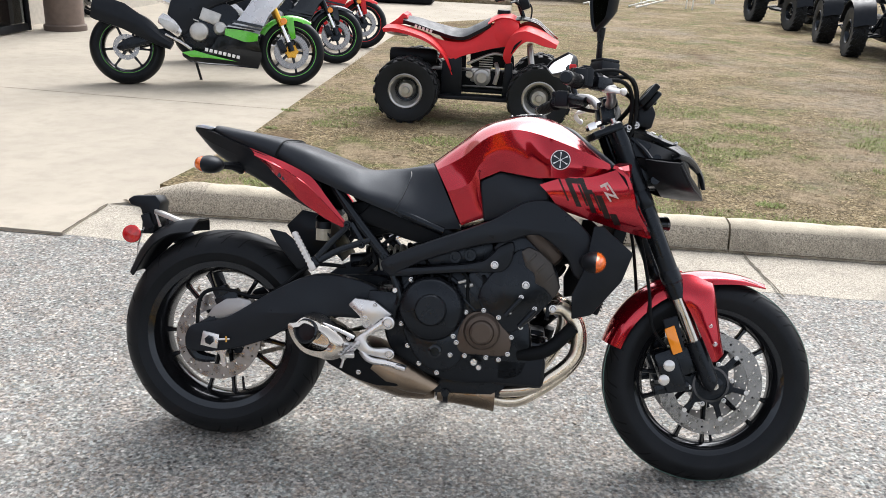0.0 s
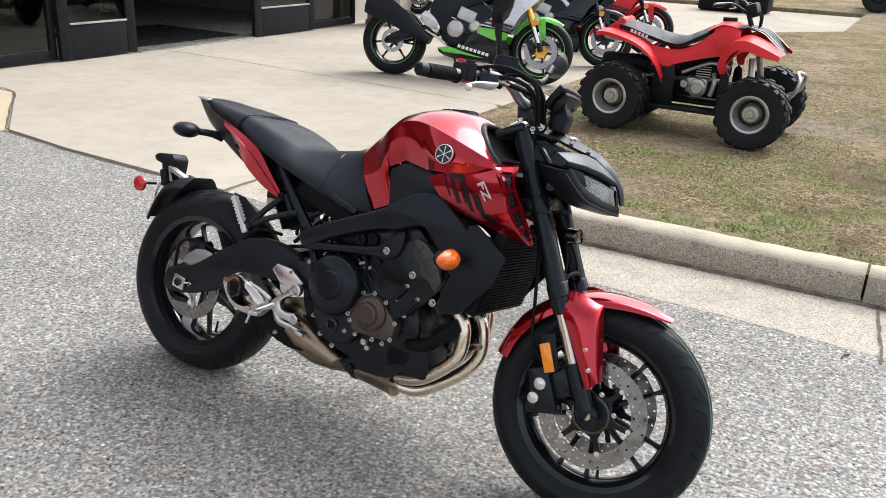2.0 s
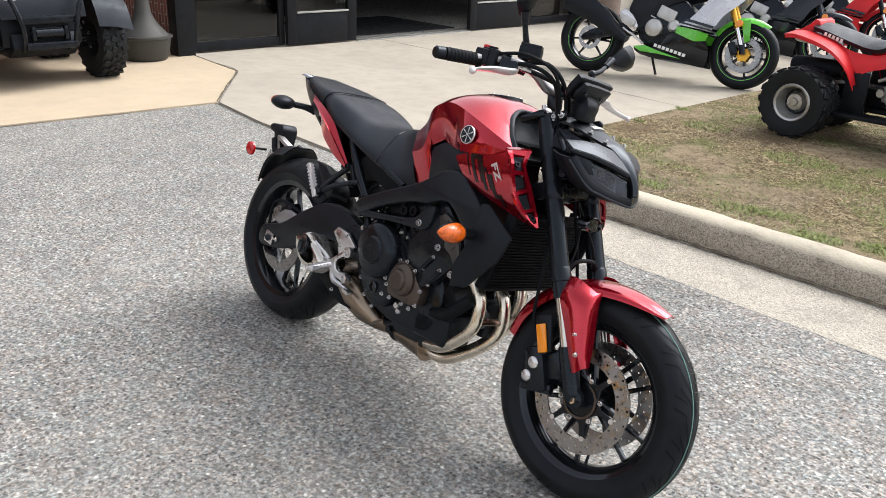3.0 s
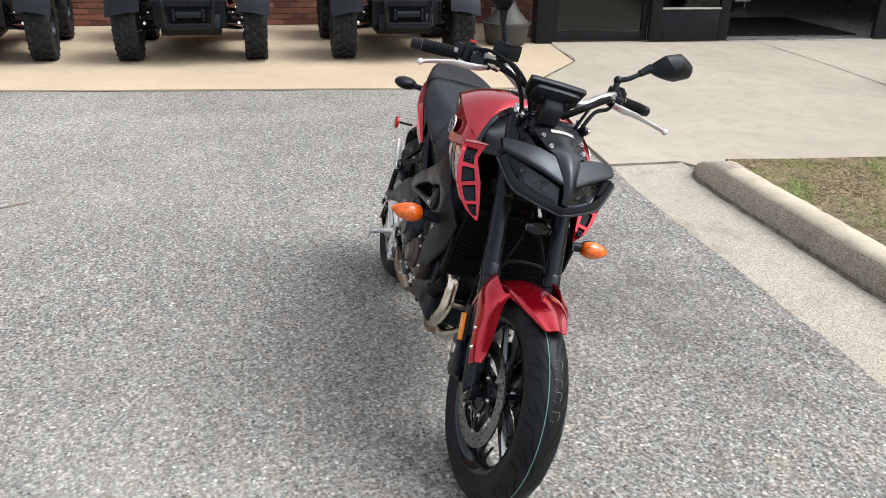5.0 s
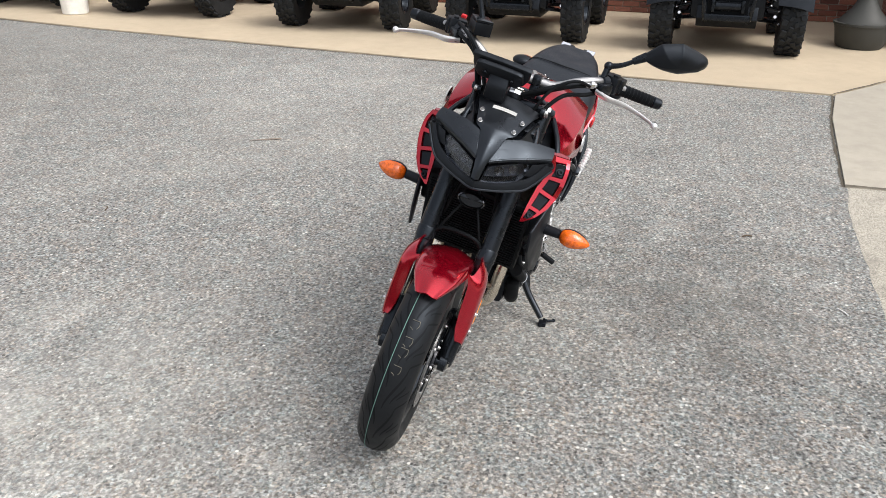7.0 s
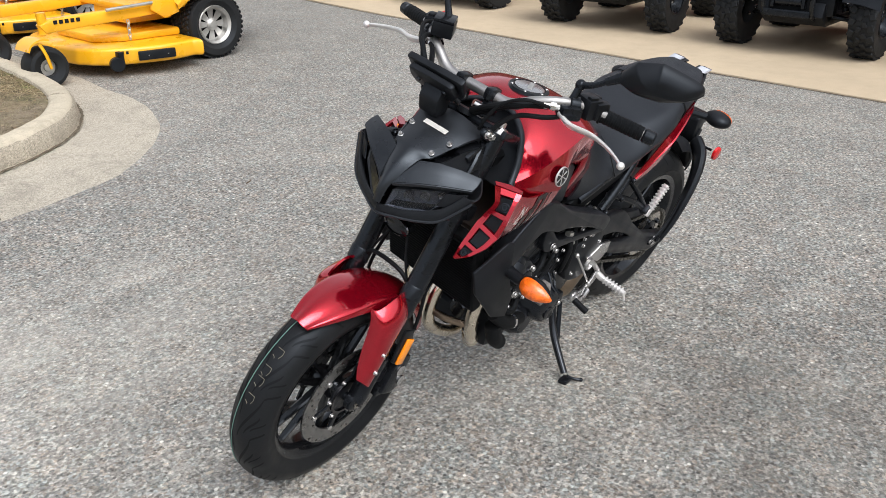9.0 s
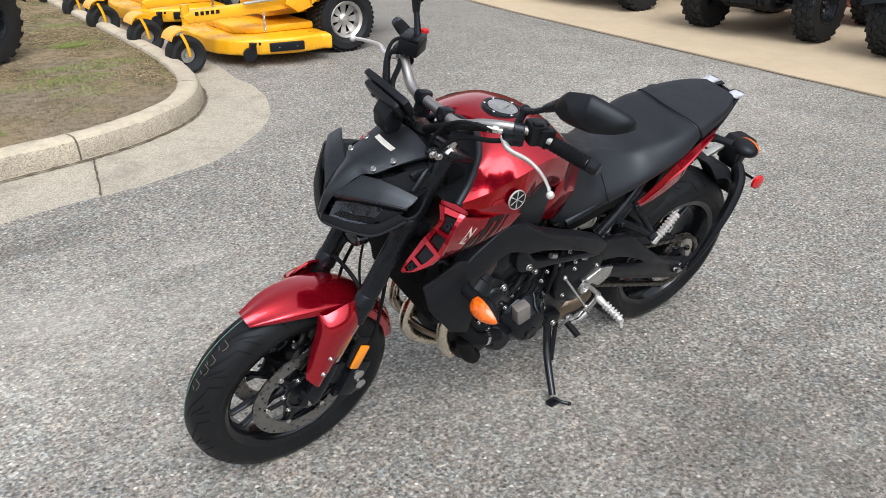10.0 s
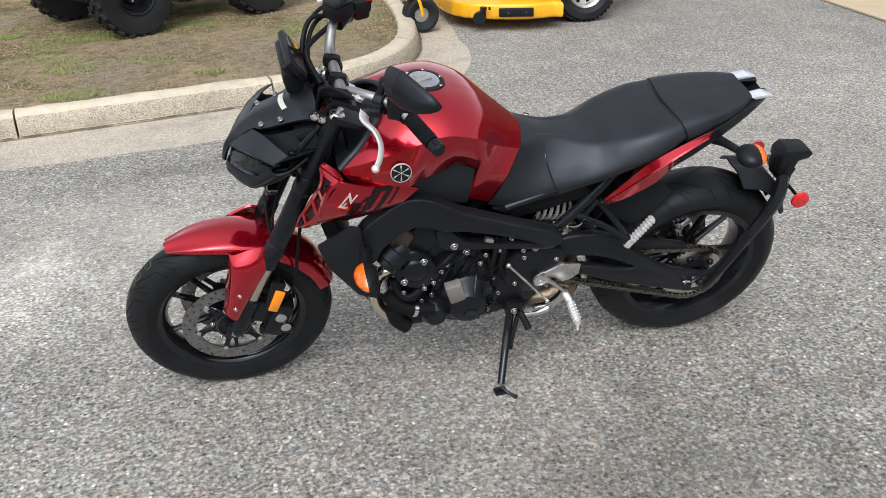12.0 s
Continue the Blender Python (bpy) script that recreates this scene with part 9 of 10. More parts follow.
    tube(b, [(0.22, -0.40, 1.02), (0.26, -0.15, 1.05), (0.26, 0.15, 1.05), (0.22, 0.40, 1.02)], 0.013, 10)
    rod(b, (0.28, 0, 0.84), (0.25, 0, 1.05), 0.02)
    part("handlebar", b, BLACK_METAL, t)
    return t


quad = utility_quad("utility_quad", "black utility quad bike with a winch, parked on the apron")
quad.matrix_basis = pose(-6.26, 3.56, PAD_TOP)
for y, dx in ((1.54, 0.0), (-0.46, -0.02), (-2.70, -0.20), (-4.8, -0.25), (-6.9, -0.3)):
    copy_thing(quad, pose(-6.28 + dx, y, PAD_TOP, 0, 0, 5 if y == -0.46 else 0))
grass_quad = copy_thing(quad, pose(1.62, -3.27, 0.115, 0, 0, 35))
tagged(grass_quad, "black utility quad bike parked on the curved lawn", group="quads on the lawn")

buggy = utility_quad("side_by_side", "black side by side buggy parked on the lawn", 2.0, 1.25, 0.36, BLACK, "buggies on the lawn", False)
buggy.matrix_basis = pose(6.12, 14.55, 0.10, 0, 0, -97)
for x, y, a in ((6.25, 18.8, -84), (5.95, 10.9, -98), (1.4, 23.5, 4)):
    copy_thing(buggy, pose(x, y, 0.10, 0, 0, a))


# ---------------------------------------------------------------- small red sport quad
def sport_quad():
    t = thing("sport_quad", "small bright red sport quad bike standing on the lawn", "quad bike", pose(-0.43, 7.40, 0.10, 0, 0, -1.2))
    R, WB = 0.252, 1.04
    for x, half, hw in ((0.0, 0.125, 0.33), (WB, 0.108, 0.345)):
        for sy in (-1, 1):
            knobby_wheel(t, pose(x, sy * hw, R), R, half, 0.125, GALV, 18, "silver steel rim", outer=sy, single=True, lug=0.05)
    b = B()
    box(b, (0.52, 0, 0.33), (0.75, 0.20, 0.12), bevel=0.03)
    box(b, (0.52, 0, 0.235), (0.56, 0.26, 0.03), bevel=0.01)
    rod(b, (0.0, -0.25, 0.25), (0.0, 0.25, 0.25), 0.03)
    box(b, (0.16, 0, 0.29), (0.36, 0.08, 0.08), bevel=0.02)
    box(b, (0.62, 0, 0.50), (0.30, 0.18, 0.16), bevel=0.03)
    part("chassis", b, BLACK_DEEP, t)
    b = B()
    box(b, (0.56, 0, 0.36), (0.17, 0.24, 0.12), bevel=0.03)
    lathe(b, [(0.0, 0.03), (0.040, 0.03), (0.050, 0.022), (0.066, 0.018), (0.072, 0.0), (0, 0)], (0.575, -0.12, 0.345), (0, -1, 0), 24)
    lathe(b, [(0.0, 0.02), (0.026, 0.02), (0.034, 0.0), (0, 0)], (0.475, -0.12, 0.365), (0, -1, 0), 20)
    block = part("engine", b, GALV, t, "grey alloy engine")
    for i in range(5):
        b = B()
        box(b, (0.60, 0, 0.43 + i * 0.018), (0.11, 0.20, 0.007), bevel=0.002)
        part("fin", b, GALV, block)
    b = B()
    tube(b, [(0.68, -0.10, 0.46), (0.70, -0.14, 0.40), (0.68, -0.14, 0.30)], 0.018, 10)
    part("exhaust_pipe", b, GALV, t)
    b = B()
    tube(b, [(0.455, -0.155, 0.452), (0.635, -0.155, 0.535), (0.725, -0.150, 0.537), (0.80, -0.14, 0.52)], 0.0125, 10, 4)
    part("frame_tube", b, GALV, t)
    b = B()
    lathe(b, [(0.0, 0.0), (0.055, 0.0), (0.062, 0.03), (0.062, 0.34), (0.05, 0.37), (0.0, 0.37)], (-0.16, -0.17, 0.492), (1, 0, 0.0), 20)
    part("silencer", b, BLACK_DEEP, t, "black silencer")
    for sy in (-1, 1):
        f = (lambda p: Vector((p.x, -p.y, p.z))) if sy < 0 else (lambda p: p)
        b = B()
        inner_line = [(-0.20, 0.15, 0.722), (-0.10, 0.15, 0.728), (0.03, 0.15, 0.702), (0.14, 0.15, 0.665), (0.23, 0.17, 0.605), (0.295, 0.19, 0.525), (0.335, 0.20, 0.425)]
        outer_line = [(-0.215, 0.29, 0.703), (-0.117, 0.330, 0.714), (0.019, 0.345, 0.690), (0.132, 0.345, 0.652), (0.225, 0.335, 0.590), (0.290, 0.315, 0.512), (0.338, 0.285, 0.408)]
        skin(b, [inner_line, outer_line], 4, 0.006)
        skin(b, [outer_line, [(x + 0.012, y + 0.004, z - 0.028) for x, y, z in outer_line]], 4, 0.006)
        part("rear_mudguard", warp(b, f), RED_SOLID, t, "bright red rear mudguard", smooth=30)
        b = B()
        tops = [(0.14, 0.155, 0.668), (0.20, 0.162, 0.640), (0.280, 0.165, 0.622), (0.41, 0.165, 0.620), (0.516, 0.165, 0.662), (0.629, 0.165, 0.748), (0.69, 0.165, 0.800)]
        lows = [(0.255, 0.215, 0.570), (0.300, 0.228, 0.510), (0.350, 0.235, 0.490), (0.415, 0.235, 0.520), (0.539, 0.232, 0.558), (0.665, 0.228, 0.593), (0.765, 0.222, 0.612)]
        skin(b, [tops, [((x + u) / 2, (y + v) / 2 + 0.014, (z + w) / 2) for (x, y, z), (u, v, w) in zip(tops, lows)], lows], 4, 0.006)
        part("side_panel", warp(b, f), RED_SOLID, t, "bright red side panel")
        b = B()
        skin(b, [
            [(0.65, 0.15, 0.790), (0.70, 0.150, 0.818), (0.770, 0.150, 0.822), (0.835, 0.150, 0.795)],
            [(0.66, 0.205, 0.700), (0.72, 0.212, 0.720), (0.785, 0.212, 0.730), (0.850, 0.205, 0.735)],
            [(0.69, 0.222, 0.604), (0.735, 0.226, 0.612), (0.790, 0.226, 0.632), (0.830, 0.220, 0.665)]], 4, 0.006)
        part("tank_shroud", warp(b, f), RED_SOLID, t, "bright red tank shroud")
        b = B()
        over = [(0.765, 0.300, 0.489), (0.738, 0.305, 0.545), (0.757, 0.308, 0.630), (0.800, 0.308, 0.708), (0.900, 0.306, 0.742), (1.037, 0.295, 0.700), (1.150, 0.255, 0.646)]
        skin(b, [[(0.790, 0.190, 0.500), (0.765, 0.180, 0.560), (0.785, 0.175, 0.660), (0.830, 0.170, 0.740), (0.920, 0.165, 0.774), (1.050, 0.150, 0.732), (1.165, 0.120, 0.658)], over], 4, 0.006)
        skin(b, [over, [(0.802, 0.318, 0.498), (0.802, 0.325, 0.545), (0.828, 0.330, 0.592), (0.874, 0.334, 0.645), (0.935, 0.334, 0.672), (1.047, 0.318, 0.640), (1.142, 0.272, 0.622)]], 4, 0.006)
        part("front_mudguard", warp(b, f), RED_SOLID, t, "bright red front mudguard", smooth=30)
        b = B()
        tube(b, [(0.80, 0.325, 0.57), (0.83, 0.332, 0.63), (0.875, 0.332, 0.675)], [0.004, 0.012, 0.004], 8, 4, flat=0.4)
        part("guard_vent", warp(b, f), BLACK_DEEP, t)
        b = B()
        for y0, y1, z0 in ((0.128, 0.142, 0.004), (0.095, 0.105, 0.012)):
            skin(b, [[(0.86, y, 0.812 + z0), (0.98, y * 1.05, 0.790 + z0), (1.06, y * 1.08, 0.735 + z0), (1.14, y, 0.668 + z0)] for y in (y0, y1)], 3, 0.003)
        part("nose_stripe", warp(b, f), WHITE_MARK, t, "white nose stripe")
        b = B()
        rod(b, (WB - 0.10, sy * 0.10, 0.30), (WB, sy * 0.27, 0.26), 0.012)
        rod(b, (WB + 0.08, sy * 0.10, 0.30), (WB, sy * 0.27, 0.26), 0.012)
        rod(b, (WB - 0.05, sy * 0.22, 0.30), (WB - 0.10, sy * 0.12, 0.60), 0.024)
        part("suspension_arm", b, GALV, t)
        b = B()
        box(b, (0.52, sy * 0.25, 0.205), (0.56, 0.16, 0.028), bevel=0.008)
        plate(b, [(0.255, 0.215), (0.262, 0.475), (0.345, 0.500), (0.414, 0.505), (0.425, 0.215)], sy * 0.205, sy * 0.235, bevel=0.006)
        plate(b, [(0.745, 0.215), (0.755, 0.47), (0.785, 0.51), (0.815, 0.48), (0.83, 0.30), (0.82, 0.215)], sy * 0.205, sy * 0.235, bevel=0.006)
        part("foot_guard", b, BLACK, t)
    b = B()
    skin(b, [[(0.80, y, 0.822 - 0.6 * y * y), (0.89, y, 0.826 - 0.6 * y * y), (1.0, y, 0.795 - 0.6 * y * y), (1.075, y * 0.95, 0.718 - 0.4 * y * y), (1.145, y * 0.7, 0.636)] for y in (-0.15, -0.075, 0.0, 0.075, 0.15)], 4, 0.008)
    part("nose_cover", b, BLACK, t, "black nose cover")
    b = B()
    skin(b, [[(0.60, y, 0.790 - 0.8 * y * y), (0.69, y, 0.842 - 0.9 * y * y), (0.775, y, 0.842 - 0.9 * y * y), (0.845, y, 0.812 - 0.8 * y * y)] for y in (-0.16, -0.08, 0.0, 0.08, 0.16)], 4, 0.008)
    part("tank_cover", b, RED_SOLID, t, "bright red tank cover")
    b = B()
    skin(b, [[(-0.07, y * 0.9, 0.790 - 0.9 * y * y), (0.04, y, 0.772 - 1.0 * y * y), (0.20, y, 0.735 - 1.3 * y * y), (0.33, y, 0.712 - 1.6 * y * y), (0.42, y, 0.712 - 1.6 * y * y), (0.50, y, 0.748 - 1.5 * y * y), (0.61, y * 0.95, 0.804 - 1.3 * y * y)] for y in (-0.175, -0.13, -0.065, 0.0, 0.065, 0.13, 0.175)], 4, 0.030)
    part("seat", b, VINYL, t, "black vinyl seat with white marking")
    b = B()
    plate(b, [(-0.20, 0.715), (-0.02, 0.735), (-0.05, 0.800), (-0.08, 0.812), (-0.12, 0.77)], -0.12, 0.12, bevel=0.006)
    part("tail_piece", b, RED_SOLID, t)
    b = B()
    for k in range(5):
        box(b, (0.035 + k * 0.030, -0.181, 0.722 - 0.008 * k), (0.020, 0.004, 0.024), (0, 14, 0), bevel=0.001)
    part("maker_marking", b, WHITE_MARK, t, "white block marking on the seat")
    b = B()
    tube(b, [(-0.02, -0.20, 0.655), (-0.15, -0.18, 0.66), (-0.21, -0.08, 0.665), (-0.21, 0.08, 0.665), (-0.15, 0.18, 0.66), (-0.02, 0.20, 0.655)], 0.012, 10)
    part("grab_rail", b, GALV, t)
    b = B()
    tube(b, [(1.16, -0.16, 0.32), (1.26, -0.15, 0.38), (1.29, -0.14, 0.48), (1.25, 0.0, 0.52), (1.29, 0.14, 0.48), (1.26, 0.15, 0.38), (1.16, 0.16, 0.32)], 0.014, 10)
    part("front_bumper", b, GALV, t, "silver tube bumper")
    b = B()
    tube(b, [(0.66, -0.36, 0.965), (0.75, -0.20, 0.975), (0.83, -0.08, 0.92), (0.83, 0.08, 0.92), (0.75, 0.20, 0.975), (0.66, 0.36, 0.965)], 0.012, 10)
    rod(b, (0.88, 0, 0.80), (0.83, 0, 0.92), 0.018)
    for sy in (-1, 1):
        rod(b, (0.665, sy * 0.345, 0.966), (0.715, sy * 0.26, 0.971), 0.018)
        tube(b, [(0.76, sy * 0.22, 0.965), (0.80, sy * 0.29, 0.955), (0.77, sy * 0.36, 0.95)], 0.006, 8)
    part("handlebar", b, BLACK_METAL, t)
    b = B()
    box(b, (0.87, 0, 0.93), (0.08, 0.14, 0.10), (0, -20, 0), bevel=0.02)
    lathe(b, [(0.0, 0.03), (0.05, 0.03), (0.055, 0.0), (0, 0)], (0.715, 0, 0.838), (0, 0, 1), 20)
    for k in range(4):
        tube(b, [(0.86, -0.04 + 0.026 * k, 0.96), (0.93, -0.05 + 0.03 * k, 0.90), (0.93, -0.03 + 0.02 * k, 0.80)], 0.006, 6)
    part("steering_pad", b, BLACK, t)


sport_quad()


# ---------------------------------------------------------------- faired sport motorcycles
def sport_bike(label, upper, lower, accent, rim_line, m, ring_gold=False, group="sport motorcycles on the slab"):
    t = thing("sport_motorcycle", label, "motorcycle", m, group=group)
    for x, R, half in ((0.0, 0.315, 0.09), (1.42, 0.30, 0.06)):
        w = new("front_wheel" if x else "rear_wheel")
        w.parent = t
        w.matrix_basis = pose(x, 0, R)
        part("tyre", road_tyre(R, half, 0.216, 0, 0), RUBBER, w)
        part("rim", alloy_rim(0.222, half * 0.72, 6 if not x else 5, 0.04, 0.05, width=0.026), BLACK_GLOSS, w)
        b = B()
        for sy in (-1, 1):
            lathe(b, [(0.2285, sy * (half * 0.72 + 0.003)), (0.2285, sy * (half * 0.72 + 0.006)), (0.219, sy * (half * 0.72 + 0.006)), (0.219, sy * (half * 0.72 + 0.003))], seg=48, closed=True)
        part("rim_stripe", b, rim_line, w)
        if x:
            for sy in (-1, 1):
                b = brake_rotor(0.155, 0.104, sy * 0.062, n=30)
                part("brake_disc", b, DISC, w)
                part("disc_carrier", rotor_carrier(0.105, sy * 0.062, 6, 0.05), GOLD if ring_gold else BLACK_METAL, w)
        else:
            part("brake_disc", brake_rotor(0.11, 0.07, -0.085, n=24), DISC, w)
    b = B()
    plate(b, smooth_poly([(-0.06, 0.34), (0.10, 0.42), (0.45, 0.50), (0.50, 0.42), (0.15, 0.33), (-0.05, 0.28)], 2), -0.13, -0.09, bevel=0.01)
    plate(b, smooth_poly([(-0.06, 0.34), (0.10, 0.42), (0.45, 0.50), (0.50, 0.42), (0.15, 0.33), (-0.05, 0.28)], 2), 0.09, 0.13, bevel=0.01)
    part("swing_arm", b, BLACK_METAL, t)
    b = B()
    ring_bridge(b, [[Vector((u + 0.02 * math.sin(a), -0.175 + 0.055 * math.cos(a), w + h * math.sin(a))) for a in [math.pi / 4 * i + math.pi / 8 for i in range(8)]] for u, w, h in ((-0.245, 0.640, 0.095), (-0.215, 0.638, 0.112), (0.0, 0.568, 0.112), (0.17, 0.465, 0.092), (0.30, 0.375, 0.055), (0.39, 0.325, 0.035))])
    part("silencer", b, BLACK, t, "angular black silencer", smooth=30)
    b = B()
    plate(b, [(0.286, 0.560), (0.395, 0.525), (0.462, 0.487), (0.452, 0.462), (0.423, 0.431), (0.360, 0.452), (0.322, 0.478)], -0.228, -0.218, bevel=0.003)
    part("heel_shield", b, GALV, t, "silver heel shield")
    b = B()
    plate(b, smooth_poly([(0.42, 0.62), (0.55, 0.72), (0.85, 0.72), (1.0, 0.55), (0.95, 0.35), (0.70, 0.26), (0.50, 0.32)], 2), -0.15, 0.15, bevel=0.03)
    part("engine", b, BLACK_METAL, t)
    b = B()
    for c, r in (((0.62, -0.16, 0.45), 0.085), ((0.80, -0.16, 0.48), 0.06)):
        lathe(b, [(0.0, 0.04), (r * 0.6, 0.04), (r * 0.9, 0.025), (r, 0.0), (0, 0)], c, (0, -1, 0), 24)
    part("engine_cover", b, GALV, t, "grey engine covers")
    b = B()
    box(b, (0.72, 0, 0.58), (0.17, 0.36, 0.11), (0, 20, 0), bevel=0.012)
    for k in range(5):
        box(b, (0.60 + 0.012 * k, 0, 0.545 - 0.03 * k), (0.05, 0.365, 0.010), (0, 20, 0), bevel=0.002)
        rod(b, (0.66 + 0.03 * k, -0.176, 0.55 + 0.014 * k), (0.66 + 0.03 * k, -0.184, 0.55 + 0.014 * k), 0.008, seg=8)
    part("cylinder_block", b, GALV, t, "grey alloy cylinder block", smooth=30)
    b = B()
    plate(b, smooth_poly([(0.28, 0.52), (0.33, 0.60), (0.42, 0.54), (0.48, 0.45), (0.44, 0.40), (0.36, 0.46)], 2), -0.20, -0.18, bevel=0.006)
    tube(b, [(0.34, -0.19, 0.42), (0.46, -0.20, 0.36), (0.55, -0.20, 0.30)], 0.012, 8)
    part("foot_bracket", b, ALU, t)
    for sy in (-1, 1):
        b = B()
        rear_line = [(0.850, 0.255, 0.492), (0.945, 0.264, 0.545), (1.058, 0.254, 0.690), (1.120, 0.235, 0.800), (1.150, 0.205, 0.900)]
        front_line = [(1.140, 0.245, 0.455), (1.178, 0.244, 0.512), (1.225, 0.222, 0.600), (1.320, 0.172, 0.700), (1.440, 0.080, 0.840)]
        skin(b, [[(x, sy * y, z) for x, y, z in rear_line], [((x + u) / 2, sy * ((y + v) / 2 + 0.018), (z + w) / 2) for (x, y, z), (u, v, w) in zip(rear_line, front_line)], [(x, sy * y, z) for x, y, z in front_line]], 4, 0.006)
        part("upper_fairing", b, upper, t, "smooth upper fairing")
        b = B()
        skin(b, [
            [(0.846, sy * 0.252, 0.474), (0.935, sy * 0.262, 0.468), (1.04, sy * 0.262, 0.452), (1.130, sy * 0.248, 0.432)],
            [(0.838, sy * 0.248, 0.420), (0.925, sy * 0.258, 0.390), (1.02, sy * 0.256, 0.362), (1.112, sy * 0.240, 0.374)]], 4, 0.006)
        part("fairing_band", b, accent, t, "coloured fairing band")
        b = B()
        skin(b, [
            [(0.470, sy * 0.190, 0.262), (0.690, sy * 0.228, 0.290), (0.810, sy * 0.246, 0.415), (1.02, sy * 0.250, 0.372), (1.120, sy * 0.236, 0.372)],
            [(0.480, sy * 0.180, 0.235), (0.680, sy * 0.214, 0.235), (0.850, sy * 0.226, 0.260), (1.02, sy * 0.224, 0.255), (1.150, sy * 0.208, 0.258)],
            [(0.520, sy * 0.120, 0.205), (0.680, sy * 0.140, 0.185), (0.870, sy * 0.150, 0.175), (1.02, sy * 0.150, 0.160), (1.120, sy * 0.140, 0.150)]], 4, 0.006)
        low = part("lower_fairing", b, lower, t, "dark lower fairing")
        b = B()
        plate(b, [(0.470, 0.268), (0.580, 0.286), (0.70, 0.252), (0.930, 0.196), (0.70, 0.222), (0.545, 0.230)], sy * 0.215, sy * 0.236, bevel=0.002)
        part("fairing_flash", b, accent, low)
        b = B()
        for k in range(8):
            box(b, (0.680 + k * 0.038, sy * 0.236, 0.293 - 0.0086 * k), (0.027, 0.010, 0.028), (0, 13, 0), bevel=0.001)
        part("maker_marking", b, WHITE_MARK, low, "white block marking")
        b = B()
        rod(b, (1.20, sy * 0.10, 0.84), (1.335, sy * 0.10, 0.52), 0.026)
        part("fork_tube", b, GOLD if ring_gold else BLACK_METAL, t)
        b = B()
        rod(b, (1.335, sy * 0.10, 0.52), (1.40, sy * 0.10, 0.36), 0.021)
        part("fork_slider", b, CHROME, t)
        b = B()
        rod(b, (1.40, sy * 0.10, 0.38), (1.42, sy * 0.10, 0.30), 0.026)
        box(b, (1.33, sy * 0.09, 0.34), (0.06, 0.06, 0.12), (0, -24, 0), bevel=0.012)
        part("front_caliper", b, BLACK_METAL, t)
        b = B()
        lathe(b, [(0.0, 0.01), (0.028, 0.008), (0.03, 0.0), (0, 0)], (1.355, sy * 0.128, 0.56), (0, sy, 0), 18)
        part("fork_reflector", b, AMBER_FLAT, t, "round amber fork reflector")
        b = B()
        skin(b, [[(1.10, sy * 0.09, 0.905), (1.28, sy * 0.075, 0.90), (1.40, sy * 0.04, 0.89)], [(1.12, sy * 0.17, 0.92), (1.28, sy * 0.13, 0.90), (1.42, sy * 0.05, 0.87)]], 3, 0.006)
        part("nose_panel", b, accent, t)
        b = B()
        blob(b, (1.24, sy * 0.185, 0.80), (0.055, 0.02, 0.035), (0, -20, 0))
        part("headlamp", b, CLEAR, t)
        b = B()
        plate(b, [(0.930, 0.548), (1.168, 0.502), (1.158, 0.482), (0.900, 0.530)], sy * 0.255, sy * 0.279)
        plate(b, [(0.880, 0.518), (1.150, 0.470), (1.142, 0.458), (0.860, 0.505)], sy * 0.253, sy * 0.276)
        part("fairing_stripe", b, BLACK_GLOSS, t)
    b = B()
    skin(b, [[(0.56, y, 0.84 - 1.5 * y * y), (0.70, y * 1.3, 0.98 - 2.0 * y * y), (0.90, y * 1.4, 1.0 - 2.2 * y * y), (1.06, y * 1.2, 0.94 - 1.5 * y * y)] for y in (-0.16, -0.08, 0.0, 0.08, 0.16)], 4, 0.006)
    part("fuel_tank", b, upper, t)
    b = B()
    skin(b, [[(1.00, y, 1.06 - 2.2 * y * y), (1.15, y * 1.1, 1.13 - 2.6 * y * y), (1.28, y, 1.02 - 2.4 * y * y), (1.42, y * 0.7, 0.93 - 2.0 * y * y)] for y in (-0.14, -0.07, 0.0, 0.07, 0.14)], 4, 0.004)
    part("windscreen", b, SMOKE, t)
    b = B()
    skin(b, [[(-0.22, y * 0.7, 1.0 - 0.8 * y * y), (0.05, y, 0.95 - 0.8 * y * y), (0.25, y, 0.86 - 0.8 * y * y), (0.50, y, 0.82 - 0.6 * y * y), (0.58, y, 0.86 - 0.6 * y * y)] for y in (-0.14, -0.07, 0.0, 0.07, 0.14)], 4, 0.03)
    part("seat", b, VINYL, t)
    b = B()
    skin(b, [[(-0.30, y, 0.97), (-0.05, y * 1.3, 0.88), (0.25, y * 1.5, 0.76), (0.52, y * 1.5, 0.66)] for y in (-0.10, -0.05, 0.0, 0.05, 0.10)], 4, 0.02)
    part("tail_cowl", b, upper if ring_gold else BLACK, t)
    b = B()
    plate(b, smooth_poly([(0.36, 0.60), (0.45, 0.78), (0.62, 0.80), (0.80, 0.82), (1.02, 0.86), (1.10, 0.80), (0.90, 0.72), (0.66, 0.62), (0.52, 0.44), (0.44, 0.44)], 2), -0.17, -0.13, bevel=0.012)
    plate(b, smooth_poly([(0.36, 0.60), (0.45, 0.78), (0.62, 0.80), (0.80, 0.82), (1.02, 0.86), (1.10, 0.80), (0.90, 0.72), (0.66, 0.62), (0.52, 0.44), (0.44, 0.44)], 2), 0.13, 0.17, bevel=0.012)
    part("frame_spar", b, FRAME_BLACK, t)
    rows = []
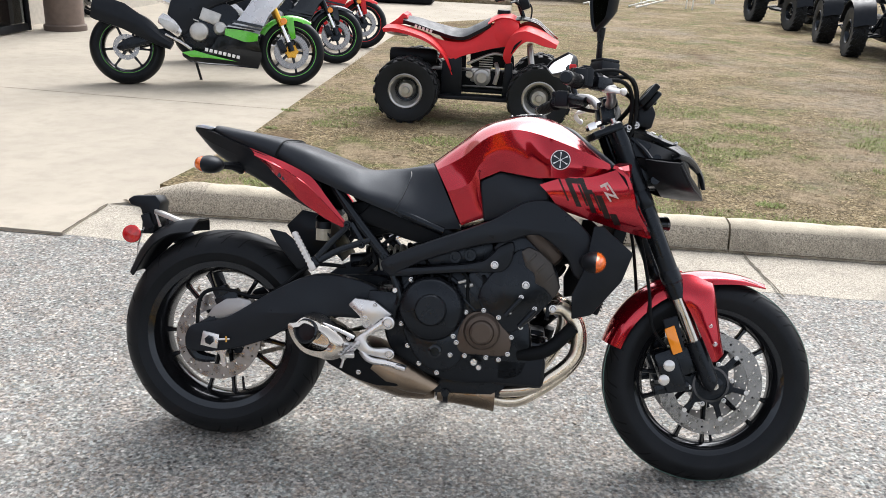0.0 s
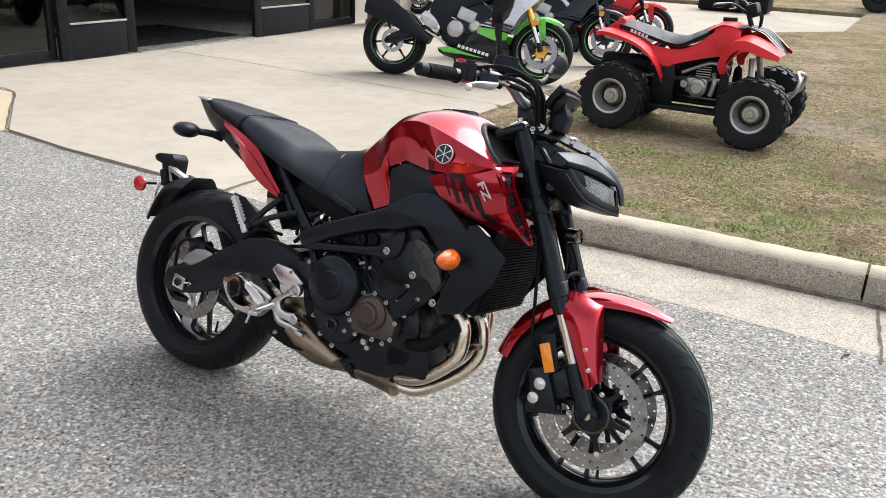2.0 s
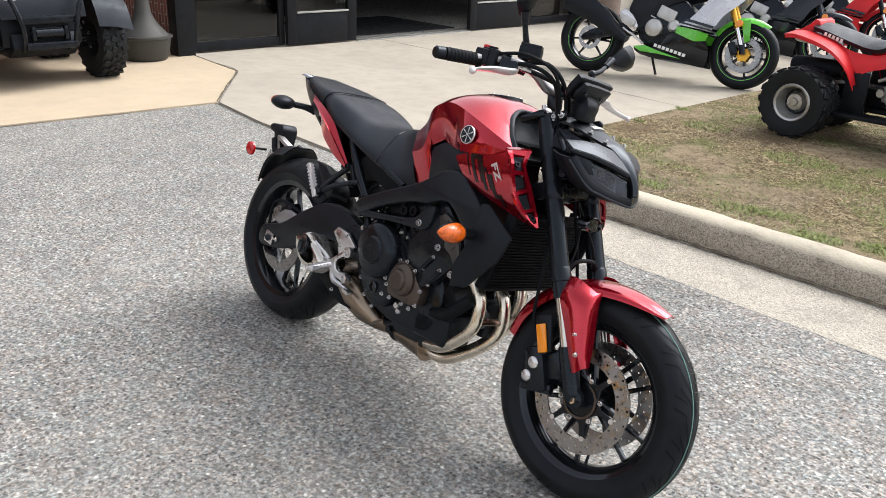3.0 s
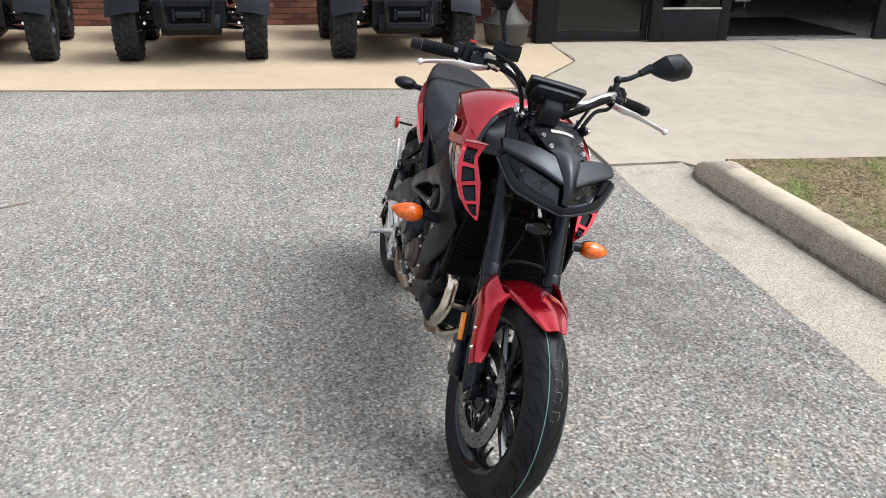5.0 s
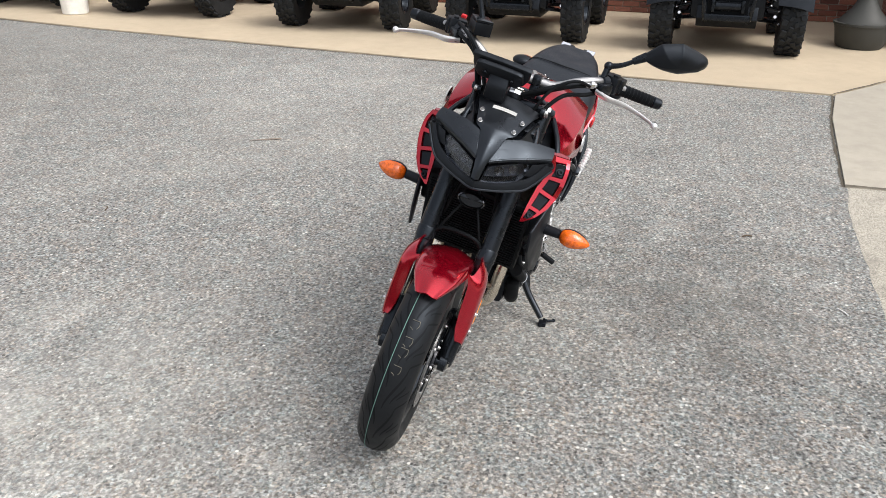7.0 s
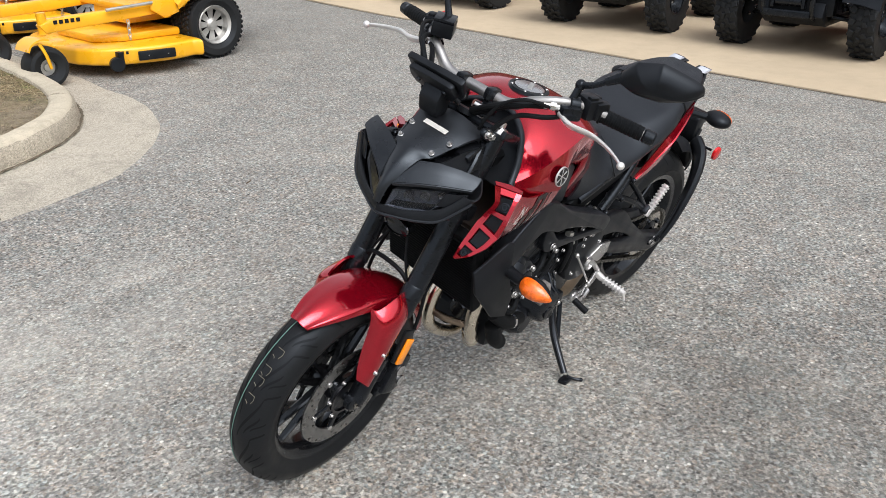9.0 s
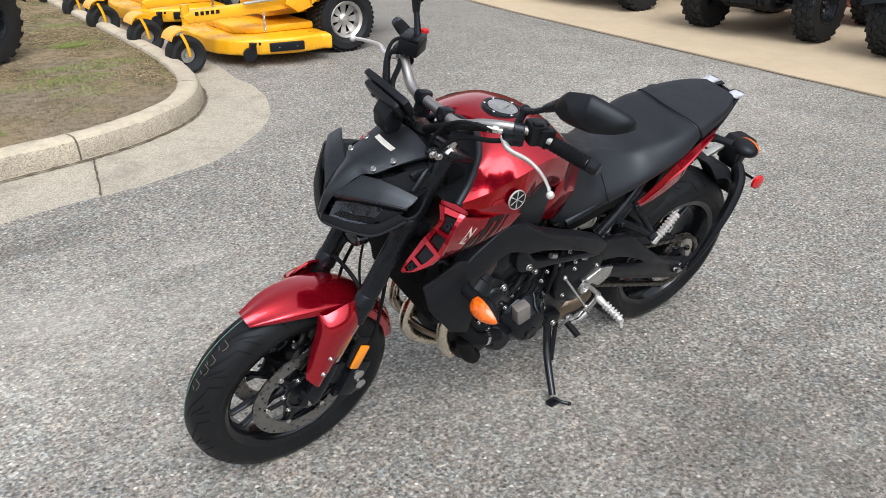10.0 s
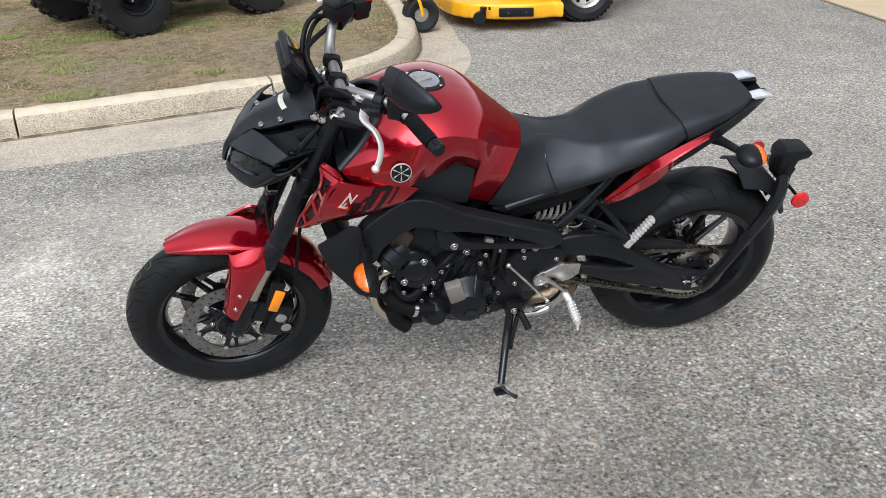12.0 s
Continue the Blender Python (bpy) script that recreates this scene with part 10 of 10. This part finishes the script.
    for k in range(7):
        a = radians(150 - k * 16)
        wv = (0.06, 0.072, 0.078, 0.078, 0.072, 0.06, 0.03)[k]
        rows.append([(1.42 + (0.325 - 0.05 * abs(f) ** 3) * math.cos(a), f * wv, 0.30 + (0.325 - 0.05 * abs(f) ** 3) * math.sin(a)) for f in (-1, -0.6, 0, 0.6, 1)])
    b = B()
    skin(b, rows, 3, 0.004)
    for sy in (-1, 1):
        plate(b, [(1.36, 0.58), (1.44, 0.60), (1.46, 0.42), (1.42, 0.40)], sy * 0.085, sy * 0.097, bevel=0.003)
    part("front_mudguard", b, accent, t)
    b = B()
    tube(b, [(0.55, 0.12, 0.28), (0.58, 0.20, 0.14), (0.60, 0.27, 0.05)], 0.012, 8)
    tube(b, [(0.60, 0.27, 0.05), (0.56, 0.30, 0.045)], 0.010, 8, 1)
    part("side_stand", b, BLACK_METAL, t)
    return t


def leaning(x, y, yaw, lean=11, s=1.0):
    return Matrix.Translation((x, y, PAD_TOP)) @ Matrix.Rotation(radians(yaw), 4, "Z") @ Matrix.Rotation(radians(-lean), 4, "X") @ Matrix.Scale(s, 4)


sport_bike("lime green, silver and black faired sport motorcycle on its stand", SILVER_PAINT, BLACK_GLOSS, GREEN, GREEN, leaning(-3.32, 8.40, 17.5, 11, 1.10), True)
sport_bike("black faired sport motorcycle with green rim stripes", BLACK_GLOSS, BLACK_GLOSS, BLACK_GLOSS, GREEN, leaning(-3.20, 10.12, 16.0, 11, 1.08))
sport_bike("bright red faired sport motorcycle on its stand", RED_SOLID, RED_SOLID, RED_SOLID, RED_SOLID, leaning(-3.15, 11.72, 16.0, 11, 1.08))
sport_bike("dark motorcycle half hidden behind the column", BLACK_GLOSS, BLACK_GLOSS, BLACK, GALV, leaning(-8.1, 14.3, 0.0, 11, 1.07))


# ---------------------------------------------------------------- yellow mowers
def mower():
    """Zero-turn mower facing +x; origin on the ground midway between the drive wheels."""
    t = thing("ride_on_mower", "yellow zero turn mower with black tyres and silver rims", "mower", group="mowers in a row")
    for sy in (-1, 1):
        w = new("drive_wheel")
        w.parent = t
        w.matrix_basis = pose(0, sy * 0.46, 0.285)
        b = B()
        R, half, rim = 0.285, 0.15, 0.155
        lathe(b, [(rim, -half * 0.75), (rim + 0.05, -half), (R - 0.03, -half * 0.98), (R - 0.010, -half * 0.8), (R - 0.006, 0), (R - 0.010, half * 0.8), (R - 0.03, half * 0.98), (rim + 0.05, half), (rim, half * 0.75)], seg=48, closed=True)
        for k in range(40):
            for j in range(5):
                a = 2 * math.pi * (k + 0.5 * (j % 2)) / 40
                o = B()
                box(o, (0, 0, 0), (0.014, half * 0.30, 0.028), bevel=0.003, seg=1)
                o.transform(Matrix.Rotation(-a, 4, "Y") @ Matrix.Translation((R - 0.004, (-0.72 + 0.36 * j) * half, 0)) @ Matrix.Rotation(0.5, 4, "X"))
                add(b, o)
        part("tyre", b, OLD_RUBBER, w, "black turf tyre")
        b = B()
        s = sy
        lathe(b, [(rim + 0.012, s * half * 0.80), (rim + 0.004, s * half * 0.86), (rim - 0.016, s * half * 0.72), (rim - 0.020, s * half * 0.30), (rim - 0.024, s * half * 0.30), (rim - 0.02, s * half * 0.2)], seg=48, caps=False)
        for k in range(8):
            a = 2 * math.pi * k / 8
            d = Vector((math.cos(a), 0, math.sin(a)))
            n = Vector((-math.sin(a), 0, math.cos(a)))
            y = Vector((0, s * half * 0.42, 0))
            f = [b.verts.new(d * 0.045 + n * 0.018 + y), b.verts.new(d * 0.140 + n * 0.042 + y * 0.8), b.verts.new(d * 0.140 - n * 0.030 + y * 0.8), b.verts.new(d * 0.045 - n * 0.018 + y)]
            b.faces.new(f)
        lathe(b, [(0.05, s * half * 0.40), (0.05, s * half * 0.50), (0.03, s * half * 0.62), (0.0, s * half * 0.62)], seg=24)
        part("rim", b, GALV, w, "bright eight spoke rim")
        b = B()
        lathe(b, [(rim - 0.02, s * half * 0.1), (0.0, s * half * 0.1)], seg=24)
        part("wheel_back", b, BLACK_DEEP, w)
    # casters on their arms
    for sy in (-1, 1):
        c = new("caster")
        c.parent = t
        c.matrix_basis = pose(1.50, sy * 0.50, 0.155)
        b = B()
        lathe(b, [(0.065, -0.07), (0.12, -0.092), (0.145, -0.086), (0.155, -0.05), (0.157, 0.0), (0.155, 0.05), (0.145, 0.086), (0.12, 0.092), (0.065, 0.07)], seg=32, closed=True)
        part("tyre", b, OLD_RUBBER, c, "smooth black caster tyre")
        b = B()
        lathe(b, [(0.0, -0.06), (0.03, -0.06), (0.03, -0.03), (0.07, -0.03), (0.07, 0.03), (0.03, 0.03), (0.03, 0.06), (0.0, 0.06)], seg=24)
        part("rim", b, GALV, c)
        b = B()
        for s in (-1, 1):
            tube(b, [(0.0, s * 0.108, 0.0), (0.02, s * 0.110, 0.10), (0.05, s * 0.095, 0.185)], 0.018, 8, 4, flat=0.6)
        skin(b, [[(-0.02, y, 0.215), (0.05, y, 0.222), (0.12, y, 0.19), (0.15, y, 0.14)] for y in (-0.11, 0.0, 0.11)], 3, 0.012)
        part("fork", b, YELLOW, c, "yellow caster fork")
        b = B()
        lathe(b, [(0.0, 0.40), (0.034, 0.395), (0.036, 0.24), (0.0, 0.24)], (1.46, sy * 0.50, 0.155), (0, 0, 1), 16)
        arm2 = part("caster_post", b, YELLOW, t)
        b = B()
        plate(b, [(0.40, 0.44), (0.45, 0.52), (1.42, 0.50), (1.50, 0.46), (1.46, 0.40), (0.9, 0.42)], sy * 0.50 - 0.045, sy * 0.50 + 0.045, bevel=0.012)
        part("front_arm", b, YELLOW, t, "yellow box section front arm")
    b = B()
    for k in range(5):
        box(b, (1.20 + k * 0.045, 0.548, 0.475), (0.030, 0.003, 0.030), bevel=0.001)
    part("maker_marking", b, BLACK_GLOSS, t, "black block marking on the front arm")
    # cutting deck
    b = B()
    poly = smooth_poly([(0.28, -0.78), (0.28, 0.72), (0.36, 0.78), (0.62, 0.80), (0.86, 0.72), (1.05, 0.62), (1.20, 0.40), (1.24, 0.0), (1.20, -0.40), (1.05, -0.62), (0.86, -0.72), (0.62, -0.80), (0.36, -0.80)], 2)
    plate(b, poly, 0.10, 0.235, bevel=0.025, seg=3, axis="z")
    part("cutting_deck", b, YELLOW, t, "yellow welded cutting deck", smooth=50)
    b = B()
    plate(b, [(0.30, -0.5), (0.30, 0.5), (0.80, 0.45), (1.0, 0.3), (1.0, -0.3), (0.80, -0.45)], 0.235, 0.30, bevel=0.02, axis="z")
    part("deck_top", b, YELLOW, t)
    b = B()
    box(b, (0.72, 0.80, 0.17), (0.30, 0.03, 0.075), (0, 0, -14), bevel=0.012)
    pl = part("deck_bumper", b, BLACK, t, "black rubber deck bumper")
    bolts(pl, BOLT, [(0.64, 0.832, 0.17), (0.79, 0.795, 0.17)], (0.2, 1, 0))
    for px, py in ((1.02, 0.70), (1.02, -0.70)):
        b = B()
        lathe(b, [(0.0, -0.03), (0.05, -0.03), (0.058, -0.02), (0.058, 0.02), (0.05, 0.03), (0.0, 0.03)], (px, py, 0.12), (0.3, 1, 0), 20)
        box(b, (px - 0.03, py, 0.17), (0.04, 0.07, 0.09), bevel=0.008)
        part("deck_roller", b, BLACK, t)
    b = B()
    for k in range(3):
        box(b, (0.94 + k * 0.03, 0.735 - k * 0.018, 0.205), (0.020, 0.003, 0.024), (0, 0, -25))
    part("deck_marking", b, BLACK_GLOSS, t, "black block marking on the deck")
    for sy in (-1, 1):
        ch = new("deck_chain")
        ch.parent = t
        tagged(ch, "steel lifting chain")
        for k in range(6):
            b = B()
            tube(b, [(0.80 + 0.012 * math.cos(a), sy * 0.56, 0.28 + k * 0.026 + 0.018 * math.sin(a)) if k % 2 else (0.80, sy * 0.56 + 0.012 * math.cos(a), 0.28 + k * 0.026 + 0.018 * math.sin(a)) for a in [math.pi / 3 * i for i in range(6)]], 0.0045, 6, 2, closed=True)
            part("chain_link", b, GALV, ch)
    b = B()
    box(b, (0.20, 0, 0.40), (0.9, 0.55, 0.12), bevel=0.02)
    box(b, (0.42, 0, 0.48), (0.5, 1.0, 0.05), bevel=0.012)
    part("frame", b, YELLOW, t)
    for sy in (-1, 1):
        b = B()
        skin(b, [[(-0.38, sy * 0.30, 0.66), (-0.10, sy * 0.30, 0.70), (0.22, sy * 0.30, 0.66), (0.40, sy * 0.30, 0.55)], [(-0.40, sy * 0.62, 0.62), (-0.10, sy * 0.64, 0.66), (0.22, sy * 0.62, 0.62), (0.38, sy * 0.60, 0.52)], [(-0.40, sy * 0.64, 0.50), (-0.10, sy * 0.66, 0.58), (0.22, sy * 0.64, 0.54), (0.36, sy * 0.62, 0.46)]], 3, 0.01)
        part("wheel_cover", b, YELLOW, t)
        b = B()
        rod(b, (0.42, sy * 0.58, 0.54), (0.98, sy * 0.58, 0.52), 0.014)
        part("tie_rod", b, GALV, t, "bright steel tie rod")
        b = B()
        plate(b, [(0.34, 0.44), (0.40, 0.58), (0.56, 0.58), (0.60, 0.48), (0.48, 0.40)], sy * 0.565, sy * 0.60, bevel=0.008)
        part("lift_bracket", b, YELLOW, t)
        b = B()
        tube(b, [(0.30, sy * 0.34, 0.60), (0.34, sy * 0.34, 0.95), (0.40, sy * 0.20, 1.08), (0.40, sy * 0.06, 1.08)], 0.016, 8)
        part("steering_lever", b, BLACK_METAL, t)
    b = B()
    box(b, (-0.02, 0, 0.72), (0.50, 0.52, 0.14), bevel=0.05, seg=3)
    box(b, (-0.26, 0, 0.98), (0.12, 0.50, 0.46), (0, -10, 0), bevel=0.05, seg=3)
    part("seat", b, VINYL, t)
    b = B()
    box(b, (-0.55, 0, 0.60), (0.48, 0.55, 0.36), bevel=0.04, seg=3)
    part("engine", b, BLACK_DEEP, t)
    return t


m1 = mower()
m1.matrix_basis = pose(-2.09, -2.83, 0, 0, 0, 0)
copy_thing(m1, pose(-2.05, -4.95, 0, 0, 0, -1))
copy_thing(m1, pose(-2.05, -7.1, 0, 0, 0, 1))

# ---------------------------------------------------------------- far things on the lawn
def loading_ramp(x, y, a):
    t = thing("loading_ramp", "white metal loading ramp lying on the lawn", "ramp", pose(x, y, 0.11, 0, 0, a), group="ramps on the lawn")
    for sy in (-1, 1):
        b = B()
        rod(b, (0, sy * 0.19, 0.02), (1.6, sy * 0.19, 0.42), 0.022)
        part("side_rail", b, WHITE, t)
    for k in range(7):
        b = B()
        f = (k + 0.5) / 7
        rod(b, (1.6 * f, -0.19, 0.02 + 0.40 * f), (1.6 * f, 0.19, 0.02 + 0.40 * f), 0.016)
        part("rung", b, WHITE, t)
    for sy in (-1, 1):
        b = B()
        rod(b, (1.55, sy * 0.15, 0.0), (1.55, sy * 0.15, 0.40), 0.02)
        part("prop", b, WHITE, t)


loading_ramp(3.2, 21.9, 20)
loading_ramp(2.1, 22.0, 20)
b = B()
rod(b, (5.9, 25.6, 0.1), (5.9, 25.6, 1.3), 0.06)
solo("marker_post", b, WHITE, "white marker post on the lawn", "post")
b = B()
box(b, (-2.3, 20.9, 0.28), (1.5, 0.7, 0.5), bevel=0.08, seg=3)
solo("covered_machine", b, BLACK_DEEP, "low black machine parked at the edge of the lawn", "machine")

# ---------------------------------------------------------------- pieces of the walls
brick_pieces()
